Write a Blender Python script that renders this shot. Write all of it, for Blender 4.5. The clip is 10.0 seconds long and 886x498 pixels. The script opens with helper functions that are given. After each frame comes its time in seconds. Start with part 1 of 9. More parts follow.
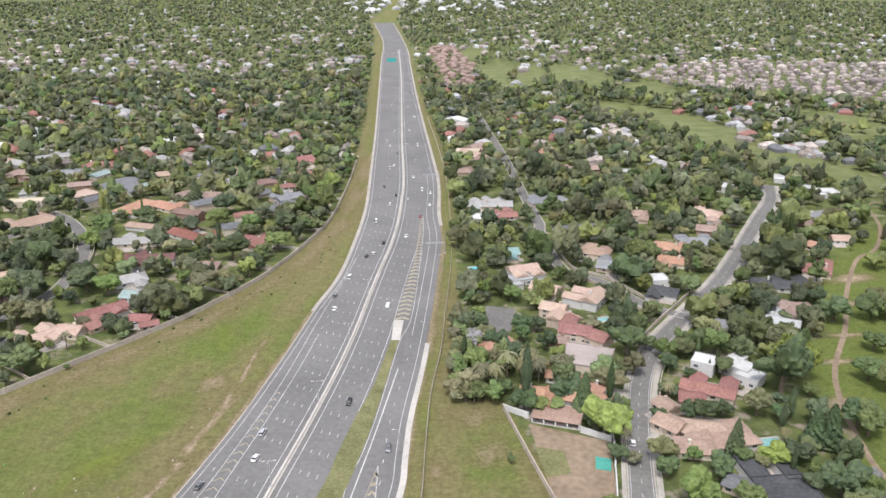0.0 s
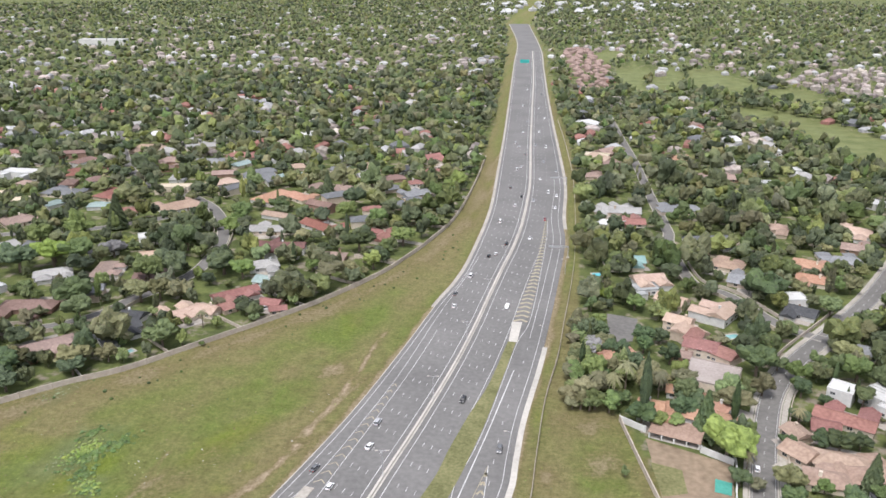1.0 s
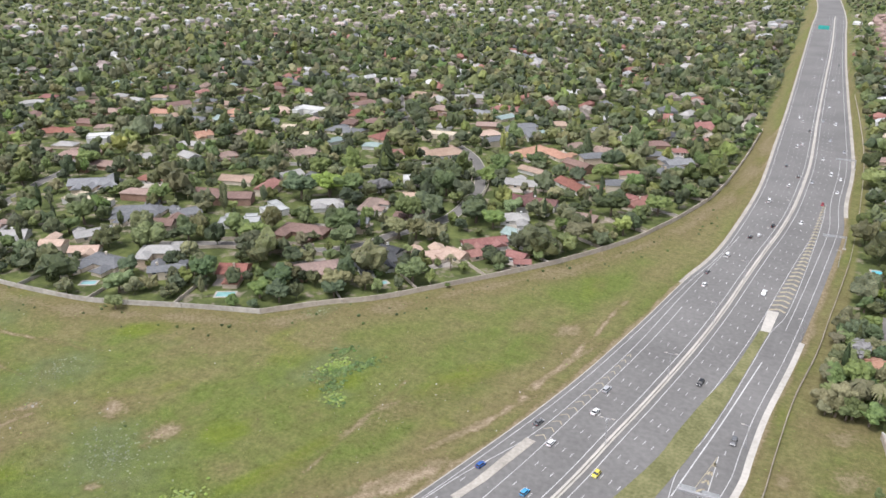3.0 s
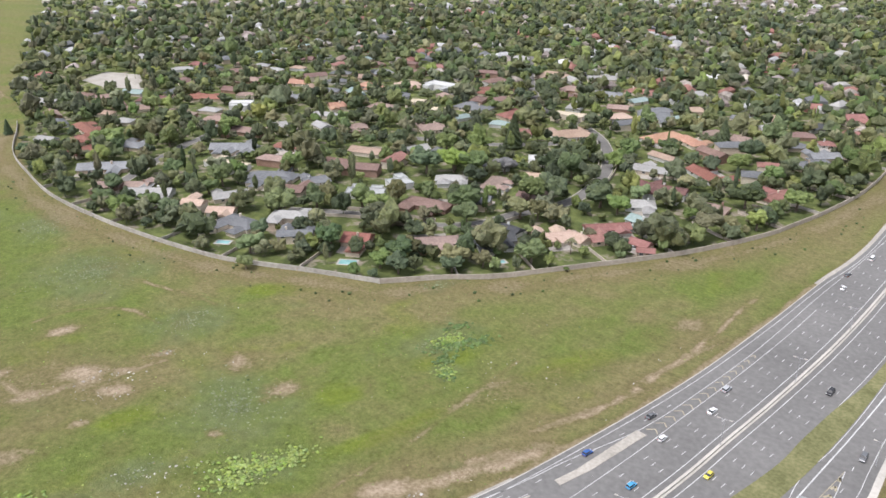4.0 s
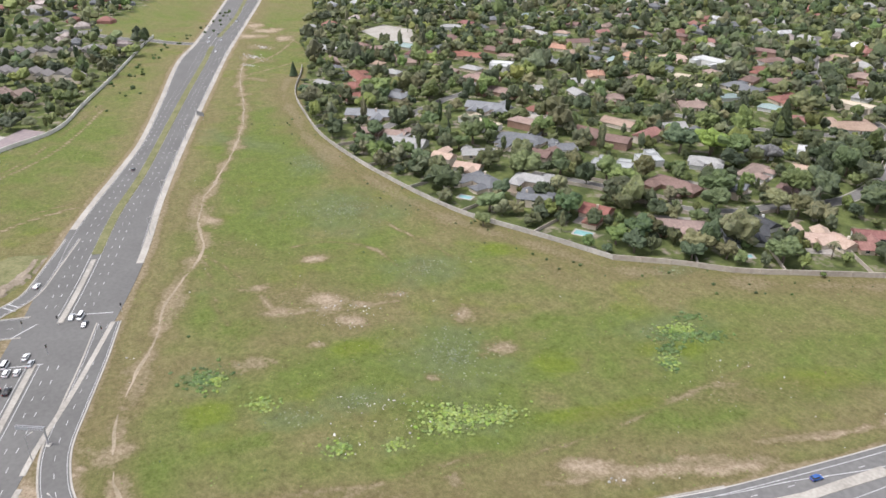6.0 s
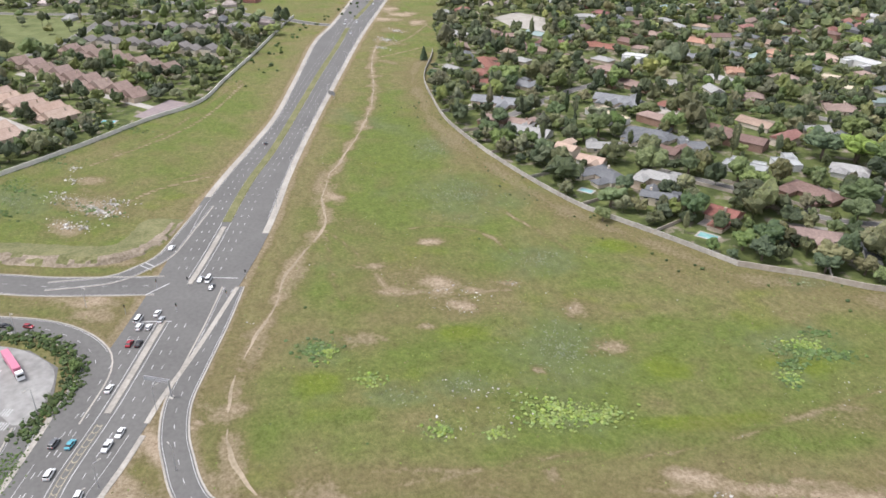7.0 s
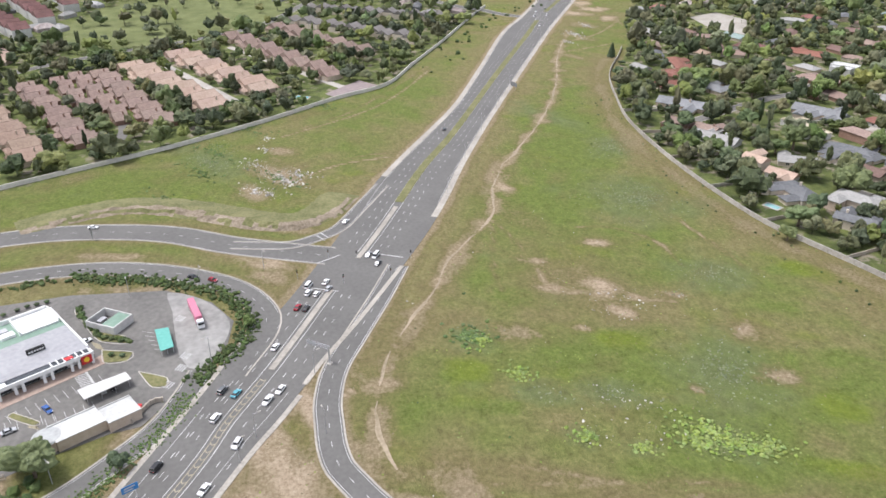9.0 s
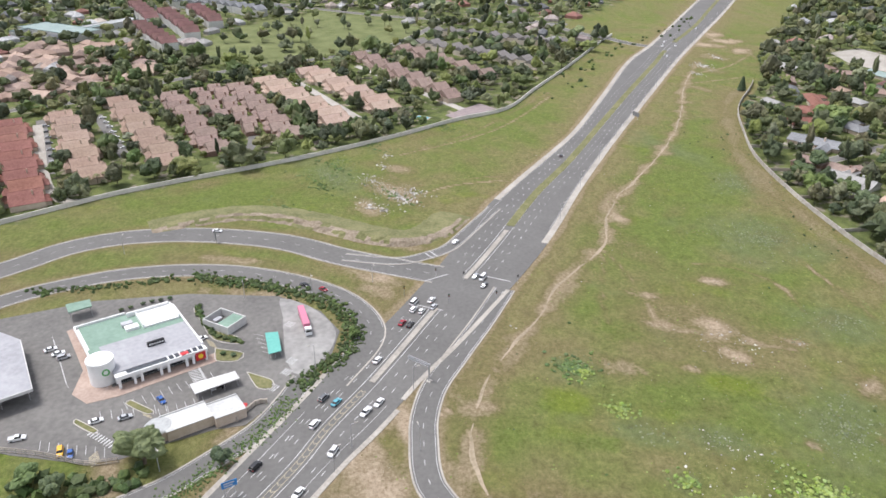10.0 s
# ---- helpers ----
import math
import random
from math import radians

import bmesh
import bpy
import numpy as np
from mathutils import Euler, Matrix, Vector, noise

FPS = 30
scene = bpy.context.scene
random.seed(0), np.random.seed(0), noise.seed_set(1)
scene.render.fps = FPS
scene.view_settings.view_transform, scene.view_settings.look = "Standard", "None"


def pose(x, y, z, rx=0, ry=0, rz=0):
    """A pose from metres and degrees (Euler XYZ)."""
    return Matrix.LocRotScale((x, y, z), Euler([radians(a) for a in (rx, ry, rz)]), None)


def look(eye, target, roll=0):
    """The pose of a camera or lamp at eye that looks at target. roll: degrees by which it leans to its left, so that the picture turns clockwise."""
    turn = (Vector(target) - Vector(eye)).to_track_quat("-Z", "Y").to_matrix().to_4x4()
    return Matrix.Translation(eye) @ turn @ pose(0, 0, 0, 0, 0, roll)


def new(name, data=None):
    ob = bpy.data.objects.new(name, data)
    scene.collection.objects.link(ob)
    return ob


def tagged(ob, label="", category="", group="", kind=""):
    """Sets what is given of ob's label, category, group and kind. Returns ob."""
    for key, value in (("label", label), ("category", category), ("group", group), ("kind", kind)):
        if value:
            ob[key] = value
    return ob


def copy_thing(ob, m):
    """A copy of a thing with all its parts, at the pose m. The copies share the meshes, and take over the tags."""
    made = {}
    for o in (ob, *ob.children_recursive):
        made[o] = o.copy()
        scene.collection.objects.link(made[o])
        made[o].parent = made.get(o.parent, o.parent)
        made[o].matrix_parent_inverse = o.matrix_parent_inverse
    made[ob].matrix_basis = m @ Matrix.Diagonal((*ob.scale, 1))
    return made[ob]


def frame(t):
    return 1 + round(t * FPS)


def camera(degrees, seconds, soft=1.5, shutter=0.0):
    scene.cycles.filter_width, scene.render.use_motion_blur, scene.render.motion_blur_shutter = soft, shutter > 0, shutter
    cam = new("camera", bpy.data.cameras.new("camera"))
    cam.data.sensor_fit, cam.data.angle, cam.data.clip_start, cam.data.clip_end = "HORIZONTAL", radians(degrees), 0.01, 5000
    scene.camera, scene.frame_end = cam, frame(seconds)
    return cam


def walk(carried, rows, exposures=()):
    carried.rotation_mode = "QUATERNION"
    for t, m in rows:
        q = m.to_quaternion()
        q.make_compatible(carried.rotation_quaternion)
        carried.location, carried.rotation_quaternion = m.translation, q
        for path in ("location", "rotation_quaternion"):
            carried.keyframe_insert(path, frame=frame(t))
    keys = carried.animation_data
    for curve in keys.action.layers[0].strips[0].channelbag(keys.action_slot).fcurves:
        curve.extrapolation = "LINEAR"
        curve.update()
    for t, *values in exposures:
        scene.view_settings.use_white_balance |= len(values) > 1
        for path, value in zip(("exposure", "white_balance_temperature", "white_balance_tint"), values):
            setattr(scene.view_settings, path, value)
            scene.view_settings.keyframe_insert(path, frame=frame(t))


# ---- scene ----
cam = camera(59.34, 10.0, soft=1.6)
# seconds, x, y, z, look up, turn
PATH = [
    (0.0, 0.00, 0.00, 165.00, -19.93, -0.00),
    (0.5, -0.05, 0.29, 164.76, -19.89, 4.61),
    (1.0, -0.07, 0.60, 164.55, -19.85, 9.57),
    (1.5, -0.04, 0.95, 164.30, -20.45, 14.48),
    (2.0, 0.02, 1.27, 164.04, -21.21, 19.39),
    (2.5, 0.02, 1.57, 163.76, -21.99, 24.26),
    (4.0, -0.43, 2.46, 163.05, -24.28, 38.68),
    (4.5, -0.74, 2.85, 162.75, -25.03, 43.47),
    (5.0, -1.17, 3.25, 162.41, -25.74, 48.25),
    (5.5, -1.58, 3.61, 162.10, -26.21, 52.99),
    (7.0, -2.43, 4.31, 161.27, -27.44, 67.22),
    (7.5, -2.79, 4.51, 161.08, -27.88, 71.74),
    (8.0, -3.16, 4.67, 160.90, -28.00, 74.58),
    (8.5, -3.45, 4.84, 160.65, -27.96, 77.18),
    (9.0, -3.75, 5.03, 160.32, -27.91, 80.86),
    (9.5, -4.07, 5.32, 159.94, -27.85, 85.44),
    (10.0, -4.38, 5.66, 159.55, -26.15, 89.91),
]
walk(cam, [(t, pose(x, y, z, 90 + up, 0, turn)) for t, x, y, z, up, turn in PATH], [(0.0, 0.98, 6350, 14), (10.0, 0.98, 6350, 14)])

# ---- overcast daylight ----
world = bpy.data.worlds.new("overcast_sky")
scene.world = world
world.use_nodes = True
wn = world.node_tree.nodes
sky = wn.new("ShaderNodeTexSky")
sky.sky_type, sky.sun_disc = "NISHITA", False
sky.sun_elevation, sky.sun_rotation = radians(62), radians(200)
sky.air_density, sky.dust_density, sky.ozone_density = 1.0, 2.0, 1.0
wn["Background"].inputs["Strength"].default_value = 0.14
cloud = wn.new("ShaderNodeHueSaturation")
cloud.inputs["Saturation"].default_value = 0.35
world.node_tree.links.new(sky.outputs["Color"], cloud.inputs["Color"])
world.node_tree.links.new(cloud.outputs["Color"], wn["Background"].inputs["Color"])
sun = new("sun", bpy.data.lights.new("sun", "SUN"))
sun.data.energy, sun.data.angle, sun.data.color = 1.5, radians(14), (1.0, 0.98, 0.95)
sun.matrix_world = look((0, 0, 400), (60, 170, 0))

# ---- small tools ----


def link(name, me, material=None, parent=None, label=""):
    ob = new(name, me)
    if material is not None and not me.materials:
        me.materials.append(material)
    if parent is not None:
        ob.parent = parent
    if label:
        ob["label"] = label
    return ob


def mesh(name, verts, faces):
    me = bpy.data.meshes.new(name)
    me.from_pydata([tuple(map(float, v)) for v in verts], [], [tuple(map(int, f)) for f in faces])
    me.polygons.foreach_set("use_smooth", np.zeros(len(faces), bool))
    me.update()
    return me


def mesh_np(name, verts, faces):
    """A mesh from arrays of vertices and of triangles or quads."""
    verts, faces = np.asarray(verts, np.float32), np.asarray(faces, np.int32)
    n, k = faces.shape
    me = bpy.data.meshes.new(name)
    me.vertices.add(len(verts))
    me.vertices.foreach_set("co", verts.ravel())
    me.loops.add(n * k)
    me.loops.foreach_set("vertex_index", faces.ravel())
    me.polygons.add(n)
    me.polygons.foreach_set("loop_start", np.arange(0, n * k, k, dtype=np.int32))
    me.polygons.foreach_set("loop_total", np.full(n, k, np.int32))
    me.polygons.foreach_set("use_smooth", np.zeros(n, bool))
    me.update(calc_edges=True)
    me.validate()
    return me


def part(name, bm, material, parent=None, label=""):
    me = bpy.data.meshes.new(name)
    bm.to_mesh(me)
    bm.free()
    return link(name, me, material, parent, label)


def box(bm, x0, x1, y0, y1, z0, z1, m=None):
    vs = [bm.verts.new((x, y, z)) for z in (z0, z1) for x, y in ((x0, y0), (x1, y0), (x1, y1), (x0, y1))]
    if m is not None:
        for v in vs:
            v.co = m @ v.co
    for f in ((3, 2, 1, 0), (4, 5, 6, 7), (0, 1, 5, 4), (1, 2, 6, 5), (2, 3, 7, 6), (3, 0, 4, 7)):
        bm.faces.new([vs[i] for i in f])
    return vs


def tube(bm, a, b, r0, r1, n=8):
    a, b = Vector(a), Vector(b)
    q = (b - a).to_track_quat("Z", "Y").to_matrix()
    rings = []
    for p, r in ((a, r0), (b, r1)):
        rings.append([bm.verts.new(p + q @ Vector((r * math.cos(i * math.tau / n), r * math.sin(i * math.tau / n), 0))) for i in range(n)])
    for i in range(n):
        bm.faces.new((rings[0][i], rings[0][(i + 1) % n], rings[1][(i + 1) % n], rings[1][i]))
    bm.faces.new(rings[1])
    bm.faces.new(list(reversed(rings[0])))


def spline(pts, step=6.0):
    """A smooth line through the points, with stations about step metres apart."""
    p = [Vector((x, y, 0)) for x, y in pts]
    p = [2 * p[0] - p[1]] + p + [2 * p[-1] - p[-2]]
    out = []
    for i in range(1, len(p) - 2):
        n = max(2, int((p[i + 1] - p[i]).length / step))
        for k in range(n):
            t = k / n
            out.append(0.5 * (2 * p[i] + (p[i + 1] - p[i - 1]) * t + (2 * p[i - 1] - 5 * p[i] + 4 * p[i + 1] - p[i + 2]) * t * t + (3 * p[i] - p[i - 1] - 3 * p[i + 1] + p[i + 2]) * t ** 3))
    out.append(p[-2])
    return np.array([(v.x, v.y) for v in out])


def even(line, n):
    d = np.r_[0, np.cumsum(np.hypot(*np.diff(line, axis=0).T))]
    s = np.linspace(0, d[-1], n)
    return np.c_[np.interp(s, d, line[:, 0]), np.interp(s, d, line[:, 1])]


def side(line, d):
    """The line moved d metres to its right."""
    t = np.gradient(line, axis=0)
    t /= np.hypot(t[:, 0], t[:, 1])[:, None] + 1e-9
    return line + np.c_[t[:, 1], -t[:, 0]] * np.asarray(d).reshape(-1, 1)


def slab(name, left, right, z0, z1, material, parent=None, label=""):
    """A paved strip between two lines, with its edges going down to z0."""
    n = len(left)
    v = np.concatenate([np.c_[left, np.full(n, z0)], np.c_[left, np.full(n, z1)], np.c_[right, np.full(n, z1)], np.c_[right, np.full(n, z0)]])
    f = []
    for k in range(3):
        a = np.arange(n - 1) + k * n
        f.append(np.c_[a, a + n, a + n + 1, a + 1][:, ::-1])
    f.append([[0, n, 2 * n, 3 * n], [4 * n - 1, 3 * n - 1, 2 * n - 1, n - 1]])
    return link(name, mesh_np(name, v, np.concatenate(f)), material, parent, label)


def ribbon(name, line, width, z0, z1, material, parent=None, label=""):
    return slab(name, side(line, -width / 2), side(line, width / 2), z0, z1, material, parent, label)


def plate(name, pts, z0, z1, material, parent=None, label=""):
    bm = bmesh.new()
    lo, hi = [bm.verts.new((x, y, z0)) for x, y in pts], [bm.verts.new((x, y, z1)) for x, y in pts]
    bm.faces.new(hi)
    for i in range(len(pts)):
        j = (i + 1) % len(pts)
        bm.faces.new((lo[i], lo[j], hi[j], hi[i]))
    bmesh.ops.recalc_face_normals(bm, faces=bm.faces)
    bmesh.ops.triangulate(bm, faces=[f for f in bm.faces if len(f.verts) > 4])
    return part(name, bm, material, parent, label)


class Marks:
    """Road paint gathered into one mesh."""

    def __init__(self):
        self.v, self.f = [], []

    def quad(self, a, b, width, z):
        a, b = np.array(a), np.array(b)
        t = (b - a) / (np.hypot(*(b - a)) + 1e-9)
        s = np.array((t[1], -t[0])) * width / 2
        n = len(self.v)
        self.v += [(*(a - s), z), (*(a + s), z), (*(b + s), z), (*(b - s), z)]
        self.f.append((n, n + 1, n + 2, n + 3))

    def solid(self, line, z, width=0.3):
        for a, b in zip(line[:-1], line[1:]):
            self.quad(a, b, width, z)

    def dashes(self, line, z, dash=2.4, gap=10.3, width=0.22):
        d = np.r_[0, np.cumsum(np.hypot(*np.diff(line, axis=0).T))]
        s = 2.0
        while s + dash < d[-1]:
            a, b = [np.array((np.interp(q, d, line[:, 0]), np.interp(q, d, line[:, 1]))) for q in (s, s + dash)]
            self.quad(a, b, width, z)
            s += dash + gap

    def done(self, name, material, parent, label=""):
        return link(name, mesh_np(name, self.v, self.f), material, parent, label)


def inside(px, py, poly):
    """Which of the points lie in the outline."""
    hit = np.zeros(np.shape(px), bool)
    x1, y1 = poly[-1]
    for x2, y2 in poly:
        c = ((y1 > py) != (y2 > py))
        with np.errstate(divide="ignore", invalid="ignore"):
            hit ^= c & (px < (x2 - x1) * (py - y1) / (y2 - y1 + 1e-12) + x1)
        x1, y1 = x2, y2
    return hit


def far_from(px, py, line):
    """How far the points lie from a line of stations."""
    best = np.full(np.shape(px), 1e9)
    for (x1, y1), (x2, y2) in zip(line[:-1], line[1:]):
        dx, dy = x2 - x1, y2 - y1
        t = np.clip(((px - x1) * dx + (py - y1) * dy) / (dx * dx + dy * dy + 1e-9), 0, 1)
        best = np.minimum(best, (px - x1 - t * dx) ** 2 + (py - y1 - t * dy) ** 2)
    return np.sqrt(best)


# ---- materials ----
def material(name, low, high, scale=1.0, coarse=0.1, rough=0.85, bump=0.3, detail=4.0, vary=0.0, metal=0.0, spec=0.3, island=False, speck=None):
    """Two colours mixed by fine and coarse noise in metres; vary: from object to object (or piece to piece)."""
    m = bpy.data.materials.new(name)
    m.use_nodes = True
    nt = m.node_tree
    n, l = nt.nodes, nt.links
    b = n["Principled BSDF"]
    b.inputs["Roughness"].default_value, b.inputs["Metallic"].default_value = rough, metal
    b.inputs["Specular IOR Level"].default_value = spec
    co = n.new("ShaderNodeTexCoord").outputs["Object"]
    fine, wide = n.new("ShaderNodeTexNoise"), n.new("ShaderNodeTexNoise")
    fine.inputs["Scale"].default_value, wide.inputs["Scale"].default_value = scale, coarse
    fine.inputs["Detail"].default_value, wide.inputs["Detail"].default_value = detail, 3.0
    l.new(co, fine.inputs["Vector"]), l.new(co, wide.inputs["Vector"])
    add = n.new("ShaderNodeMath")
    add.operation = "MULTIPLY_ADD"
    l.new(wide.outputs["Fac"], add.inputs[0])
    add.inputs[1].default_value = 1.0
    l.new(fine.outputs["Fac"], add.inputs[2])
    rampn = n.new("ShaderNodeMapRange")
    rampn.inputs["From Min"].default_value, rampn.inputs["From Max"].default_value = 0.72, 1.28
    l.new(add.outputs[0], rampn.inputs["Value"])
    mix = n.new("ShaderNodeMix")
    mix.data_type = "RGBA"
    mix.inputs[6].default_value, mix.inputs[7].default_value = (*low, 1), (*high, 1)
    l.new(rampn.outputs[0], mix.inputs[0])
    colour = mix.outputs[2]
    if vary:
        src = n.new("ShaderNodeNewGeometry").outputs["Random Per Island"] if island else n.new("ShaderNodeObjectInfo").outputs["Random"]
        hsv = n.new("ShaderNodeHueSaturation")
        for sock, a, c in (("Value", 1 - vary, 1 + vary), ("Hue", 0.5 - vary * 0.06, 0.5 + vary * 0.06), ("Saturation", 1 + vary * 0.4, 1 - vary * 0.4)):
            r = n.new("ShaderNodeMapRange")
            r.inputs["To Min"].default_value, r.inputs["To Max"].default_value = a, c
            if sock == "Value":
                l.new(src, r.inputs["Value"])
            else:
                k = n.new("ShaderNodeMath")
                k.operation = "MULTIPLY"
                k.inputs[1].default_value = 7.3 if sock == "Hue" else 13.7
                fr = n.new("ShaderNodeMath")
                fr.operation = "FRACT"
                l.new(src, k.inputs[0]), l.new(k.outputs[0], fr.inputs[0]), l.new(fr.outputs[0], r.inputs["Value"])
            l.new(r.outputs[0], hsv.inputs[sock])
        l.new(colour, hsv.inputs["Color"])
        colour = hsv.outputs["Color"]
    l.new(colour, b.inputs["Base Color"])
    if bump:
        bp = n.new("ShaderNodeBump")
        bp.inputs["Strength"].default_value, bp.inputs["Distance"].default_value = bump, 0.3 / scale
        l.new(fine.outputs["Fac"], bp.inputs["Height"])
        l.new(bp.outputs["Normal"], b.inputs["Normal"])
    return m


ASPHALT = material("asphalt", (0.113, 0.109, 0.102), (0.147, 0.142, 0.133), 0.6, 0.05, 0.9, 0.1)
ASPHALT_HW = material("worn_motorway_asphalt", (0.125, 0.121, 0.115), (0.18, 0.174, 0.165), 0.5, 0.025, 0.9, 0.1)
ASPHALT_OLD = material("old_asphalt", (0.115, 0.11, 0.102), (0.18, 0.172, 0.158), 0.5, 0.05, 0.9, 0.1)
CONCRETE = material("concrete", (0.36, 0.34, 0.30), (0.5, 0.47, 0.42), 0.7, 0.06, 0.9, 0.15)
SHOULDER = material("gravel_shoulder", (0.27, 0.25, 0.215), (0.42, 0.39, 0.34), 0.9, 0.08, 0.95, 0.3)
PAINT = material("road_paint", (0.33, 0.33, 0.32), (0.58, 0.58, 0.56), 1.2, 0.2, 0.7, 0.0)
PAINT_Y = material("yellow_road_paint", (0.25, 0.22, 0.15), (0.4, 0.355, 0.25), 1.2, 0.2, 0.7, 0.0)
DIRT = material("bare_earth", (0.16, 0.118, 0.078), (0.28, 0.215, 0.15), 0.4, 0.05, 0.95, 0.3)
STEEL = material("galvanised_steel", (0.4, 0.4, 0.41), (0.52, 0.52, 0.53), 2.0, 0.3, 0.5, 0.05, metal=0.6)
WALL_GREY = material("weathered_boundary_wall", (0.26, 0.24, 0.21), (0.47, 0.44, 0.39), 0.5, 0.05, 0.9, 0.2)
WALL_PALE = material("pale_estate_wall", (0.5, 0.48, 0.43), (0.68, 0.65, 0.59), 0.5, 0.05, 0.9, 0.2)
WALL_PINK = material("painted_boundary_wall", (0.33, 0.285, 0.235), (0.49, 0.43, 0.36), 0.5, 0.06, 0.9, 0.15)
GLASS = material("window_glass", (0.03, 0.035, 0.04), (0.06, 0.065, 0.07), 2.0, 0.3, 0.12, 0.0, spec=0.6)
WHITE = material("white_plaster", (0.46, 0.455, 0.43), (0.6, 0.59, 0.565), 0.6, 0.1, 0.85, 0.1)
WATER = material("pool_water", (0.10, 0.42, 0.50), (0.16, 0.55, 0.62), 0.6, 0.2, 0.08, 0.05, spec=0.6)
WATER_G = material("green_pool_water", (0.16, 0.34, 0.33), (0.24, 0.44, 0.42), 0.6, 0.2, 0.08, 0.05, spec=0.6)
TRUNK = material("bark", (0.10, 0.075, 0.055), (0.2, 0.16, 0.12), 3.0, 0.5, 0.95, 0.4)
LEAF = [
    material("leaves_mid_green", (0.065, 0.091, 0.033), (0.146, 0.182, 0.064), 7.0, 1.6, 0.7, 0.9, vary=0.35),
    material("leaves_dark_green", (0.038, 0.059, 0.031), (0.090, 0.120, 0.050), 7.0, 1.6, 0.7, 0.9, vary=0.35),
    material("leaves_olive", (0.095, 0.097, 0.047), (0.190, 0.182, 0.094), 7.0, 1.6, 0.7, 0.9, vary=0.35),
    material("leaves_light_green", (0.103, 0.139, 0.037), (0.223, 0.278, 0.076), 7.0, 1.6, 0.7, 0.9, vary=0.3),
    material("leaves_grey_green", (0.130, 0.131, 0.127), (0.241, 0.233, 0.228), 7.0, 1.6, 0.7, 0.9, vary=0.25),
]
WOODS_OLD = material("distant_foliage", (0.046, 0.06, 0.029), (0.144, 0.16, 0.067), 1.3, 0.05, 0.75, 0.9, vary=0.4, island=True)


def woods_material():
    """Foliage of uncounted trees: every tree has its own tone, every clump a little of its own."""
    m = WOODS_OLD
    nt = m.node_tree
    n, l = nt.nodes, nt.links
    b = n["Principled BSDF"]
    old = b.inputs["Base Color"].links[0].from_socket
    a = n.new("ShaderNodeAttribute")
    a.attribute_name = "tone"
    ramp = n.new("ShaderNodeValToRGB")
    ramp.color_ramp.interpolation = "CONSTANT"
    tones = ((0.0, (0.95, 0.95, 1.0)), (0.25, (0.6, 0.66, 0.72)), (0.52, (1.2, 1.06, 1.2)), (0.72, (1.32, 1.3, 0.95)), (0.84, (0.85, 1.0, 0.75)), (0.95, (1.4, 1.3, 1.6)))
    while len(ramp.color_ramp.elements) < len(tones):
        ramp.color_ramp.elements.new(0.5)
    for e, (p, c) in zip(ramp.color_ramp.elements, tones):
        e.position, e.color = p, (*c, 1)
    l.new(a.outputs["Fac"], ramp.inputs["Fac"])
    mul = n.new("ShaderNodeMix")
    mul.data_type, mul.blend_type = "RGBA", "MULTIPLY"
    mul.inputs[0].default_value = 1.0
    l.new(old, mul.inputs[6]), l.new(ramp.outputs["Color"], mul.inputs[7])
    l.new(mul.outputs[2], b.inputs["Base Color"])
    return m


WOODS = woods_material()
ROOFS = {
    "red": ((0.19, 0.08, 0.06), (0.30, 0.14, 0.11)), "brick": ((0.21, 0.10, 0.085), (0.34, 0.175, 0.15)), "maroon": ((0.12, 0.06, 0.055), (0.22, 0.115, 0.105)),
    "rose": ((0.23, 0.163, 0.135), (0.36, 0.268, 0.225)), "salmon": ((0.38, 0.275, 0.21), (0.53, 0.405, 0.325)), "tile": ((0.31, 0.175, 0.115), (0.46, 0.28, 0.195)),
    "tan": ((0.28, 0.195, 0.145), (0.42, 0.31, 0.24)), "brown": ((0.15, 0.095, 0.08), (0.25, 0.165, 0.14)), "grey": ((0.17, 0.175, 0.18), (0.28, 0.285, 0.29)),
    "slate": ((0.12, 0.125, 0.13), (0.2, 0.205, 0.21)), "charcoal": ((0.045, 0.047, 0.05), (0.095, 0.097, 0.1)), "stone": ((0.28, 0.275, 0.26), (0.4, 0.39, 0.37)),
    "pale": ((0.33, 0.34, 0.33), (0.47, 0.48, 0.47)), "white": ((0.48, 0.48, 0.46), (0.64, 0.64, 0.62)), "cream": ((0.48, 0.41, 0.3), (0.62, 0.55, 0.43)),
    "rosewhite": ((0.33, 0.28, 0.25), (0.47, 0.41, 0.37)), "taupe": ((0.17, 0.155, 0.143), (0.28, 0.258, 0.24)), "teal": ((0.17, 0.28, 0.27), (0.27, 0.4, 0.38)), "green": ((0.20, 0.26, 0.245), (0.3, 0.37, 0.35)),
}
ROOF = {k: material("roof_" + k, tuple(0.88 * q for q in a), tuple(0.88 * q for q in b), 0.9, 0.12, 0.85, 0.25, vary=0.1) for k, (a, b) in ROOFS.items()}
PLASTER = {
    "cream": material("cream_plaster", (0.52, 0.45, 0.36), (0.66, 0.58, 0.48), 0.7, 0.12, 0.9, 0.1, vary=0.1),
    "white": WHITE, "brick": material("brown_facebrick", (0.20, 0.12, 0.085), (0.32, 0.21, 0.16), 1.5, 0.15, 0.9, 0.3, vary=0.1),
    "tan": material("tan_plaster", (0.42, 0.34, 0.26), (0.54, 0.45, 0.36), 0.7, 0.12, 0.9, 0.1, vary=0.1),
}

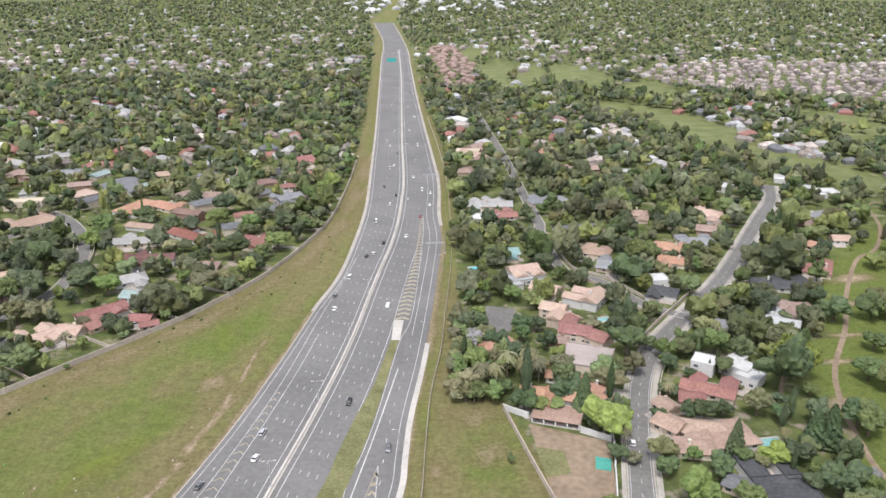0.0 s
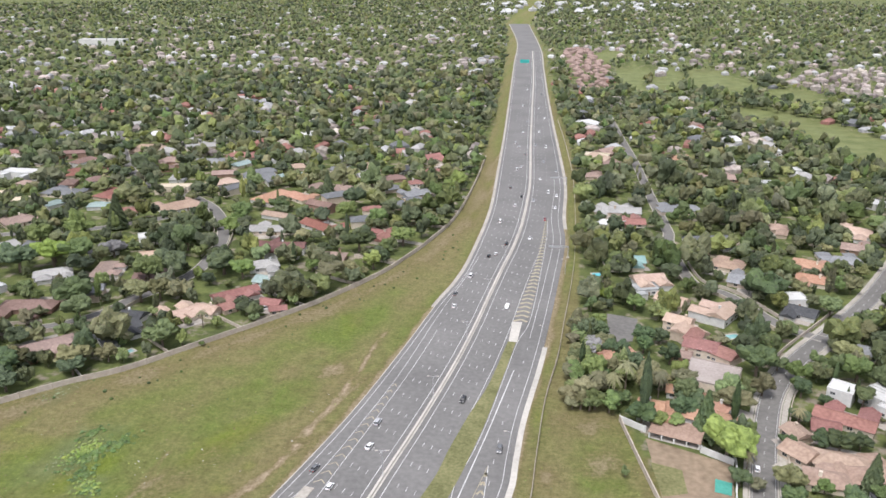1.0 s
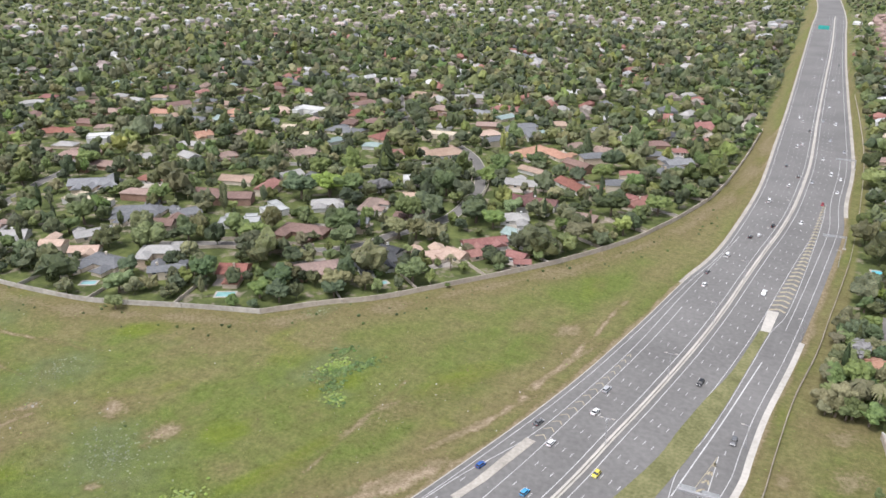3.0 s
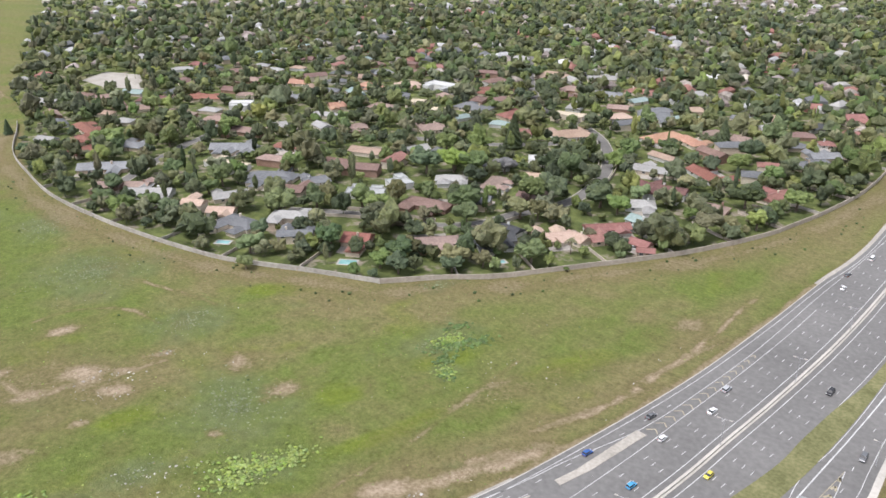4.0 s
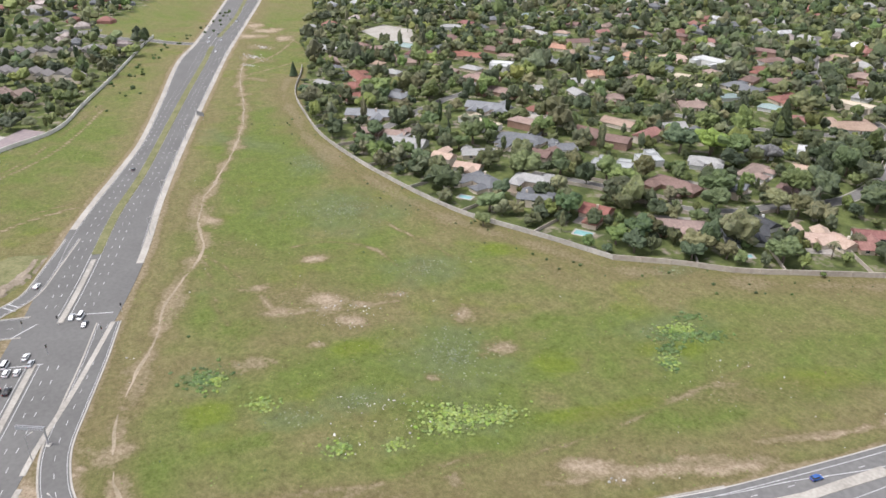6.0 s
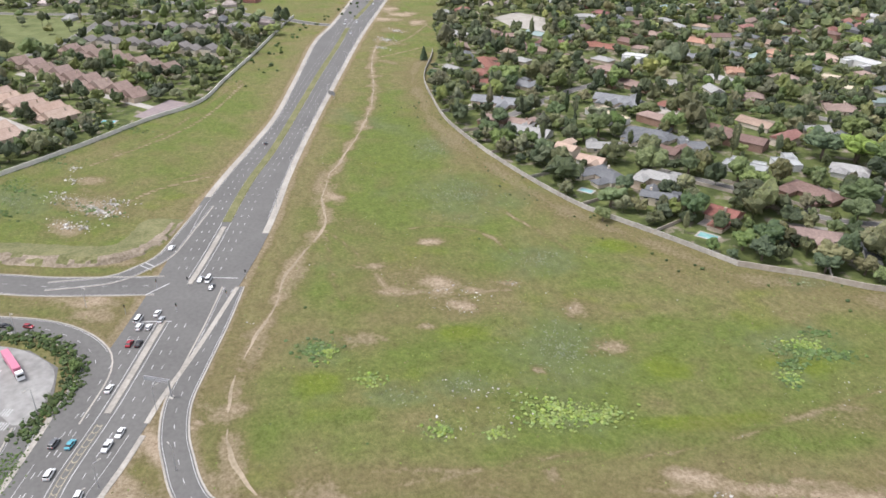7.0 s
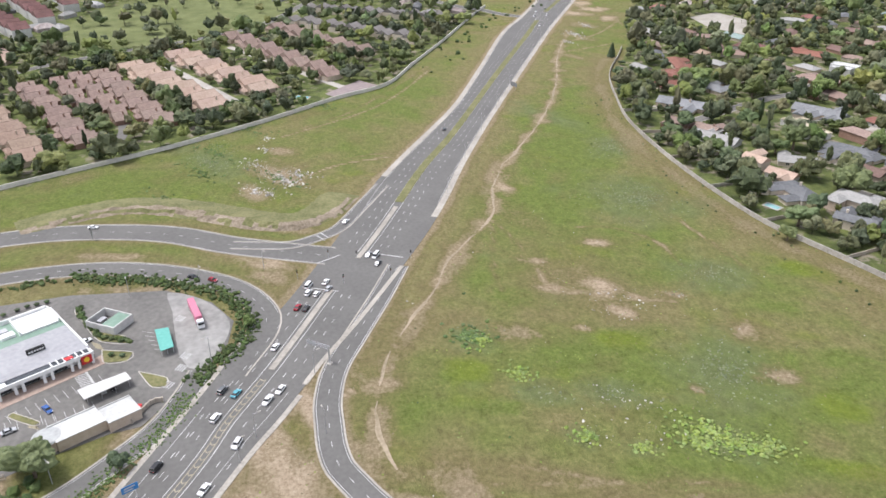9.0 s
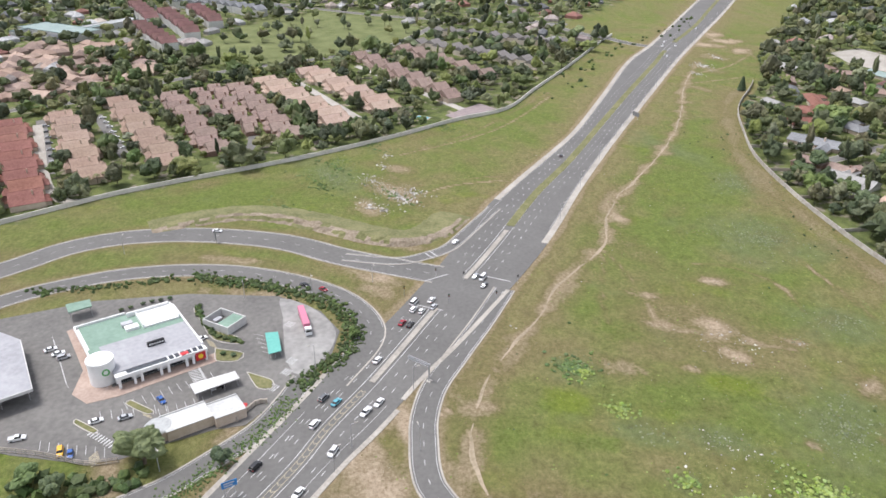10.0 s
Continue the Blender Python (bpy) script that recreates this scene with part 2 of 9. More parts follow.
# ---- plan: lines of roads and boundaries ----
MEDIAN = spline([(-120, 20), (-88, 90), (-72, 143), (-62, 191), (-57, 223), (-52, 255), (-46, 300), (-42, 341), (-39, 385), (-36, 425), (-33, 460), (-31, 505), (-31, 560), (-32, 611), (-36, 686), (-41, 769), (-53, 996), (-66, 1248), (-85, 1553), (-110, 1894), (-187, 2568)], 5)
HW_LEFT = spline([(-160, 20), (-128, 90), (-108, 144), (-101, 165), (-91, 204), (-85, 230), (-80, 255), (-76, 280), (-71, 316), (-65, 365), (-59, 401), (-56, 444), (-55, 538), (-61, 655), (-71, 827), (-86, 1059), (-112, 1454), (-143, 1920), (-220, 2568)], 5)
HW_RIGHT = spline([(-80, 20), (-45, 90), (-25, 160), (-15, 214), (-14, 236), (-13, 263), (-9, 307), (-6, 354), (-3, 415), (-1, 476), (-4, 527), (-5, 616), (-13, 733), (-23, 866), (-39, 1093), (-58, 1392), (-83, 1773), (-160, 2568)], 5)
ART_LEFT = spline([(-60, -112), (-120, -83), (-182, -55), (-218, -39), (-238, -31), (-258, -19), (-294, -3), (-330, 11), (-377, 28), (-417, 47), (-461, 70), (-512, 95), (-601, 130), (-718, 175), (-809, 221), (-1047, 330), (-1500, 540)], 5)[::-1]
ART_RIGHT = spline([(-60, -82), (-120, -56), (-179, -27), (-198, -16), (-213, -8), (-227, -1), (-249, 12), (-277, 27), (-302, 40), (-327, 52), (-358, 65), (-400, 81), (-455, 104), (-512, 129), (-608, 172), (-729, 227), (-856, 289), (-1046, 381), (-1500, 590)], 5)[::-1]
ART_MID = spline([(-60, -96), (-120, -70), (-178, -40), (-200, -31), (-222, -20), (-242, -11), (-279, 5), (-303, 17), (-337, 32), (-398, 57), (-451, 83), (-542, 123), (-610, 153), (-705, 196), (-782, 230), (-904, 293), (-1047, 358), (-1500, 565)], 5)[::-1]
LOOP = spline([(-291, 32), (-266, 22), (-241, 11), (-222, 3), (-206, 0), (-195, 0), (-181, 1), (-170, 5), (-150, 20), (-132, 53), (-121, 90), (-108, 132), (-98, 162)], 3)
RAMP_UP = spline([(-240, -280), (-280, -220), (-311, -186), (-330, -169), (-341, -148), (-345, -122), (-343, -95), (-336, -67), (-321, -39), (-310, -12), (-304, 4)], 4)
RAMP_SLIP = spline([(-321, -39), (-317, -15), (-322, -2), (-331, 9), (-352, 20), (-378, 33)], 3)
RAMP_LOW = spline([(-205, -260), (-250, -205), (-283, -172), (-295, -154), (-304, -134), (-308, -111), (-307, -86), (-299, -60), (-285, -37), (-267, -24), (-250, -22), (-225, -32)], 4)
SERVICE = spline([(-228, -42), (-214, -46), (-200, -52), (-186, -63), (-175, -73), (-165, -86), (-150, -105)], 3)
EAST_ROAD = spline([(58, 170), (66, 213), (71, 239), (78, 270), (88, 302), (105, 333), (131, 369), (158, 408), (185, 454), (221, 518), (246, 562), (262, 605)], 5)
SIDE_ROAD = spline([(-781, 217), (-794, 200), (-811, 187), (-829, 176), (-844, 160), (-960, 90), (-1020, 40)], 6)
LANE_A = spline([(-330, 272), (-310, 283), (-292, 293), (-271, 299), (-246, 308), (-230, 327), (-225, 346), (-217, 363), (-210, 394), (-222, 452), (-255, 508), (-300, 545), (-335, 560), (-371, 598), (-415, 659), (-480, 760)], 5)
LANE_B = spline([(-450, 240), (-469, 275), (-487, 311), (-501, 346), (-560, 420)], 5)
LANE_C = spline([(-400, 415), (-353, 435), (-308, 455), (-255, 505)], 5)
LANE_D = spline([(66, 505), (64, 476), (70, 420), (87, 403), (106, 368), (122, 356)], 4)
LANE_E = spline([(66, 505), (61, 600), (57, 697), (50, 798), (40, 950)], 6)
FOOTPATH = spline([(160, 180), (158, 205), (152, 226), (155, 250), (161, 275), (172, 303), (196, 343), (217, 385), (248, 436), (270, 456), (296, 501), (312, 548), (330, 560)], 4)
DESIRE = spline([(-171, 18), (-181, 15), (-193, 14), (-203, 15), (-215, 19), (-234, 25), (-250, 33), (-270, 45), (-291, 53), (-308, 65), (-333, 81), (-352, 86), (-387, 98), (-422, 118), (-468, 143), (-533, 172), (-630, 203), (-711, 237)], 4)
WALL_W = spline([(-755, 306), (-640, 262), (-564, 224), (-503, 207), (-459, 198), (-417, 196), (-376, 197), (-334, 201), (-301, 207), (-261, 223), (-225, 236)], 4)
WALL_N = spline([(-225, 236), (-204, 258), (-185, 275), (-162, 306), (-143, 332), (-124, 361), (-104, 401), (-95, 429), (-87, 460), (-78, 513), (-76, 598), (-78, 700)], 4)
WALL_S = spline([(-300, -280), (-360, -211), (-378, -191), (-397, -169), (-417, -138), (-439, -102), (-461, -69), (-495, -26), (-533, 16), (-561, 53), (-617, 80), (-696, 118), (-809, 169), (-840, 185)], 4)
PARK_ROAD = spline([(-500, -345), (-556, -311), (-586, -266), (-638, -228), (-667, -200), (-698, -158), (-744, -88), (-800, -40), (-925, 8)], 6)
TOP_ROAD = spline([(-1150, -330), (-1043, -195), (-960, -60), (-930, 40), (-906, 148)], 6)
SUBURB_WEST = [(-4000, 1950), (-2000, 1000), (-1000, 440), (-755, 310), (-640, 268), (-564, 228)] + [tuple(p) for p in side(WALL_W, -2)[60::6]] + [tuple(p) for p in side(WALL_N, -2)[::6]] + [(-90, 900), (-118, 1300), (-165, 1900), (-230, 2600), (-300, 5000), (-4000, 5000)]
SUBURB_EAST = [(40, 150), (40, 214), (27, 266), (18, 285), (8, 300), (6, 340), (9, 420), (9, 520), (6, 640), (-4, 800), (-22, 1000), (-40, 1250), (-70, 1700), (-150, 2600), (-200, 5000), (4000, 5000), (4000, 150)]
SUBURB_SOUTH = [(-300, -290)] + [tuple(p) for p in side(WALL_S, 2)[::8]] + [(-900, 130), (-1000, 200), (-1500, 480), (-4000, 1800), (-4000, -3000), (-600, -900), (-420, -420)]
GREENBELT = [(140, 190), (158, 300), (195, 370), (230, 445), (300, 520), (420, 560), (420, 430), (300, 330), (200, 190)]
GOLF_FAR = [[(37, 1653), (82, 1750), (87, 1620), (54, 1470), (38, 1507)], [(67, 1368), (101, 1479), (126, 1434), (120, 1307), (98, 1238), (106, 1130), (93, 1098), (69, 1176), (59, 1251)], [(120, 1272), (160, 1392), (172, 1329), (150, 1200), (129, 1164), (115, 1108), (107, 1141)], [(177, 1322), (217, 1408), (239, 1352), (260, 1307), (260, 1176), (225, 1135), (199, 1176), (168, 1176)]]
GOLF_NEAR = [[(260, 1181), (313, 1194), (343, 1098), (301, 1043), (262, 1087)], [(175, 1024), (217, 1015), (262, 960), (293, 902), (310, 820), (311, 785), (267, 769), (244, 820), (229, 910), (190, 948)], [(248, 823), (280, 802), (304, 756), (331, 703), (352, 660), (374, 611), (355, 578), (325, 624), (304, 662), (282, 712), (254, 756)], [(415, 960), (455, 940), (480, 895), (497, 832), (477, 797), (441, 842), (416, 899)], [(418, 820), (441, 805), (458, 761), (443, 736), (405, 769)]]
GOLF = GOLF_FAR + GOLF_NEAR
PARK = [(-690, -140), (-725, -215), (-800, -230), (-900, -215), (-1000, -150), (-930, -40), (-860, -10), (-790, -60), (-745, -105)]


def at_y(line, y):
    o = np.argsort(line[:, 1])
    return np.c_[np.interp(y, line[o, 1], line[o, 0]), y]


def at_x(line, x):
    o = np.argsort(line[:, 0])
    return np.c_[x, np.interp(x, line[o, 0], line[o, 1])]


# ---- ground: one sheet out to the horizon ----
def stations(a, b, step, reach):
    mid = list(np.arange(a, b + 1e-6, step))
    lo, hi, d, x = [], [], step, a
    while x > -reach:
        d *= 1.12
        x -= d
        lo.append(x)
    d, x = step, b
    while x < reach:
        d *= 1.12
        x += d
        hi.append(x)
    return np.array(lo[::-1] + mid + hi)


gx, gy = stations(-770, 60, 2.1, 9000), stations(-110, 330, 2.1, 9000)
GX, GY = np.meshgrid(gx, gy)
px, py = GX.ravel(), GY.ravel()


def fbm(x, y, scale, seed):
    """Smooth noise from summed sines with turning directions."""
    r = np.random.default_rng(seed)
    out = np.zeros_like(x)
    for k in range(14):
        a, w, ph = r.uniform(0, math.tau), r.uniform(0.5, 2.6) / scale, r.uniform(0, math.tau)
        out += np.sin((x * math.cos(a) + y * math.sin(a)) * w * 2.2 + ph + 1.3 * np.sin((y * math.cos(a) - x * math.sin(a)) * w + ph * 2)) / (1 + 0.1 * k)
    return out / 6.5


def blob(x, y, cx, cy, rx, ry, turn=0.0, soft=0.45, seed=0):
    out, reach = np.zeros(len(x)), 2.6 * max(rx, ry) * (1 + soft * 0.3)
    k = (np.abs(x - cx) < reach) & (np.abs(y - cy) < reach)
    x, y = x[k], y[k]
    c, s = math.cos(radians(turn)), math.sin(radians(turn))
    u, v = ((x - cx) * c + (y - cy) * s) / rx, ((y - cy) * c - (x - cx) * s) / ry
    d = np.hypot(u, v) + 0.55 * fbm(x, y, max(rx, ry) * 0.9, seed + 3) + 0.5 * fbm(x, y, max(rx, ry) * 0.28, seed + 9)
    out[k] = np.clip((1 - d) / soft + 0.5, 0, 1)
    return out


suburb = inside(px, py, SUBURB_WEST) | inside(px, py, SUBURB_EAST) | inside(px, py, SUBURB_SOUTH)
lawn = np.zeros(len(px), bool)
for g in GOLF + [PARK]:
    lawn |= inside(px, py, g)
belt = inside(px, py, GREENBELT)
d_hw = np.minimum(far_from(px, py, HW_LEFT[::4]), far_from(px, py, HW_RIGHT[::4]))
d_art = np.minimum(far_from(px, py, ART_LEFT[::4]), far_from(px, py, ART_RIGHT[::4]))
bare = np.zeros(len(px))
RING_DIRT = ((-298, 124, 5.7, 4.0, 67), (-256, 110, 5.0, 7.3, 67), (-242, 112, 5.7, 3.0, 67), (-250, 122, 6.8, 3.6, 67), (-233, 94, 3.8, 2.7, 67), (-286, 91, 8.2, 3.6, 67), (-262, 91, 8.2, 3.6, 67), (-250, 138, 5.6, 2.8, 67), (-192, 120, 2.7, 2.0, 67), (-222, 153, 3.5, 6.8, 67), (-195, 151, 6.1, 5.1, 67), (-120, 147, 9.4, 2.7, 67), (-127, 128, 9.4, 1.8, 67), (-146, 99, 2.2, 2.7, 67), (-115, 165, 7.9, 1.9, 67))
EDGE_DIRT = ((-136, 201, 7.2, 2.5, 67), (-138, 184, 7.1, 1.8, 67), (-233, 72, 12.3, 5.2, 67), (-159, 73, 22.6, 1.4, 67), (-381, 92, 4.2, 31, 67), (-294, 60, 4.8, 15, 67), (-242, 33, 3.2, 14, 67), (-219, 21, 2.6, 9, 67), (-187, 15, 3.3, 7, 67), (-108, 172, 16, 4, 66), (-102, 205, 30, 2.2, 68), (-88, 262, 34, 1.5, 74), (-98, 290, 11, 5, 70), (-160, 36, 12, 8, 20), (-135, 92, 26, 3, 58))
SOUTH_DIRT = ((-400, -18, 22, 11, 30), (-378, -33, 14, 7, 30), (-436, -20, 12, 6, 30), (-330, -58, 30, 5, 75), (-335, -20, 26, 4, 70), (-306, -25, 16, 7, 70), (-292, -22, 12, 6, 50), (-318, -88, 18, 4, 80), (-190, 3, 30, 7, 22), (-178, -12, 26, 9, 24), (-230, 4, 26, 4, 28), (-285, -75, 22, 7, 75), (-205, -58, 16, 3, -30), (-180, -92, 22, 6, 20))
OUTER_DIRT = ((10, 262, 12, 8, 20), (18, 240, 10, 6, 70), (46, 232, 11, 17, 20), (-3, 228, 3, 6, 0), (-66, 330, 5, 30, 5), (-690, 240, 30, 9, 25), (-740, 260, 26, 12, 25), (-620, 215, 24, 6, 25), (-585, 190, 14, 4, 30), (-120, 400, 4, 60, 18))
for group_, k_ in ((RING_DIRT, 0.72), (EDGE_DIRT, 0.6), (SOUTH_DIRT, 0.65), (OUTER_DIRT, 0.5)):
    for args in group_:
        bare = np.maximum(bare, k_ * blob(px, py, *args, 1.5, int(abs(args[0]))))
for args in ((-268, 100, 30, 22, 30), (-250, 112, 16, 10, 20), (-300, 122, 16, 8, 67), (-222, 153, 10, 8, 30), (-330, 92, 26, 9, 25), (-128, 205, 34, 7, 66), (-118, 150, 30, 6, 64), (-150, 80, 40, 6, 62), (-210, 250, 34, 9, 45), (-300, 214, 60, 8, 12), (-150, 318, 30, 8, 58)):
    bare = np.maximum(bare, 0.36 * blob(px, py, *args, 1.6, int(abs(args[0])) + 40))
dp = far_from(px, py, DESIRE) + 0.9 * fbm(px, py, 9, 5)
bare = np.maximum(bare, np.clip(1.0 - dp / 1.6, 0, 1) * np.clip(0.72 + 0.45 * fbm(px, py, 22, 6), 0.35, 1))
bare = np.maximum(bare, 0.62 * np.clip(1 - dp / 8.0 + 0.8 * fbm(px, py, 12, 7), 0, 1))
for other in (((-674, 227), (-700, 262), (-750, 300)), ((-635, 204), (-650, 240), (-660, 262)),
              ((-395, -8), (-410, 12), (-418, 42)), ((-461, -20), (-500, 30), (-540, 60), (-600, 90)), ((-210, 8), (-196, -2), (-180, -4)), ((-225, 245), (-190, 282), (-150, 335), (-120, 385), (-98, 440)), ((-100, 205), (-92, 240), (-86, 290), (-84, 330))):
    bare = np.maximum(bare, 0.85 * np.clip(1.2 - (far_from(px, py, spline(other, 4)) + 0.7 * fbm(px, py, 6, 8)) / 1.3, 0, 1))
for line, w in ((HW_LEFT, 2.5), (HW_RIGHT, 3.0), (ART_LEFT, 3.5), (ART_RIGHT, 3.5), (LOOP, 6.5), (RAMP_UP, 9.5), (RAMP_LOW, 8.0)):
    bare = np.maximum(bare, 0.6 * np.clip(1.6 - (far_from(px, py, line[::3]) + 1.4 * fbm(px, py, 14, 21)) / w, 0, 1) * (~suburb))
for args in ((-176, -14, 30, 9, 26), (-200, -4, 16, 5, 30), (-160, -22, 20, 12, 24), (-316, -34, 14, 7, 70), (-300, -20, 10, 6, 60), (-117, 152, 18, 3.5, 62), (-129, 136, 10, 3.5, 62), (-106, 172, 14, 2.5, 64), (-297, 122, 6, 3, 67), (-261, 112, 9, 5, 40), (-241, 112, 6, 3, 30), (-364, 95, 9, 4, 20), (-811, 296, 16, 12, 67), (-792, 270, 16, 10, 67), (-844, 293, 10, 16, 67), (-765, 295, 8, 14, 67)):
    bare = np.maximum(bare, 0.95 * blob(px, py, *args, 1.5, int(abs(args[0])) + 61))
bare = np.maximum(bare, np.clip(0.4 * fbm(px, py, 40, 51) + 0.3 * fbm(px, py, 12, 52) - 0.05, 0, 0.4) * (~suburb))
bare = np.maximum(bare, 0.5 * np.clip(1.2 - (far_from(px, py, FOOTPATH)) / 1.6, 0, 1) * 2)
lush = 0.5 + 0.45 * fbm(px, py, 46, 31) + 0.35 * fbm(px, py, 14, 32)
LUSH_NEAR = ((-149, 151, 14, 3.3, 67), (-214, 48, 8.4, 8.7, 67), (-214, 41, 5.6, 6.1, 67), (-192, 133, 7.8, 6.8, 67), (-153, 195, 17, 5.4, 67), (-224, 102, 16.6, 6.8, 67), (-217, 110, 12.3, 5.1, 67), (-234, 70, 8.2, 5.2, 67), (-180, 113, 22, 7.7, 67), (-144, 169, 10.6, 2.9, 67), (-154, 134, 10.4, 3.8, 67), (-258, 73, 13.2, 8.5, 67), (-176, 161, 11.6, 13.6, 67), (-194, 50, 10.6, 8.2, 67), (-200, 179, 17, 8.1, 67), (-120, 225, 30, 12, 62), (-105, 270, 36, 9, 68), (-205, 140, 26, 20, 67), (-168, 118, 26, 12, 67))
LUSH_FAR = ((-346, 175, 18, 14, 67), (-320, 181, 17, 8.5, 67), (-260, 194, 12.6, 7.9, 67), (-236, 171, 13.9, 5.7, 67), (-365, 131, 18, 39, 67), (-218, 239, 28.6, 10.5, 67), (-470, 130, 60, 14, 25), (-500, 60, 60, 14, 30), (12, 235, 14, 20, 10), (-158, 205, 17, 8, 60))
ZONES_NEAR = ((-411, 85, 13, 140, 67, -0.35), (-405, 144, 36, 105, 67, 0.35), (-265, 103, 35, 28, 67, -0.35), (-288, 204, 25, 23, 67, -0.25), (-230, 224, 27, 19, 67, -0.3), (-187, 243, 25, 14, 67, -0.4), (-205, 93, 49, 23, 67, 0.22), (-155, 129, 44, 9, 67, 0.45), (-162, 56, 48, 7, 67, -0.35))
ZONES_FAR = ((-124, 146, 40, 9, 67, -0.4), (-250, 31, 8, 50, 67, -0.3), (-394, -76, 65, 31, 81, 0.2), (-307, -36, 31, 10, 81, -0.4), (-158, 172, 50, 19, 24, 0.25), (-113, 331, 42, 23, 24, 0.35), (-208, 216, 47, 12, 24, -0.3), (-118, 220, 25, 15, 24, -0.25), (-72, 288, 19, 40, 24, -0.2))
for cx, cy, rx, ry, turn, k_ in ZONES_NEAR + ZONES_FAR:  # broad greener (+) and drier (-) parts of the veld
    c, q = math.cos(radians(turn)), math.sin(radians(turn))
    u, v = ((px - cx) * c + (py - cy) * q) / rx, ((py - cy) * c - (px - cx) * q) / ry
    lush += k_ * np.exp(-0.9 * (u * u + v * v)) * (1 + 0.5 * fbm(px, py, 16, 36))
lush = np.clip(lush, 0, 1)
for args in LUSH_NEAR + LUSH_FAR:
    lush = np.maximum(lush, 0.85 * blob(px, py, *args, 1.4, int(abs(args[1])) + 50))
sappy = np.zeros(len(px))
for args in ((-149, 151, 14, 3.3, 67), (-214, 48, 7, 7, 67), (-190, 133, 7, 5, 67), (-144, 169, 9, 2.4, 67), (-346, 190, 12, 6, 30), (-260, 200, 14, 5, 40), (-224, 104, 10, 4, 67), (-120, 232, 14, 5, 62), (-160, 205, 10, 5, 60), (-176, 161, 8, 6, 67)):
    sappy = np.maximum(sappy, blob(px, py, *args, 1.4, int(abs(args[1])) + 90))
sappy = np.maximum(sappy, np.clip(0.9 * fbm(px, py, 34, 93) + 0.5 * fbm(px, py, 9, 94) - 0.25, 0, 0.7) * (~suburb))
d_wall = far_from(px, py, np.r_[WALL_W[40:], WALL_N])
bare = np.maximum(bare, 0.46 * np.clip(1.1 - np.abs(d_wall - 9) / 12 + 0.6 * fbm(px, py, 20, 37), 0, 1) * (~suburb))
lush = np.where(belt, np.maximum(lush, 0.85), lush)
lush *= np.clip(far_from(px, py, np.r_[WALL_W[40:], WALL_N]) / 30 + 0.35 * fbm(px, py, 18, 33), 0.4, 1.0)
lush *= np.clip(1.15 - 0.75 * np.exp(-((d_hw - 15) / 11) ** 2) + 0.2 * fbm(px, py, 22, 34), 0.2, 1.0)
lush *= np.clip(d_art / 22 + 0.3 * fbm(px, py, 20, 35), 0.3, 1.0)
weedy = np.clip(0.55 * fbm(px, py, 26, 61) + 0.35 * fbm(px, py, 8, 62) - 0.12, 0, 0.6)
for args in ((-172, 212, 22, 9.4, 67), (-156, 197, 5.7, 6.8, 67), (-167, 118, 14, 8.3, 67), (-176, 76, 5.2, 4.7, 67), (-168, 92, 5.1, 3.6, 67), (-233, 53, 9, 9.2, 67), (-199, 133, 18, 24.9, 67), (-341, 159, 29, 26.7, 67), (-413, 170, 13.5, 19.9, 67), (-263, 159, 17, 15.8, 67), (-198, 70, 11, 5.9, 67), (-203, 250, 14, 6.1, 67), (-195, 93, 11.3, 7.4, 67), (-430, -60, 36, 12, 35), (-470, 150, 40, 12, 25)):
    weedy = np.maximum(weedy, 0.85 * blob(px, py, *args, 1.3, int(abs(args[0])) + 7))
gz = 0.22 * fbm(px, py, 30, 41) + 0.12 * fbm(px, py, 8, 42) + 0.05 * fbm(px, py, 3.6, 43)
TRODDEN = [spline(q_, 4) for q_ in (((-333, 81), (-309, 77), (-286, 72), (-264, 71)), ((-327, 81), (-308, 86), (-278, 89), (-260, 91), (-258, 102), (-251, 113), (-245, 136)), ((-342, 166), (-310, 169), (-284, 174), (-267, 176)), ((-314, 118), (-311, 134), (-294, 149), (-272, 150)),
                                   ((-154, 82), (-147, 104), (-142, 130), (-139, 147), (-138, 179), (-138, 220)), ((-162, 41), (-157, 73), (-153, 100), (-149, 117)), ((-913, 321), (-836, 314), (-728, 297)), ((-609, 90), (-564, 62), (-505, 25), (-475, -8)), ((-425, 51), (-423, 31), (-414, 4), (-409, -13)))]
for ln in TRODDEN:
    bare = np.maximum(bare, 0.68 * np.clip(1.25 - (far_from(px, py, ln) + 0.8 * fbm(px, py, 7, 18)) / 1.5, 0, 1) * np.clip(0.7 + 0.8 * fbm(px, py, 20, 19), 0.1, 1))
for ln in [DESIRE] + TRODDEN:
    gz = gz * np.clip((far_from(px, py, ln) - 3.0) / 4.0, 0, 1)
open_land = (~suburb) & (d_hw > 5) & (d_art > 5) & (far_from(px, py, LOOP) > 7)
gz = np.where(open_land & (np.abs(px) < 700) & (np.abs(py) < 700), gz, 0.0)
gz[(px > -230) & (px < 30) & (py < 330) & inside(px, py, [(-160, 20), (-108, 144), (-76, 280), (-55, 440), (0, 440), (-14, 236), (-80, 20)])] = 0
flat = (far_from(px, py, RAMP_UP) < 12) | (far_from(px, py, SIDE_ROAD) < 9) | (far_from(px, py, RAMP_LOW) < 10) | (far_from(px, py, SERVICE) < 7) | inside(px, py, [(-290, -170), (-290, -60), (-265, -30), (-215, -38), (-170, -80), (-170, -140)]) | inside(px, py, np.r_[ART_LEFT[::6], ART_RIGHT[::-6]])
gz[flat] = 0
gz[(py > 0) & (px > at_y(HW_LEFT, py)[:, 0] - 3) & (px < at_y(HW_RIGHT, py)[:, 0] + 3)] = 0
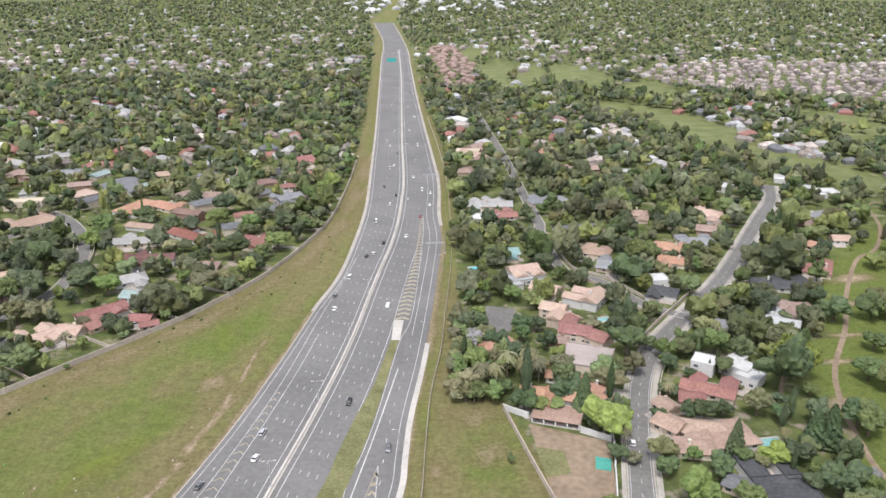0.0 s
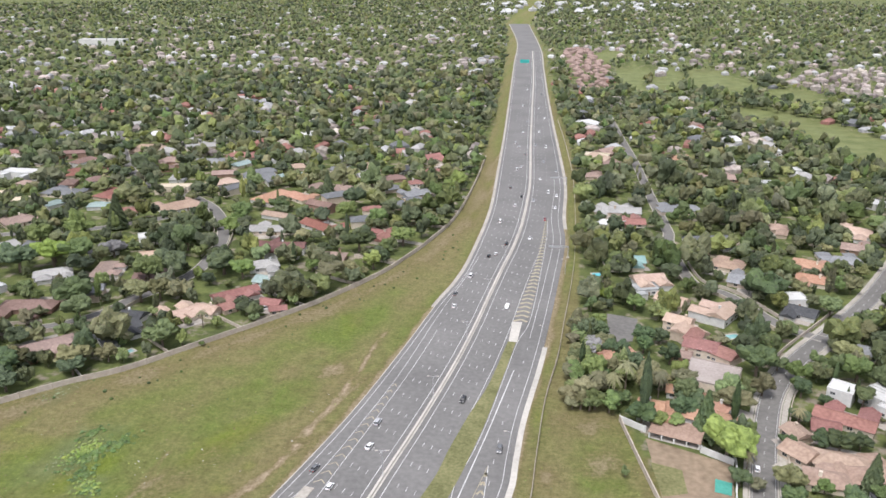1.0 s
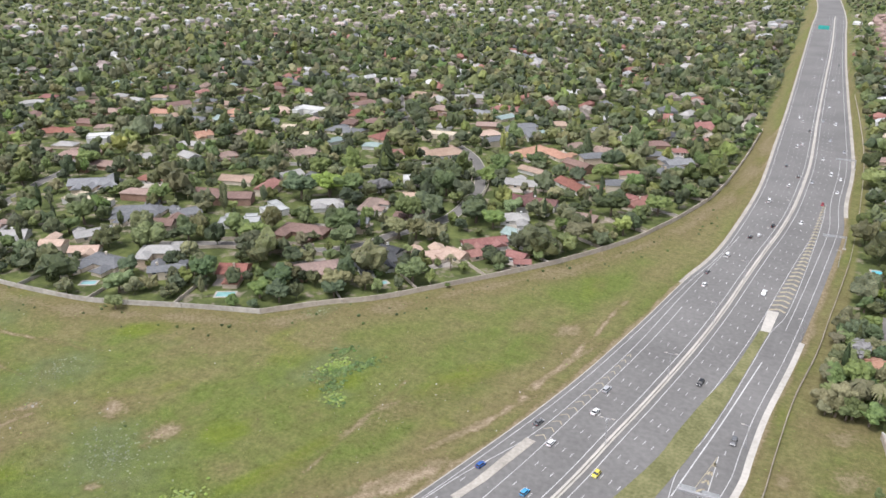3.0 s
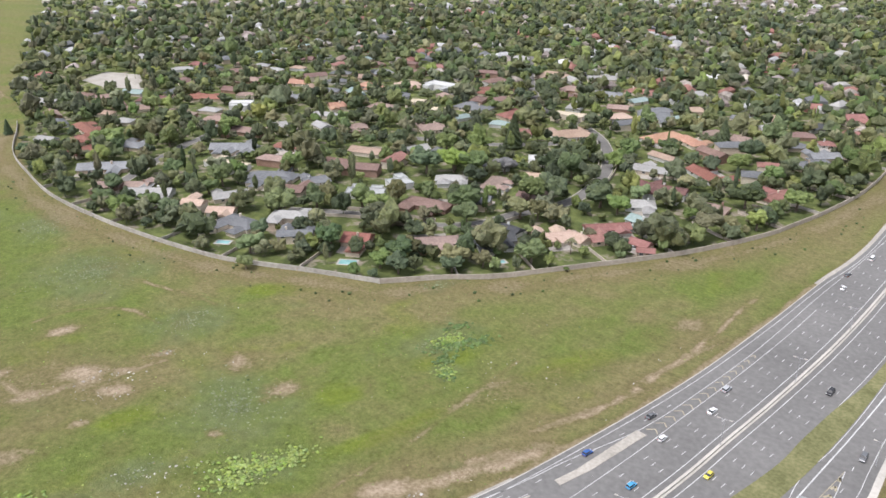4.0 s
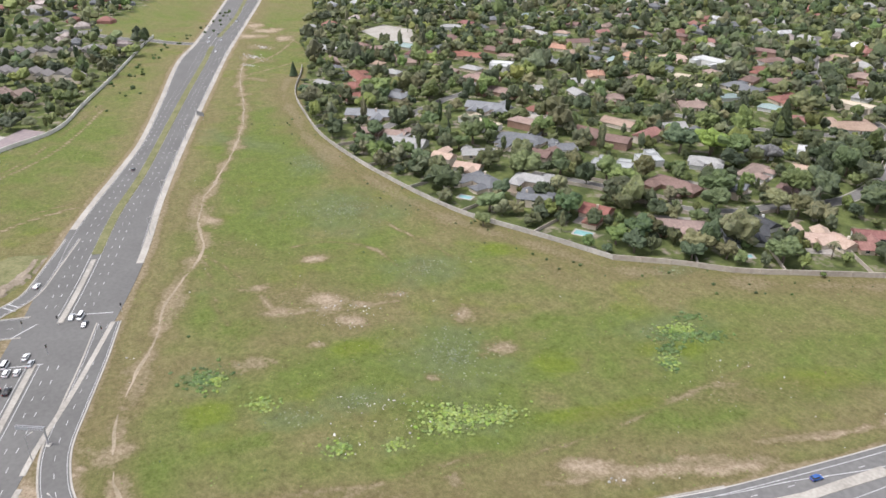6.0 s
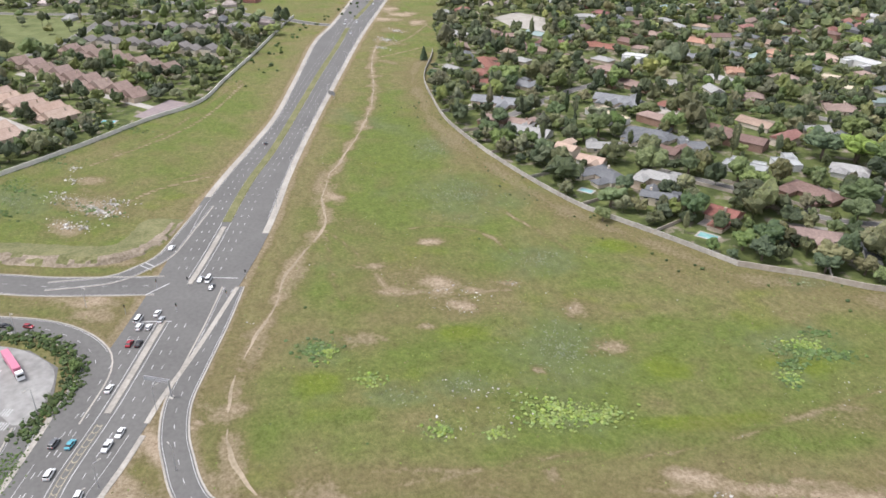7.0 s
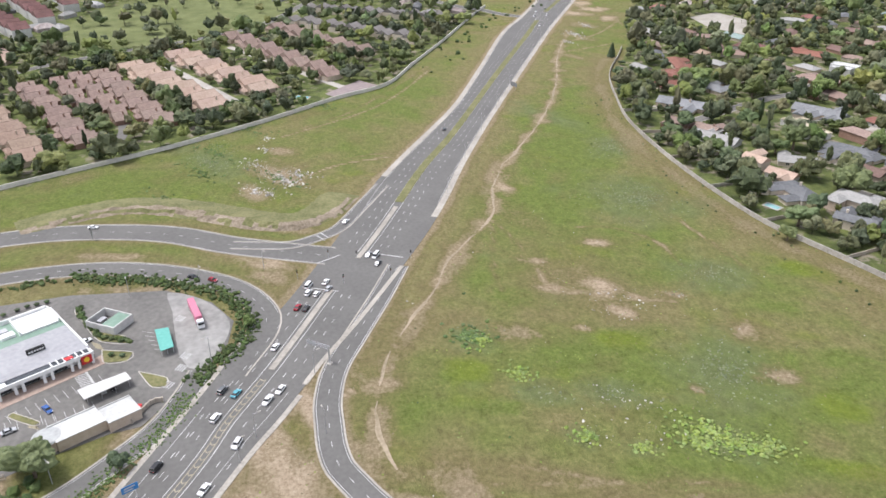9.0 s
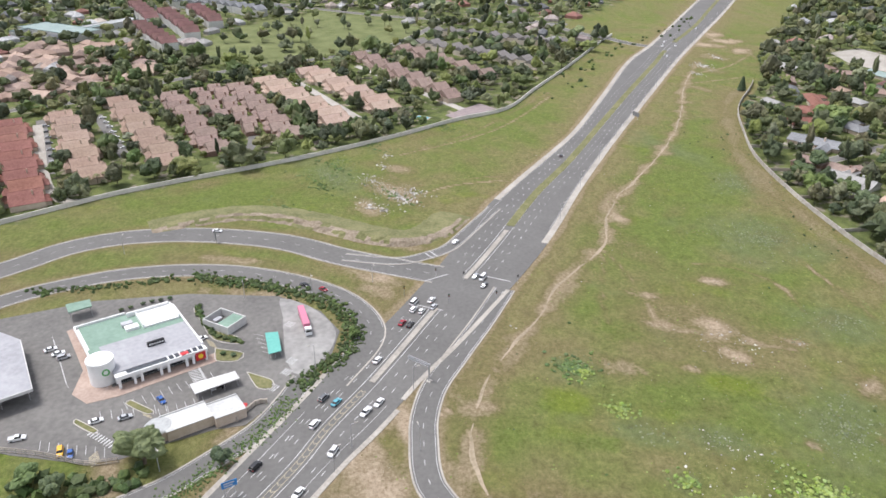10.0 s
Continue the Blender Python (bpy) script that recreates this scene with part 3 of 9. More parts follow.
n_x, n_y = len(gx), len(gy)
idx = np.arange(n_x * n_y).reshape(n_y, n_x)
quads = np.c_[idx[:-1, :-1].ravel(), idx[:-1, 1:].ravel(), idx[1:, 1:].ravel(), idx[1:, :-1].ravel()]
ground_me = mesh_np("ground", np.c_[px, py, gz - 0.04], quads)
for nm, val in (("bare", bare), ("lush", lush), ("weedy", weedy), ("sappy", sappy), ("garden", suburb & ~lawn & ~belt), ("mown", lawn)):
    at = ground_me.attributes.new(nm, "FLOAT", "POINT")
    at.data.foreach_set("value", np.asarray(val, np.float32))
for p_ in ("use_smooth",):
    ground_me.polygons.foreach_set(p_, np.ones(len(quads), bool))


def ground_material():
    m = bpy.data.materials.new("veld_ground")
    m.use_nodes = True
    nt = m.node_tree
    n, l = nt.nodes, nt.links
    b = n["Principled BSDF"]
    b.inputs["Roughness"].default_value, b.inputs["Specular IOR Level"].default_value = 0.95, 0.1
    co = n.new("ShaderNodeTexCoord").outputs["Object"]

    def noise_at(scale, detail=5.0, rough=0.6):
        t = n.new("ShaderNodeTexNoise")
        t.inputs["Scale"].default_value, t.inputs["Detail"].default_value, t.inputs["Roughness"].default_value = scale, detail, rough
        l.new(co, t.inputs["Vector"])
        return t.outputs["Fac"]

    def attr(name):
        a = n.new("ShaderNodeAttribute")
        a.attribute_name = name
        return a.outputs["Fac"]

    def rng_(v, a, c, lo=0.0, hi=1.0):
        r = n.new("ShaderNodeMapRange")
        r.inputs["From Min"].default_value, r.inputs["From Max"].default_value = a, c
        r.inputs["To Min"].default_value, r.inputs["To Max"].default_value = lo, hi
        l.new(v, r.inputs["Value"])
        return r.outputs[0]

    def mix(f, a, c):
        x = n.new("ShaderNodeMix")
        x.data_type = "RGBA"
        for s, v in ((0, f), (6, a), (7, c)):
            if isinstance(v, tuple):
                x.inputs[s].default_value = (*v, 1)
            elif isinstance(v, float):
                x.inputs[s].default_value = v
            else:
                l.new(v, x.inputs[s])
        return x.outputs[2]

    def add(a, c, op="ADD"):
        x = n.new("ShaderNodeMath")
        x.operation = op
        for s, v in ((0, a), (1, c)):
            if isinstance(v, float):
                x.inputs[s].default_value = v
            else:
                l.new(v, x.inputs[s])
        return x.outputs[0]

    tuft, patch, fleck, blade = noise_at(0.6, 7, 0.78), noise_at(0.05, 5), noise_at(2.2, 3, 0.7), noise_at(0.16, 7, 0.62)
    dry = mix(rng_(tuft, 0.34, 0.66), (0.128, 0.115, 0.045), (0.236, 0.212, 0.1))
    dry = mix(rng_(blade, 0.46, 0.72, 0.0, 0.45), dry, (0.178, 0.138, 0.076))
    green = mix(rng_(tuft, 0.34, 0.66), (0.082, 0.114, 0.025), (0.172, 0.203, 0.056))
    grass = mix(rng_(add(attr("lush"), add(add(patch, 0.25, "MULTIPLY"), add(blade, 0.4, "MULTIPLY"))), 0.5, 1.1), dry, green)
    grass = mix(rng_(add(attr("sappy"), add(tuft, 0.4, "MULTIPLY")), 0.3, 1.0, 0.0, 0.95), grass, mix(rng_(tuft, 0.3, 0.7), (0.098, 0.135, 0.018), (0.180, 0.215, 0.040)))
    grass = mix(rng_(add(attr("weedy"), add(fleck, 0.6, "MULTIPLY")), 0.5, 1.15, 0.0, 0.85), grass, mix(rng_(fleck, 0.35, 0.65), (0.078, 0.105, 0.036), (0.19, 0.21, 0.10)))
    grass = mix(rng_(fleck, 0.55, 0.68, 0.0, 0.55), grass, (0.062, 0.078, 0.026))
    grass = mix(rng_(noise_at(1.1, 2, 0.5), 0.64, 0.74, 0.0, 0.35), grass, (0.26, 0.235, 0.13))
    coarse = noise_at(0.22, 9, 0.74)
    vm = n.new("ShaderNodeMix")
    vm.data_type, vm.blend_type = "RGBA", "MULTIPLY"
    vm.inputs[0].default_value = 1.0
    gain = rng_(coarse, 0.32, 0.68, 0.76, 1.26)
    l.new(grass, vm.inputs[6]), l.new(gain, vm.inputs[7])
    grass = vm.outputs[2]
    soil = mix(rng_(tuft, 0.34, 0.68), (0.24, 0.178, 0.115), (0.5, 0.41, 0.3))
    worn = add(attr("bare"), add(add(tuft, 0.45, "MULTIPLY"), add(blade, 0.3, "MULTIPLY")))
    thin_ = mix(rng_(tuft, 0.36, 0.64), (0.112, 0.09, 0.04), (0.2, 0.16, 0.082))
    field = mix(rng_(worn, 0.42, 1.0, 0.0, 0.9), grass, thin_)
    field = mix(rng_(worn, 0.72, 1.3), field, soil)
    garden = mix(rng_(noise_at(0.09, 5), 0.42, 0.62), (0.075, 0.095, 0.034), (0.15, 0.175, 0.06))
    garden = mix(rng_(noise_at(0.1, 3), 0.55, 0.66), garden, (0.27, 0.23, 0.18))
    out = mix(attr("garden"), field, garden)
    out = mix(attr("mown"), out, mix(rng_(patch, 0.35, 0.65), (0.125, 0.145, 0.058), (0.19, 0.21, 0.092)))
    l.new(out, b.inputs["Base Color"])
    bp = n.new("ShaderNodeBump")
    bp.inputs["Strength"].default_value, bp.inputs["Distance"].default_value = 0.9, 0.6
    l.new(add(tuft, fleck), bp.inputs["Height"])
    l.new(bp.outputs["Normal"], b.inputs["Normal"])
    return m


tagged(link("ground", ground_me, ground_material()), "open veld with green grass, dry patches and bare paths", "ground", kind="structure")

# ---- roads ----
ys = np.concatenate([np.arange(22, 700, 4.0), np.arange(700, 2560, 15.0)])
hw_l, hw_r, hw_m = at_y(HW_LEFT, ys), at_y(HW_RIGHT, ys), at_y(MEDIAN, ys)
highway = tagged(slab("highway", hw_l, hw_r, -0.3, 0.10, ASPHALT_HW), "wide grey asphalt motorway with white lane lines", "road", kind="structure")
mk, mky = Marks(), Marks()
Z = 0.115
near = ys < 1700
m_near = hw_m[near]
for s in (-1, 1):
    mk.solid(side(m_near, s * 3.1), Z, 0.28)
    for k in (6.5, 9.9, 13.3):
        mk.dashes(side(m_near, s * k), Z)
m_r, m_l = hw_m[(ys > 214) & (ys < 900)], hw_m[(ys > 120) & (ys < 1100)]
mk.solid(side(hw_m[(ys > 100) & (ys < 520)], 16.9), Z, 0.24)
mk.solid(side(hw_m[(ys > 100) & (ys < 335)], -16.9), Z, 0.24)
mk.dashes(side(hw_m[(ys >= 335) & (ys < 1000)], -16.9), Z)
mk.solid(side(hw_l[near], 2.0), Z, 0.24)
mk.solid(side(hw_r[near], -3.0), Z, 0.24)
mk.solid(side(hw_r[(ys > 330) & (ys < 640)], -7.6), Z, 0.24)
mk.dashes(side(hw_r[(ys > 150) & (ys < 335)], -7.2), Z)
mk.solid(spline([(-29, 175), (-33, 214), (-29, 239), (-26, 263), (-23, 297), (-20, 330), (-16, 352), (-14, 407), (-13, 482), (-14, 523)], 4), Z, 0.24)
ramp_line = spline([(-122, 108), (-108, 141), (-99, 163), (-93, 182), (-82, 211), (-75, 245), (-68, 290), (-62, 350), (-56, 400), (-52, 440)], 4)
mk.solid(ramp_line, Z, 0.24)
mk.dashes(side(at_y(HW_LEFT, np.arange(60, 240, 4.0)), 5.0), Z)

mk.solid(np.array([(-19.6, 301.6), (-22.0, 281), (-24.2, 262), (-26.2, 245.7), (-29.0, 225), (-31.8, 203.9)]), Z, 0.45)
mk.solid(np.array([(-22.8, 231), (-22.5, 222), (-22.3, 212.2), (-22.2, 204)]), Z, 0.3)
mky.solid(np.array([(-22.9, 231), (-24.4, 222), (-26.3, 211)]), Z, 0.25)
for k_ in range(4):
    y_, h_ = 226 - k_ * 5.0, 0.5 + k_ * 0.45
    mky.quad((-23.1 - k_ * 0.25 - h_, y_ - 1.2), (-23.1 - k_ * 0.25, y_ + 1.0), 0.8, Z)
    mky.quad((-23.1 - k_ * 0.25 + h_ * 0.7, y_ - 1.2), (-23.1 - k_ * 0.25, y_ + 1.0), 0.8, Z)


def chevrons(left, right, n, depth, w, z, marks):
    a, b = even(left, n), even(right, n)
    for i in range(n - 1):
        t = (a[i + 1] + b[i + 1] - a[i] - b[i])
        t = t / (np.hypot(*t) + 1e-9)
        mid = (a[i] + b[i]) / 2 + t * depth
        marks.quad(a[i], mid, w, z)
        marks.quad(mid, b[i], w, z)


chevrons(spline([(-24, 352), (-20, 400), (-17, 440), (-15, 520)], 5), spline([(-17, 352), (-14.5, 407), (-13.6, 482), (-14, 522)], 5), 32, 2.4, 1.5, Z, mky)
chevrons(spline([(-80.5, 212), (-74, 247), (-68, 285)], 5), spline([(-76.5, 212), (-70.5, 247), (-66.5, 285)], 5), 15, 2.0, 0.4, Z, mky)
mk.done("lane_markings", PAINT, highway, "worn white road paint")
mky.done("chevron_markings", PAINT_Y, highway, "faded yellow chevrons")
ribbon("shoulder", side(hw_l[(ys > 360)], -0.8), 2.6, -0.2, 0.06, SHOULDER, highway, "pale gravel shoulder")
slab("shoulder", side(hw_r[ys < 330], -0.6), side(hw_r[ys < 330], 1.6), -0.2, 0.13, CONCRETE, highway, "pale concrete drain edge")
ribbon("shoulder", side(hw_r[ys > 500], 1.2), 2.4, -0.2, 0.06, SHOULDER, highway, "pale gravel shoulder")
ribbon("kerb", side(hw_l[ys < 372], -0.2), 0.35, -0.2, 0.2, CONCRETE, highway, "concrete kerb")
plate("gore_nose", [(-24.3, 329), (-24.3, 351), (-19.5, 351), (-20.3, 329)], 0.05, 0.22, CONCRETE, highway, "white concrete gore nose")
plate("gore_nose", [(-91.5, 171), (-88.6, 180), (-82.8, 209.5), (-79.0, 209), (-85, 182), (-89.0, 170)], 0.05, 0.24, SHOULDER, highway, "pale concrete traffic island")
SAND = material("pale_sand_path", (0.22, 0.18, 0.115), (0.38, 0.31, 0.225), 0.7, 0.06, 0.95, 0.3)
GRASSY = material("verge_grass", (0.10, 0.105, 0.04), (0.20, 0.19, 0.09), 0.8, 0.1, 0.95, 0.5)
slab("grass_island", *[even(spline(p, 3), 40) for p in ([(-60, 150), (-42, 214), (-38, 239), (-34, 263), (-29, 288), (-24.6, 329)], [(-46, 150), (-33.5, 214), (-29.5, 239), (-26.5, 263), (-23.5, 297), (-20.8, 329)])], 0.0, 0.2, GRASSY, highway, "dry grass island between the roads")
barrier = tagged(ribbon("median_barrier", m_near, 0.6, 0.05, 0.95, CONCRETE), "long pale concrete median barrier on the motorway", "barrier", kind="structure")
ribbon("barrier_foot", m_near, 2.0, 0.05, 0.22, CONCRETE, barrier, "concrete barrier footing")

xs = np.arange(-1490, -62, 5.0)
a_l, a_r, a_m = at_x(ART_LEFT, xs), at_x(ART_RIGHT, xs), at_x(ART_MID, xs)
arterial = tagged(slab("arterial_road", a_l, a_r, -0.3, 0.10, ASPHALT), "dual carriageway of dark asphalt with worn white markings", "road", kind="structure")
mk, mky = Marks(), Marks()
near = (xs > -1000) & ((xs < -300) | (xs > -276))
for s in (-1, 1):
    for cond in ((xs > -1000) & (xs < -300), xs > -276):
        mk.solid(side(a_m[cond], s * 2.2), Z, 0.24)
        for k in (5.7, 9.1):
            mk.dashes(side(a_m[cond], s * k), Z, 2.4, 6.4)
for cond in (xs < -345, xs > -215):
    mk.solid(side(a_r[cond], 3.6), Z, 0.16)
    mk.solid(side(a_l[cond], -3.6), Z, 0.16)
mk.dashes(side(a_m[(xs > -240)], 0) + np.array((4.5, -10.5)), Z, 2.4, 6.4)
for a, b in (((-279, -8), (-273.5, 6)), ((-304, 21), (-297.5, 35)), ((-298, -2), (-304, 8)), ((-325, -2), (-319, 2)), ((-327, 0), (-321, 4))):
    mk.quad(a, b, 0.5, Z)
near_med = a_m[(xs > -222)]
chevrons(side(near_med, -0.85), side(near_med, 0.85), 54, 0.9, 0.3, Z + 0.004, mky)
for s in (-0.95, 0.95):
    mky.solid(side(near_med, s), Z + 0.004, 0.22)
mk.done("lane_markings", PAINT, arterial, "worn white road paint")
mky.done("chevron_markings", PAINT_Y, arterial, "pale yellow hatched median")
for cond, mat_, nm in (((xs > -278) & (xs < -220), SHOULDER, "concrete median"), ((xs > -352) & (xs < -299), SHOULDER, "concrete median"), ((xs > -770) & (xs < -352), GRASSY, "grassy median strip"), ((xs < -800), GRASSY, "grassy median strip")):
    ribbon("median", a_m[cond], 2.2 if mat_ is SHOULDER else 4.4, 0.05, 0.24, mat_, arterial, nm)
for line, d, w in ((a_r[xs < -330], 1.5, 3.2), (a_r[xs > -215], -0.9, 1.8), (a_r[(xs > -292) & (xs < -212)], 0.4, 1.8), (a_l[xs < -385], -1.5, 3.2), (a_l[xs > -235], 0.9, 1.8)):
    ribbon("shoulder", side(line, d), w, -0.2, 0.125, SHOULDER, arterial, "pale gravel shoulder")


def road(name, line, width, label, z=0.09, old=False, lines=True, kerb=True, dash=True):
    r = tagged(ribbon(name, line, width, -0.3, z, ASPHALT_OLD if old else ASPHALT), label, "road", kind="structure")
    if lines:
        q = Marks()
        q.solid(side(line, width / 2 - 0.6), z + 0.015, 0.16)
        q.solid(side(line, 0.6 - width / 2), z + 0.015, 0.16)
        if dash:
            q.dashes(line, z + 0.015, 2.4, 6.0, 0.18)
        q.done("lane_markings", PAINT, r, "worn white road paint")
    if kerb:
        for s in (-1, 1):
            ribbon("kerb", side(line, s * (width / 2 + 0.25)), 0.6, -0.2, z + 0.06, SHOULDER, r, "sandy concrete kerb")
    return r


road("loop_ramp", LOOP, 8.4, "curved asphalt slip road with pale kerbs", 0.094)
road("ramp", RAMP_UP, 15.0, "wide curved asphalt ramp with white dashes", 0.086)
road("ramp", RAMP_SLIP, 6.5, "narrow asphalt slip lane", 0.09, dash=False)
road("ramp", RAMP_LOW, 10.5, "curved asphalt ramp round the service station", 0.082)
road("service_road", SERVICE, 8.0, "narrow asphalt service road", 0.078, dash=False)
road("street", EAST_ROAD, 8.6, "grey residential street with a centre line", 0.08, True)
road("street", SIDE_ROAD, 10.0, "side street off the dual carriageway", 0.08)
for ln, w in ((LANE_A, 7.5), (LANE_B, 7.0), (LANE_C, 7.0), (LANE_D, 6.5), (LANE_E, 6.5), (PARK_ROAD, 8.0), (TOP_ROAD, 10.0)):
    road("street", ln, w, "quiet grey asphalt residential street", 0.07, True, False)
for s, w in ((-1, 1.6), (1, 2.2)):
    tagged(ribbon("pavement", side(EAST_ROAD, s * (4.5 + w / 2 + 0.5)), w, -0.2, 0.06, SHOULDER), "sandy pavement along the street", "pavement", kind="structure")
tagged(ribbon("footpath", FOOTPATH, 2.4, -0.2, 0.03, DIRT), "sandy brown footpath through the grass", "footpath", kind="structure")


PATH_RNG = np.random.default_rng(44)
w_path = 0.55 * np.clip(1 + 0.7 * np.convolve(PATH_RNG.normal(0, 1.2, len(DESIRE)), np.ones(3) / 3, "same"), 0.3, 1.8)
n_path = side(DESIRE, 1.0) - DESIRE
c_path = DESIRE + n_path * np.convolve(PATH_RNG.normal(0, 0.9, len(DESIRE)), np.ones(4) / 4, "same")[:, None]
k0 = 0
while k0 < len(DESIRE) - 6:  # the trodden line breaks off where grass has grown over it
    k1 = min(len(DESIRE), k0 + int(PATH_RNG.integers(5, 16)))
    w_ = w_path[k0:k1, None] * np.sin(np.linspace(0.12, 3.02, k1 - k0))[:, None] ** 0.5
    tagged(slab("footpath", c_path[k0:k1] - n_path[k0:k1] * w_, c_path[k0:k1] + n_path[k0:k1] * w_, -0.2, 0.012, SAND), "pale sandy footpath worn through the veld", "footpath", kind="structure")
    k0 = k1 + int(PATH_RNG.integers(0, 3)) - 1
tagged(plate("paved_lot", [(-756, 378), (-709, 375), (-671, 395), (-735, 428), (-775, 415)], -0.2, 0.06, SHOULDER), "pale paved open lot among the houses", "pavement", kind="structure")
tagged(ribbon("estate_lane", spline([(-524, -273), (-479, -251), (-447, -235), (-410, -215), (-390, -199), (-387, -188), (-396, -176)], 4), 6.5, -0.2, 0.05, SHOULDER), "pale concrete lane round the townhouse block", "road", kind="structure")


# ---- boundary walls ----
def boundary(name, line, height, thick, mat_, label, pier=6.0):
    w = tagged(ribbon(name, line, thick, -0.3, height, mat_), label, "wall", kind="structure")
    ribbon("coping", line, thick + 0.14, height, height + 0.08, mat_, w)
    me = None
    for p in even(line, max(2, int(len(line) * 4 / pier))):
        if me is None:
            bm = bmesh.new()
            box(bm, -0.3, 0.3, -0.3, 0.3, -0.3, height + 0.2)
            me = bpy.data.meshes.new("pier")
            bm.to_mesh(me)
            bm.free()
        link("pier", me, mat_, w).location = (*p, 0)
    return w


boundary("wall_west", WALL_W[30:], 2.3, 0.3, WALL_GREY, "long weathered concrete boundary wall beside the veld", 12.0)
boundary("wall_north", WALL_N, 2.4, 0.3, WALL_PINK, "long beige boundary wall behind the gardens", 12.0)
boundary("wall_south", WALL_S, 2.4, 0.35, WALL_PALE, "pale grey boundary wall of the townhouse estate", 14.0)
boundary("wall_garden", spline([(24, 268), (30, 240), (36, 214), (42, 190)], 4), 2.2, 0.25, WALL_PINK, "brown brick garden wall round the villa plot", 8.0)
boundary("wall_plot", spline([(63, 262), (63, 246), (60, 228), (57, 210)], 4), 2.0, 0.25, WHITE, "white plastered garden wall", 8.0)
for a, b in (((24, 268), (33, 262)), ((52, 252), (62, 246))):
    boundary("wall_court", spline([a, b], 3), 2.6, 0.25, WHITE, "white plastered courtyard wall", 6.0)

# ---- houses ----
TAKEN = []  # x, y, turn, half length, half width of everything that trees keep clear of
COLOUR_WORD = {"red": "red tiled", "brick": "brick-red tiled", "maroon": "dark maroon tiled", "rose": "dusty pink tiled", "salmon": "salmon tiled", "tile": "orange clay tiled", "tan": "tan tiled", "brown": "brown tiled", "grey": "grey metal",
               "slate": "blue-grey slate", "charcoal": "charcoal", "stone": "weathered grey", "pale": "pale grey metal", "white": "white painted", "cream": "cream", "taupe": "taupe tiled", "rosewhite": "pinkish sheeted", "teal": "teal green metal", "green": "grey-green metal"}


def frame_mesh(w, h):
    bm = bmesh.new()
    for a in ((-w / 2, w / 2, -0.06, 0.05, 0, 0.1), (-w / 2, w / 2, -0.06, 0.05, h - 0.1, h), (-w / 2, -w / 2 + 0.1, -0.06, 0.05, 0.1, h - 0.1), (w / 2 - 0.1, w / 2, -0.06, 0.05, 0.1, h - 0.1), (-0.04, 0.04, -0.05, 0.04, 0.1, h - 0.1)):
        box(bm, *a)
    me = bpy.data.meshes.new("window_frame")
    bm.to_mesh(me)
    bm.free()
    me.materials.append(WHITE)
    return me


def slab_mesh(name, w, h, d, mat_):
    bm = bmesh.new()
    box(bm, -w / 2, w / 2, -d, d * 0.2, 0, h)
    me = bpy.data.meshes.new(name)
    bm.to_mesh(me)
    bm.free()
    me.materials.append(mat_)
    return me


PANE, FRAME_ME = slab_mesh("pane", 1.9, 1.25, 0.04, GLASS), frame_mesh(2.0, 1.35)
DOOR_WOOD = material("door_wood", (0.12, 0.07, 0.04), (0.2, 0.125, 0.075), 2.0, 0.4, 0.6, 0.1)
DOOR_ME = slab_mesh("door", 1.0, 2.1, 0.06, DOOR_WOOD)


def roof_mesh(l, w, z, style, rise):
    """A hipped, gabled or flat roof with eaves and thickness over a plan l by w."""
    bm = bmesh.new()
    o, t = 0.55, 0.22
    if style == "flat":
        box(bm, -l / 2 - 0.1, l / 2 + 0.1, -w / 2 - 0.1, w / 2 + 0.1, z, z + 0.25)
        for a in ((-l / 2 - 0.1, l / 2 + 0.1, -w / 2 - 0.1, -w / 2 + 0.2), (-l / 2 - 0.1, l / 2 + 0.1, w / 2 - 0.2, w / 2 + 0.1), (-l / 2 - 0.1, -l / 2 + 0.2, -w / 2 + 0.2, w / 2 - 0.2), (l / 2 - 0.2, l / 2 + 0.1, -w / 2 + 0.2, w / 2 - 0.2)):
            box(bm, *a, z + 0.25, z + 0.7)
    else:
        a, b = l / 2 + o, w / 2 + o
        r = max(0.4, l / 2 - w / 2) if style == "hip" else a
        lo = [bm.verts.new(v) for v in ((-a, -b, z - t), (a, -b, z - t), (a, b, z - t), (-a, b, z - t))]
        ev = [bm.verts.new(v) for v in ((-a, -b, z), (a, -b, z), (a, b, z), (-a, b, z))]
        r0, r1 = bm.verts.new((-r, 0, z + rise)), bm.verts.new((r, 0, z + rise))
        for f in ((ev[0], ev[1], r1, r0), (ev[2], ev[3], r0, r1), (ev[1], ev[2], r1), (ev[3], ev[0], r0), (lo[3], lo[2], lo[1], lo[0])):
            bm.faces.new(f)
        for i in range(4):
            bm.faces.new((lo[i], lo[(i + 1) % 4], ev[(i + 1) % 4], ev[i]))
        box(bm, -r, r, -0.16, 0.16, z + rise - 0.08, z + rise + 0.1)
    me = bpy.data.meshes.new("roof")
    bm.to_mesh(me)
    bm.free()
    return me


def wall_mesh(l, w, z):
    bm = bmesh.new()
    box(bm, -l / 2, l / 2, -w / 2, w / 2, -0.2, z)
    me = bpy.data.meshes.new("wall")
    bm.to_mesh(me)
    bm.free()
    return me


HOUSE_RNG = random.Random(5)
YARD = material("yard_paving", (0.26, 0.235, 0.2), (0.4, 0.365, 0.32), 0.8, 0.1, 0.9, 0.15, vary=0.2)


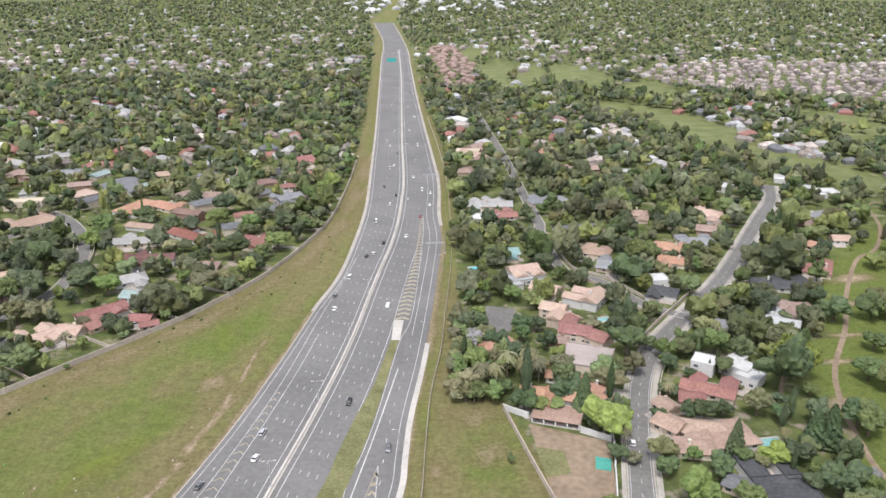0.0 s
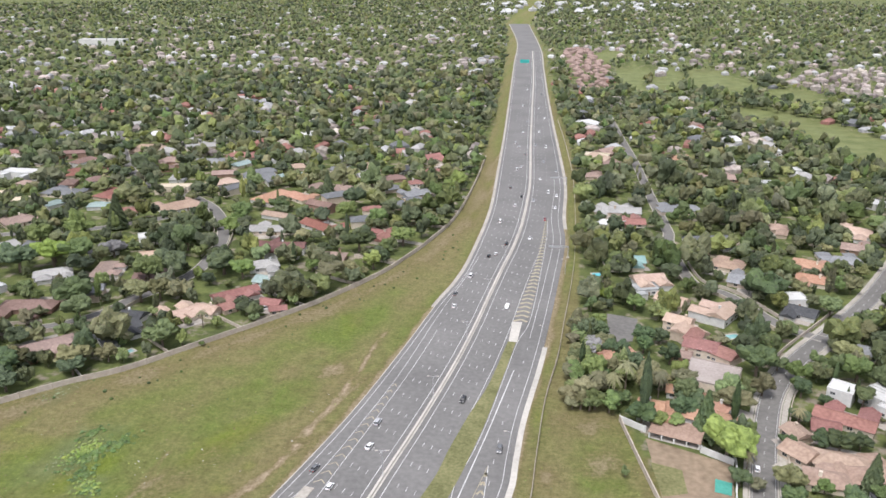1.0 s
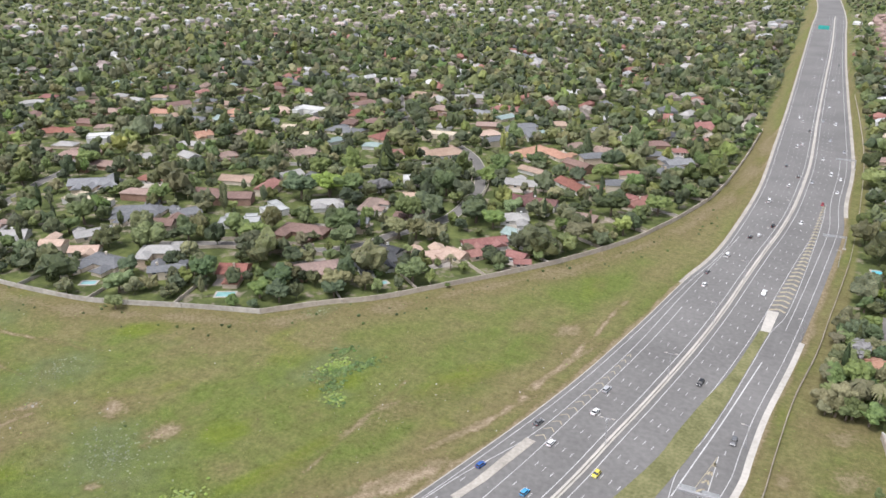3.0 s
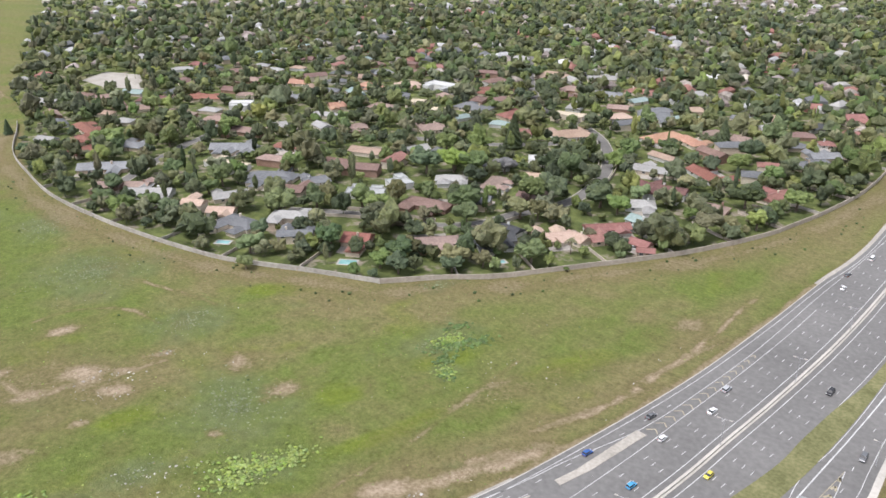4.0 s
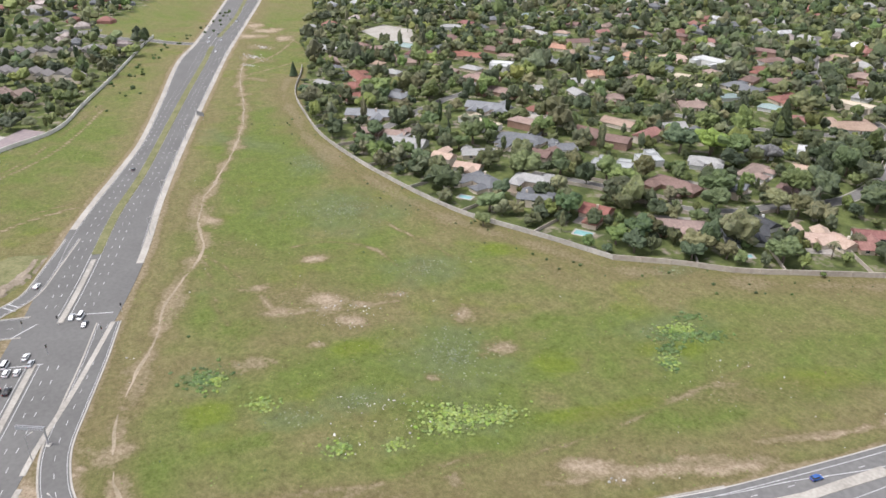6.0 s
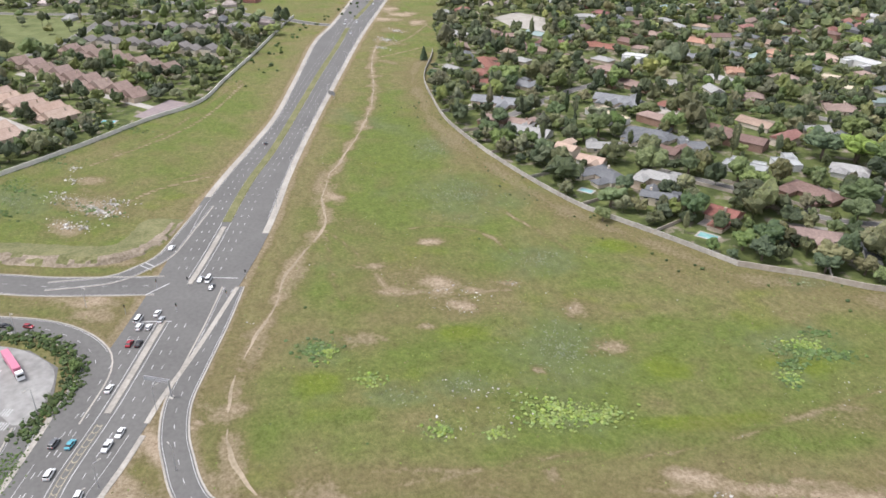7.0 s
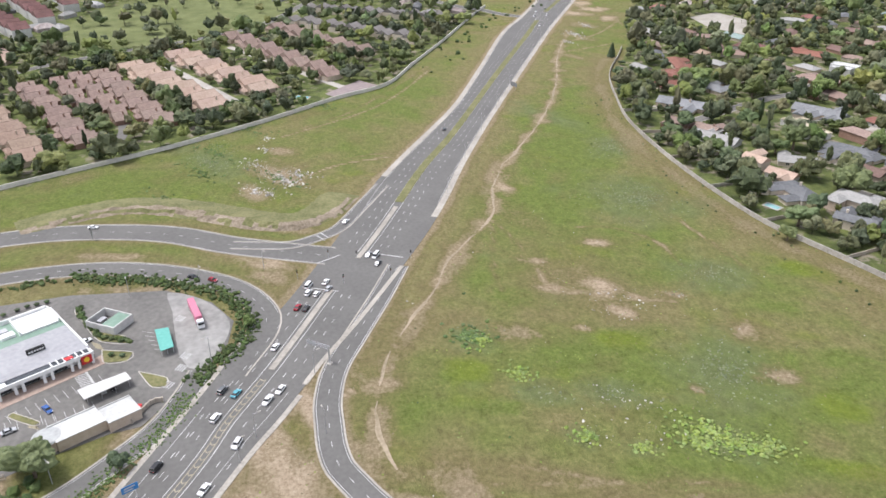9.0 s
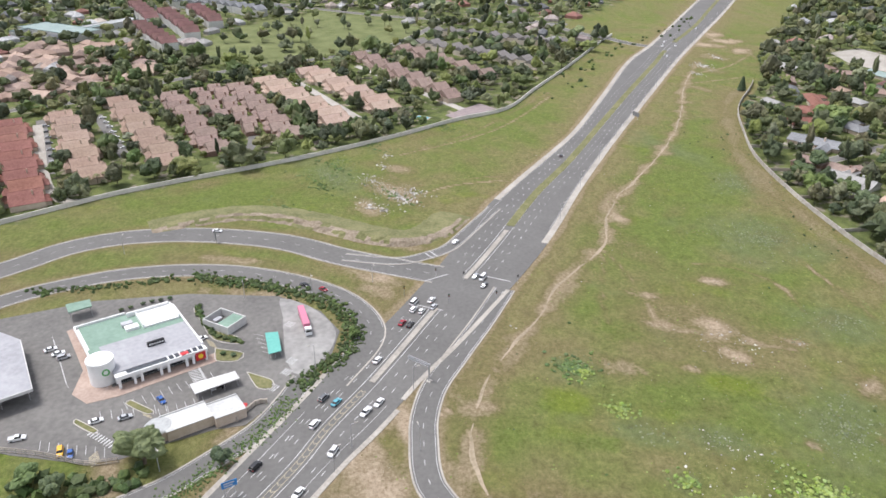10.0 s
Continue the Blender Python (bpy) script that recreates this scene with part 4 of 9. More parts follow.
def house(x, y, turn, l, w, colour, style="hip", h=2.7, plain=False, walls=None, word="house", group=""):
    R = HOUSE_RNG
    word_s = "two-storey" if h > 4.2 else "single-storey"
    ob = tagged(new("house"), f"{word_s} {'plastered' if colour != 'brown' else 'facebrick'} house with a {COLOUR_WORD[colour]} {'flat' if style == 'flat' else 'pitched'} roof", "house", group)
    ob.matrix_world = pose(x, y, 0, 0, 0, turn)
    TAKEN.append((x, y, turn, l / 2, w / 2))
    wk = walls or ("white" if colour in ("white", "maroon", "pale", "charcoal") else "brick" if colour in ("brown", "rose") and R.random() < 0.5 else R.choice(("cream", "white", "tan", "cream")))
    rise = min(w, l) * 0.23
    link("wall", wall_mesh(l, w, h), PLASTER[wk], ob)
    link("roof", roof_mesh(l, w, h, style, rise), ROOF[colour], ob)
    if plain:
        return ob
    if l > 12:
        u0, s0 = R.choice((-1, 1)), R.choice((-1, 1))
        for k in range(1 if l < 17 else 2):
            wl, ww = w * R.uniform(0.5, 0.85), min(w * 0.75, R.uniform(5.5, 8.0))
            u, s = u0 * l * R.uniform(0.22, 0.36) * (1 - 2 * k), s0 * (1 if R.random() < 0.6 else -1) if k else s0
            m = pose(u, s * (w / 2 + wl / 2 - 1.2), 0, 0, 0, 90)
            st = "flat" if style == "flat" else "hip" if style == "hip" else "gable"
            for nm, me_, mt in (("wing_wall", wall_mesh(wl + 2.4, ww, h - 0.1 - 0.3 * k), PLASTER[wk]), ("wing_roof", roof_mesh(wl + 2.4, ww, h - 0.08 - 0.3 * k, st, ww * 0.25), ROOF[colour])):
                link(nm, me_, mt, ob).matrix_basis = m
            if st == "gable":
                bm = bmesh.new()
                e, t, q = (wl + 2.4) / 2, ww / 2, h - 0.1 - 0.3 * k
                v = [bm.verts.new(p) for p in ((-s * e, -t, q), (-s * e, t, q), (-s * e, 0, q + ww * 0.25 * ww / (ww + 1.1)))]
                v = [bm.verts.new(p) for p in ((s * e, -t, q), (s * e, t, q), (s * e, 0, q + ww * 0.25 * ww / (ww + 1.1)))] + v
                for f in ((0, 1, 2), (5, 4, 3), (0, 2, 5, 3), (1, 4, 5, 2), (0, 3, 4, 1)):
                    bm.faces.new([v[n_] for n_ in f])
                bmesh.ops.recalc_face_normals(bm, faces=bm.faces)
                part("wing_gable", bm, PLASTER[wk], ob).matrix_basis = m
    if R.random() < 0.85 and math.hypot(x, y) < 620:
        bm = bmesh.new()
        u, s = R.uniform(-0.25, 0.25) * l, R.choice((-1, 1))
        a_ = R.uniform(4.5, 10)
        box(bm, u - l * 0.34, u + l * 0.34, min(s * w / 2, s * (w / 2 + a_)), max(s * w / 2, s * (w / 2 + a_)), -0.1, 0.12)
        part("patio_slab", bm, YARD, ob)
    if style == "gable":
        for s in (-1, 1):
            bm = bmesh.new()
            v = [bm.verts.new(q) for q in ((s * l / 2, -w / 2, h), (s * l / 2, w / 2, h), (s * l / 2, 0, h + rise * (w / (w + 1.1)) - 0.05), (s * (l / 2 - 0.25), -w / 2, h), (s * (l / 2 - 0.25), w / 2, h), (s * (l / 2 - 0.25), 0, h + rise * (w / (w + 1.1)) - 0.05))]
            for f in ((0, 1, 2), (5, 4, 3), (0, 2, 5, 3), (1, 4, 5, 2), (0, 3, 4, 1)):
                bm.faces.new([v[i] for i in f])
            bmesh.ops.recalc_face_normals(bm, faces=bm.faces)
            part("gable", bm, PLASTER[wk], ob)
    n = max(2, int(l / 4.5)) if math.hypot(x, y) < 400 else 2
    for s in (-1, 1):
        for k in range(n):
            u = -l / 2 + l * (k + 0.5) / n
            if R.random() < 0.2:
                continue
            for zf in ((0.9,) if h < 4.2 else (0.9, 3.4)):
                win = link("window", FRAME_ME, None, ob)
                win.matrix_basis = pose(u, s * (w / 2 + 0.02), zf, 0, 0, 0 if s < 0 else 180)
                link("pane", PANE, None, win).location = (0, 0, 0.05)
    d = link("door", DOOR_ME, None, ob)
    d.matrix_basis = pose(l * 0.08, -w / 2 - 0.01, 0, 0, 0, 0)
    if R.random() < 0.45 and style != "flat":
        bm = bmesh.new()
        cx, cy = R.uniform(-0.3, 0.3) * l, R.uniform(-0.2, 0.2) * w
        box(bm, cx - 0.5, cx + 0.5, cy - 0.4, cy + 0.4, h + 0.2, h + rise + 1.0)
        box(bm, cx - 0.6, cx + 0.6, cy - 0.5, cy + 0.5, h + rise + 1.0, h + rise + 1.2)
        part("chimney", bm, PLASTER[wk], ob)
    return ob


house(-478.5, 243.9, 47, 31.4, 13, 'grey', 'gable', 2.7)
house(-577.5, 285.5, 169, 34, 10, 'red', 'hip', 2.7)
house(-524.7, 254.3, 88, 19.7, 10, 'red', 'gable', 2.7)
house(-551.7, 268.7, 6, 17.2, 9, 'red', 'hip', 2.7)
house(-619.9, 370.9, 41, 27.2, 14, 'maroon', 'hip', 2.7)
house(-592.5, 402.9, 35, 34, 12, 'red', 'hip', 2.7)
house(-561.9, 353.5, 28, 34, 12, 'rose', 'hip', 2.7)
house(-517.7, 366.2, 27, 29, 11, 'rose', 'hip', 2.7)
house(-509.5, 281.9, 25, 20, 12, 'grey', 'hip', 2.7)
house(-448.2, 324.4, 38, 30.7, 13, 'grey', 'gable', 2.7)
house(-419.8, 297.7, 14, 32.8, 8, 'cream', 'flat', 3.5)
house(-379.8, 300.6, 36, 27.5, 12, 'slate', 'hip', 2.7)
house(-411.1, 235.4, 37, 25.7, 12, 'stone', 'gable', 2.7)
house(-442.6, 227.2, 36, 13.8, 9, 'rose', 'gable', 2.7)
house(-429.1, 238.1, 32, 14.5, 9, 'rose', 'gable', 2.7)
house(-370.6, 237.5, 27, 12.5, 9, 'salmon', 'gable', 5.2)
house(-353.8, 243.9, 33, 15.1, 9, 'salmon', 'gable', 2.7)
house(-331.6, 239.5, 4, 23.7, 12, 'slate', 'hip', 2.7)
house(-339.9, 222.9, 63, 9.5, 9, 'stone', 'flat', 2.7)
house(-292.6, 244.5, 42, 17.7, 8, 'slate', 'gable', 4.6)
house(-265.9, 263.3, 25, 13.9, 13, 'red', 'gable', 2.7)
house(-234.2, 283.6, 47, 30.6, 10, 'rose', 'hip', 2.7)
house(-211.8, 307.3, 49, 22.3, 13, 'charcoal', 'gable', 2.7)
house(-210.4, 322.5, 175, 11.9, 9, 'charcoal', 'gable', 2.7)
house(-187.3, 327.8, 50, 17.2, 11, 'salmon', 'gable', 2.7)
house(-177.3, 335.1, 168, 12.5, 10, 'salmon', 'gable', 2.7)
house(-171.9, 357.4, 46, 24.1, 9, 'brick', 'gable', 2.7)
house(-167.7, 342.2, 53, 12, 9, 'brick', 'gable', 2.7)
house(-148.7, 348.8, 174, 11, 8, 'brick', 'gable', 2.7)
house(-142.6, 342.1, 26, 8.4, 6, 'brick', 'gable', 2.7)
house(-161.6, 377.3, 168, 14.1, 10, 'green', 'gable', 2.7)
house(-186.6, 433.5, 168, 14.3, 9, 'maroon', 'gable', 2.7)
house(-170.8, 428.1, 9, 25.2, 10, 'maroon', 'gable', 4.5)
house(-163.7, 474.6, 145, 30.1, 11, 'red', 'gable', 2.7)
house(-191.5, 463.1, 9, 30.2, 11, 'stone', 'gable', 2.7)
house(-137.2, 419.3, 3, 14.1, 13, 'rose', 'hip', 2.7)
house(-116.1, 461, 74, 21.3, 11, 'brick', 'gable', 2.7)
house(-116.5, 539.5, 52, 27.5, 12, 'slate', 'hip', 2.7)
house(-115.1, 557.8, 43, 19.8, 11, 'grey', 'gable', 4)
house(-123, 671.8, 42, 15.8, 15, 'brick', 'gable', 5.4)
house(-113.2, 628, 149, 14.4, 10, 'brick', 'gable', 2.7)
house(-122.4, 594.8, 24, 10.5, 10, 'brick', 'hip', 2.7)
house(-173.7, 568.1, 171, 13.2, 11, 'rose', 'gable', 2.7)
house(-250.8, 585.1, 34, 23.9, 14, 'slate', 'gable', 4)
house(-222.3, 539, 67, 32.1, 13, 'tile', 'hip', 2.7)
house(-201.8, 541.1, 145, 25.4, 12, 'tile', 'hip', 2.7)
house(-277.8, 502.4, 49, 29.4, 16, 'tan', 'hip', 2.7)
house(-343.9, 527.2, 72, 30.3, 14, 'red', 'hip', 2.7)
house(-306.8, 549.7, 11, 24.3, 11, 'cream', 'flat', 3.5)
house(-276.7, 567.6, 47, 27.9, 12, 'salmon', 'hip', 2.7)
house(-262.5, 437.4, 32, 19, 11, 'white', 'flat', 3)
house(-247.5, 402.6, 24, 10.7, 10, 'salmon', 'flat', 3)
house(-310.7, 315.8, 33, 23.2, 10, 'pale', 'flat', 3.2)
house(-305.9, 341, 66, 13.7, 13, 'pale', 'flat', 3.4)
house(-270, 325, 12, 27.8, 12, 'brown', 'hip', 2.7)
house(-349.8, 311.9, 64, 15.8, 11, 'slate', 'gable', 2.7)
house(-371.4, 296.5, 21, 19.7, 12, 'slate', 'hip', 2.7)
house(-449.3, 563.9, 180, 33.3, 14, 'white', 'flat', 6)
house(-508, 529, 175, 25.8, 13, 'tile', 'hip', 2.7)
house(-485.9, 555.2, 52, 23.3, 13, 'salmon', 'hip', 2.7)
house(-478.5, 455.4, 60, 13.3, 12, 'tile', 'gable', 2.7)
house(-444, 475.9, 10, 25.9, 14, 'rose', 'hip', 2.7)
house(-433.5, 508.3, 24, 12.6, 12, 'cream', 'flat', 3)
house(-405.2, 496.3, 24, 18.3, 10, 'cream', 'flat', 3)
house(-384.4, 522.2, 179, 30.3, 15, 'slate', 'hip', 2.7)
house(-357.4, 467.3, 24, 13.7, 13, 'rose', 'hip', 2.7)
house(-370.4, 452, 52, 19.8, 14, 'rose', 'hip', 2.7)
house(-417.4, 419.1, 51, 12.9, 12, 'rose', 'hip', 2.7)
house(-416.5, 352.3, 24, 29.1, 11, 'red', 'hip', 2.7)
house(-405.1, 585.3, 20, 34, 13, 'red', 'hip', 2.7)
house(-618.5, 475.4, 24, 23.1, 12, 'rose', 'hip', 2.7)
house(-576, 494.6, 24, 25.7, 12, 'tile', 'hip', 2.7)
house(-539.7, 451.1, 5, 32.2, 14, 'grey', 'hip', 2.7)
house(-542.5, 405.8, 40, 19.2, 11, 'white', 'flat', 5)
house(-468.5, 382.5, 70, 12.9, 11, 'stone', 'gable', 2.7)
house(-441.1, 328.2, 24, 21, 12, 'grey', 'gable', 2.7)
house(-475.9, 357.8, 14, 34, 12, 'rose', 'hip', 2.7)
house(-174.2, 640.8, 24, 15.1, 14, 'tan', 'hip', 2.7)
house(-194.8, 626.7, 11, 16.9, 12, 'grey', 'flat', 3)
house(-167.2, 610.7, 32, 14.4, 11, 'stone', 'gable', 2.7)
house(-270.4, 763.5, 41, 20.1, 12, 'white', 'flat', 3)
house(-319.5, 631.5, 12, 34, 15, 'grey', 'hip', 2.7)
house(-400.8, 679.5, 5, 28.1, 14, 'tan', 'hip', 2.7)
house(-299.1, 663.1, 0, 27.4, 13, 'brick', 'hip', 2.7)
house(-354.7, 692.6, 37, 26.8, 12, 'stone', 'gable', 2.7)
house(-350.5, 634.6, 0, 26.9, 13, 'rose', 'hip', 2.7)
house(-479.9, 629.9, 24, 14, 10, 'white', 'flat', 5)
house(-542.3, 581.3, 63, 19.8, 13, 'grey', 'hip', 2.7)
house(31.9, 545.1, 16, 18.4, 13, 'stone', 'gable', 2.7)
house(26.8, 507.2, 151, 14.3, 11, 'white', 'flat', 4)
house(42.9, 517.2, 8, 16.2, 10, 'brick', 'gable', 2.7)
house(23, 714, 172, 21.9, 13, 'cream', 'flat', 4)
house(31.6, 732.1, 48, 21, 12, 'rose', 'gable', 4)
house(34.5, 686.6, 36, 20.9, 12, 'rose', 'hip', 2.7)
house(18.3, 641.9, 5, 12.9, 12, 'rose', 'hip', 2.7)
house(23.7, 320.9, 48, 15.1, 10, 'tile', 'gable', 2.7)
house(33.7, 442.4, 8, 23.6, 11, 'teal', 'gable', 2.7)
house(45.3, 412, 19, 17.2, 10, 'salmon', 'gable', 4)
house(42.2, 399.8, 20, 14.8, 9, 'pale', 'flat', 3)
house(87.1, 487.4, 13, 26.9, 12, 'slate', 'gable', 2.7)
house(77.1, 464.5, 158, 15.5, 9, 'tile', 'gable', 2.7)
house(92.4, 444, 156, 17.9, 12, 'tan', 'hip', 2.7)
house(98.6, 419.9, 161, 17.8, 13, 'grey', 'gable', 2.7)
house(118.3, 397.4, 10, 10.5, 10, 'white', 'flat', 4)
house(118.2, 382, 152, 14.4, 11, 'charcoal', 'gable', 2.7)
house(55.7, 387.1, 151, 15.7, 10, 'salmon', 'gable', 2.7)
house(55.6, 356.4, 154, 12.2, 10, 'salmon', 'gable', 5)
house(77.7, 370.2, 59, 17.4, 10, 'salmon', 'gable', 5)
house(61.8, 349.6, 129, 11.4, 9, 'salmon', 'gable', 2.7)
house(62.7, 332, 161, 14.3, 11, 'brick', 'gable', 4.5)
house(72.3, 326, 139, 10.5, 10, 'brick', 'gable', 4)
house(53.5, 324.8, 165, 8, 7, 'rose', 'gable', 2.7)
house(63.4, 305.8, 160, 21, 20, 'rosewhite', 'flat', 4)
house(22.8, 317.1, 40, 16.8, 9, 'tile', 'gable', 2.7)
house(139.6, 451.7, 148, 20.6, 12, 'tile', 'hip', 2.7)
house(135.3, 428.3, 158, 16.1, 11, 'tile', 'gable', 2.7)
house(184, 520.3, 159, 21.9, 15, 'salmon', 'hip', 2.7)
house(175.2, 486.8, 160, 15.2, 11, 'rose', 'gable', 2.7)
house(160.5, 461.8, 0, 21.5, 12, 'grey', 'hip', 2.7)
house(163.7, 341.1, 153, 15.8, 15, 'pale', 'gable', 2.7)
house(171.6, 365.1, 174, 11.6, 11, 'rose', 'hip', 2.7)
house(180.3, 361.2, 172, 13.1, 12, 'rose', 'hip', 2.7)
house(188.4, 389.9, 164, 18, 11, 'charcoal', 'gable', 2.7)
house(214, 414.1, 154, 14.7, 14, 'brick', 'hip', 2.7)
house(252.7, 467.8, 173, 10.5, 10, 'salmon', 'gable', 2.7)
house(232.3, 453.8, 130, 10.6, 10, 'tile', 'gable', 2.7)
house(175.2, 395.2, 175, 12, 11, 'charcoal', 'hip', 2.7)
house(265.2, 518.3, 25, 22.2, 14, 'grey', 'hip', 2.7)
house(244.4, 500.2, 137, 14.1, 11, 'rose', 'hip', 2.7)
house(136.8, 340.1, 146, 10.5, 10, 'grey', 'gable', 2.7)
house(113, 299.6, 150, 9.5, 9, 'white', 'flat', 5.5)
house(126.9, 297.4, 134, 12.6, 9, 'white', 'flat', 4.4)
house(129.3, 289.1, 136, 9.5, 9, 'white', 'flat', 4)
house(108.6, 280, 153, 21.1, 9, 'brick', 'gable', 2.7)
house(99.9, 273.6, 168, 9.7, 9, 'brick', 'gable', 2.7)
house(86.3, 254.9, 133, 10.7, 10, 'tan', 'gable', 2.7)
house(99.2, 251.4, 169, 18.6, 10, 'tan', 'hip', 2.7)
house(91.4, 239.6, 173, 14.2, 10, 'tan', 'hip', 2.7)
house(106.5, 244.6, 12, 17.2, 10, 'tan', 'hip', 2.7)
house(99, 217.8, 142, 8.4, 8, 'slate', 'gable', 2.7)
house(113.5, 211.6, 6, 18.9, 18, 'charcoal', 'flat', 3.5)
house(88.3, 267.6, 117, 8.4, 8, 'tan', 'gable', 2.7)
house(34.3, 543.2, 0, 31.8, 12, 'stone', 'gable', 2.7)
house(41.1, 517.5, 12, 20.2, 10, 'brick', 'gable', 2.7)
house(77.9, 554.3, 16, 30.1, 12, 'grey', 'hip', 2.7)
house(121.5, 650, 16, 34, 12, 'rose', 'hip', 2.7)
house(109.4, 620, 11, 19.5, 10, 'white', 'flat', 3)
house(77, 665.3, 149, 19.3, 12, 'brick', 'hip', 2.7)
house(26.4, 701.9, 129, 24.9, 13, 'salmon', 'gable', 4)
house(32.3, 633.2, 167, 19.8, 12, 'rose', 'hip', 2.7)
house(97.1, 717, 0, 14.7, 14, 'tile', 'hip', 2.7)
house(186, 758.2, 17, 12.6, 12, 'white', 'flat', 4)
house(167, 697.9, 28, 12.6, 12, 'pale', 'flat', 5)
house(185.8, 689.6, 9, 13.5, 12, 'white', 'flat', 3)
house(145, 893, 146, 34, 15, 'rose', 'hip', 2.7)
house(19.6, 873.9, 127, 30.6, 16, 'white', 'flat', 4)
house(81.3, 887.5, 150, 17.2, 14, 'red', 'hip', 2.7)
house(137.8, 520.9, 164, 12.6, 12, 'tan', 'hip', 2.7)
house(201.2, 605.7, 161, 12.6, 12, 'white', 'flat', 3)
house(218.3, 591.7, 132, 14.7, 14, 'white', 'flat', 4)
house(277.8, 615.5, 159, 14.9, 12, 'white', 'flat', 3)
house(294.3, 578.8, 0, 17.4, 11, 'white', 'flat', 3)
house(285.5, 588.6, 156, 10.5, 10, 'pale', 'flat', 3)
house(154.5, 640.7, 0, 10.5, 10, 'pale', 'flat', 3)


FILL = random.Random(83)
fill_x, fill_y = np.meshgrid(np.arange(-720, -40, 29.0), np.arange(170, 640, 29.0))
for x, y in zip(fill_x.ravel(), fill_y.ravel()):
    x, y = x + FILL.uniform(-7, 7), y + FILL.uniform(-7, 7)
    ax, ay = np.array([x]), np.array([y])
    if not inside(ax, ay, SUBURB_WEST)[0] or far_from(ax, ay, np.r_[WALL_W, WALL_N])[0] < 22 or math.hypot(x + 715, y - 395) < 55:
        continue
    if min(far_from(ax, ay, ln)[0] for ln in (LANE_A, LANE_B, LANE_C, LANE_D, LANE_E, HW_LEFT, ART_RIGHT)) < 17:
        continue
    if any(math.hypot(x - t_[0], y - t_[1]) < 21 + 0.35 * t_[3] for t_ in TAKEN):
        continue
    house(x, y, FILL.choice((20, 25, 110, 65, 160, 35)) + FILL.uniform(-8, 8), FILL.uniform(14, 24), FILL.uniform(8.5, 12), FILL.choice(("brown", "tan", "rose", "slate", "stone", "brown", "stone", "charcoal", "slate", "brick", "brown", "rose", "green")), FILL.choice(("hip", "hip", "gable")), FILL.choice((2.7, 2.7, 2.8, 5.0)), plain=math.hypot(x, y) > 480)


def terrace(x0, y0, x1, y1, n, w, colour, h, walls, label, depth_jog=1.2):
    """A row of joined units, each its own house, jogging forth and back."""
    dx, dy = (x1 - x0) / n, (y1 - y0) / n
    l, turn = math.hypot(dx, dy), math.degrees(math.atan2(dy, dx))
    nx, ny = -dy / l, dx / l
    protos = {}
    for k in range(n):
        odd = k % 2
        j = depth_jog * (1 if odd else -1)
        cx, cy = x0 + dx * (k + 0.5) + nx * j, y0 + dy * (k + 0.5) + ny * j
        TAKEN.append((cx, cy, turn, l / 2, w / 2))
        m = pose(cx, cy, 0, 0, 0, turn + 90)
        if odd in protos:
            copy_thing(protos[odd], m)
            continue
        hh, rise = h + 0.35 * odd, l * 0.24
        ob = tagged(new("townhouse"), label, "townhouse", "rows of townhouses")
        link("wall", wall_mesh(w, l - 0.1, hh), PLASTER[walls], ob)
        link("roof", roof_mesh(w - 0.9, l - 1.05, hh + 0.15, "gable", rise + 0.24), ROOF[colour], ob)
        bm = bmesh.new()
        for s in (-1, 1):
            v = [bm.verts.new(q) for q in ((s * w / 2, -l / 2 + 0.05, hh), (s * w / 2, l / 2 - 0.05, hh), (s * w / 2, 0, hh + rise), (s * (w / 2 - 0.25), -l / 2 + 0.05, hh), (s * (w / 2 - 0.25), l / 2 - 0.05, hh), (s * (w / 2 - 0.25), 0, hh + rise))]
            for f in ((0, 1, 2), (5, 4, 3), (0, 2, 5, 3), (1, 4, 5, 2), (0, 3, 4, 1)):
                bm.faces.new([v[i] for i in f])
        bmesh.ops.recalc_face_normals(bm, faces=bm.faces)
        part("gable", bm, PLASTER[walls], ob)
        if h < 4 and w > 10:
            for s in (-1, 1):  # lower wings with their own hipped roof
                q_ = pose(s * (w / 2 + 1.3), (0.16 if odd else -0.18) * l * s, 0)
                link("wing_wall", wall_mesh(3.2, l * 0.5, hh - 0.5), PLASTER[walls], ob).matrix_basis = q_
                link("wing_roof", roof_mesh(3.4, l * 0.5 - 0.3, hh - 0.45, "hip", l * 0.13), ROOF[colour], ob).matrix_basis = q_
        if odd == 0 and h < 4:
            bm = bmesh.new()
            box(bm, w * 0.18, w * 0.18 + 0.8, -l * 0.2, -l * 0.2 + 0.7, hh, hh + rise + 0.9)
            part("chimney", bm, PLASTER[walls], ob)
        for s in (-1, 1):
            for u in (-l * 0.22, l * 0.22):
                for zf in ((0.9,) if h < 4 else (0.9, 3.3)):
                    win = link("window", FRAME_ME, None, ob)
                    win.matrix_basis = pose(s * (w / 2 + 0.02), u, zf, 0, 0, 90 if s > 0 else 270)
        ob.matrix_world = m
        protos[odd] = ob


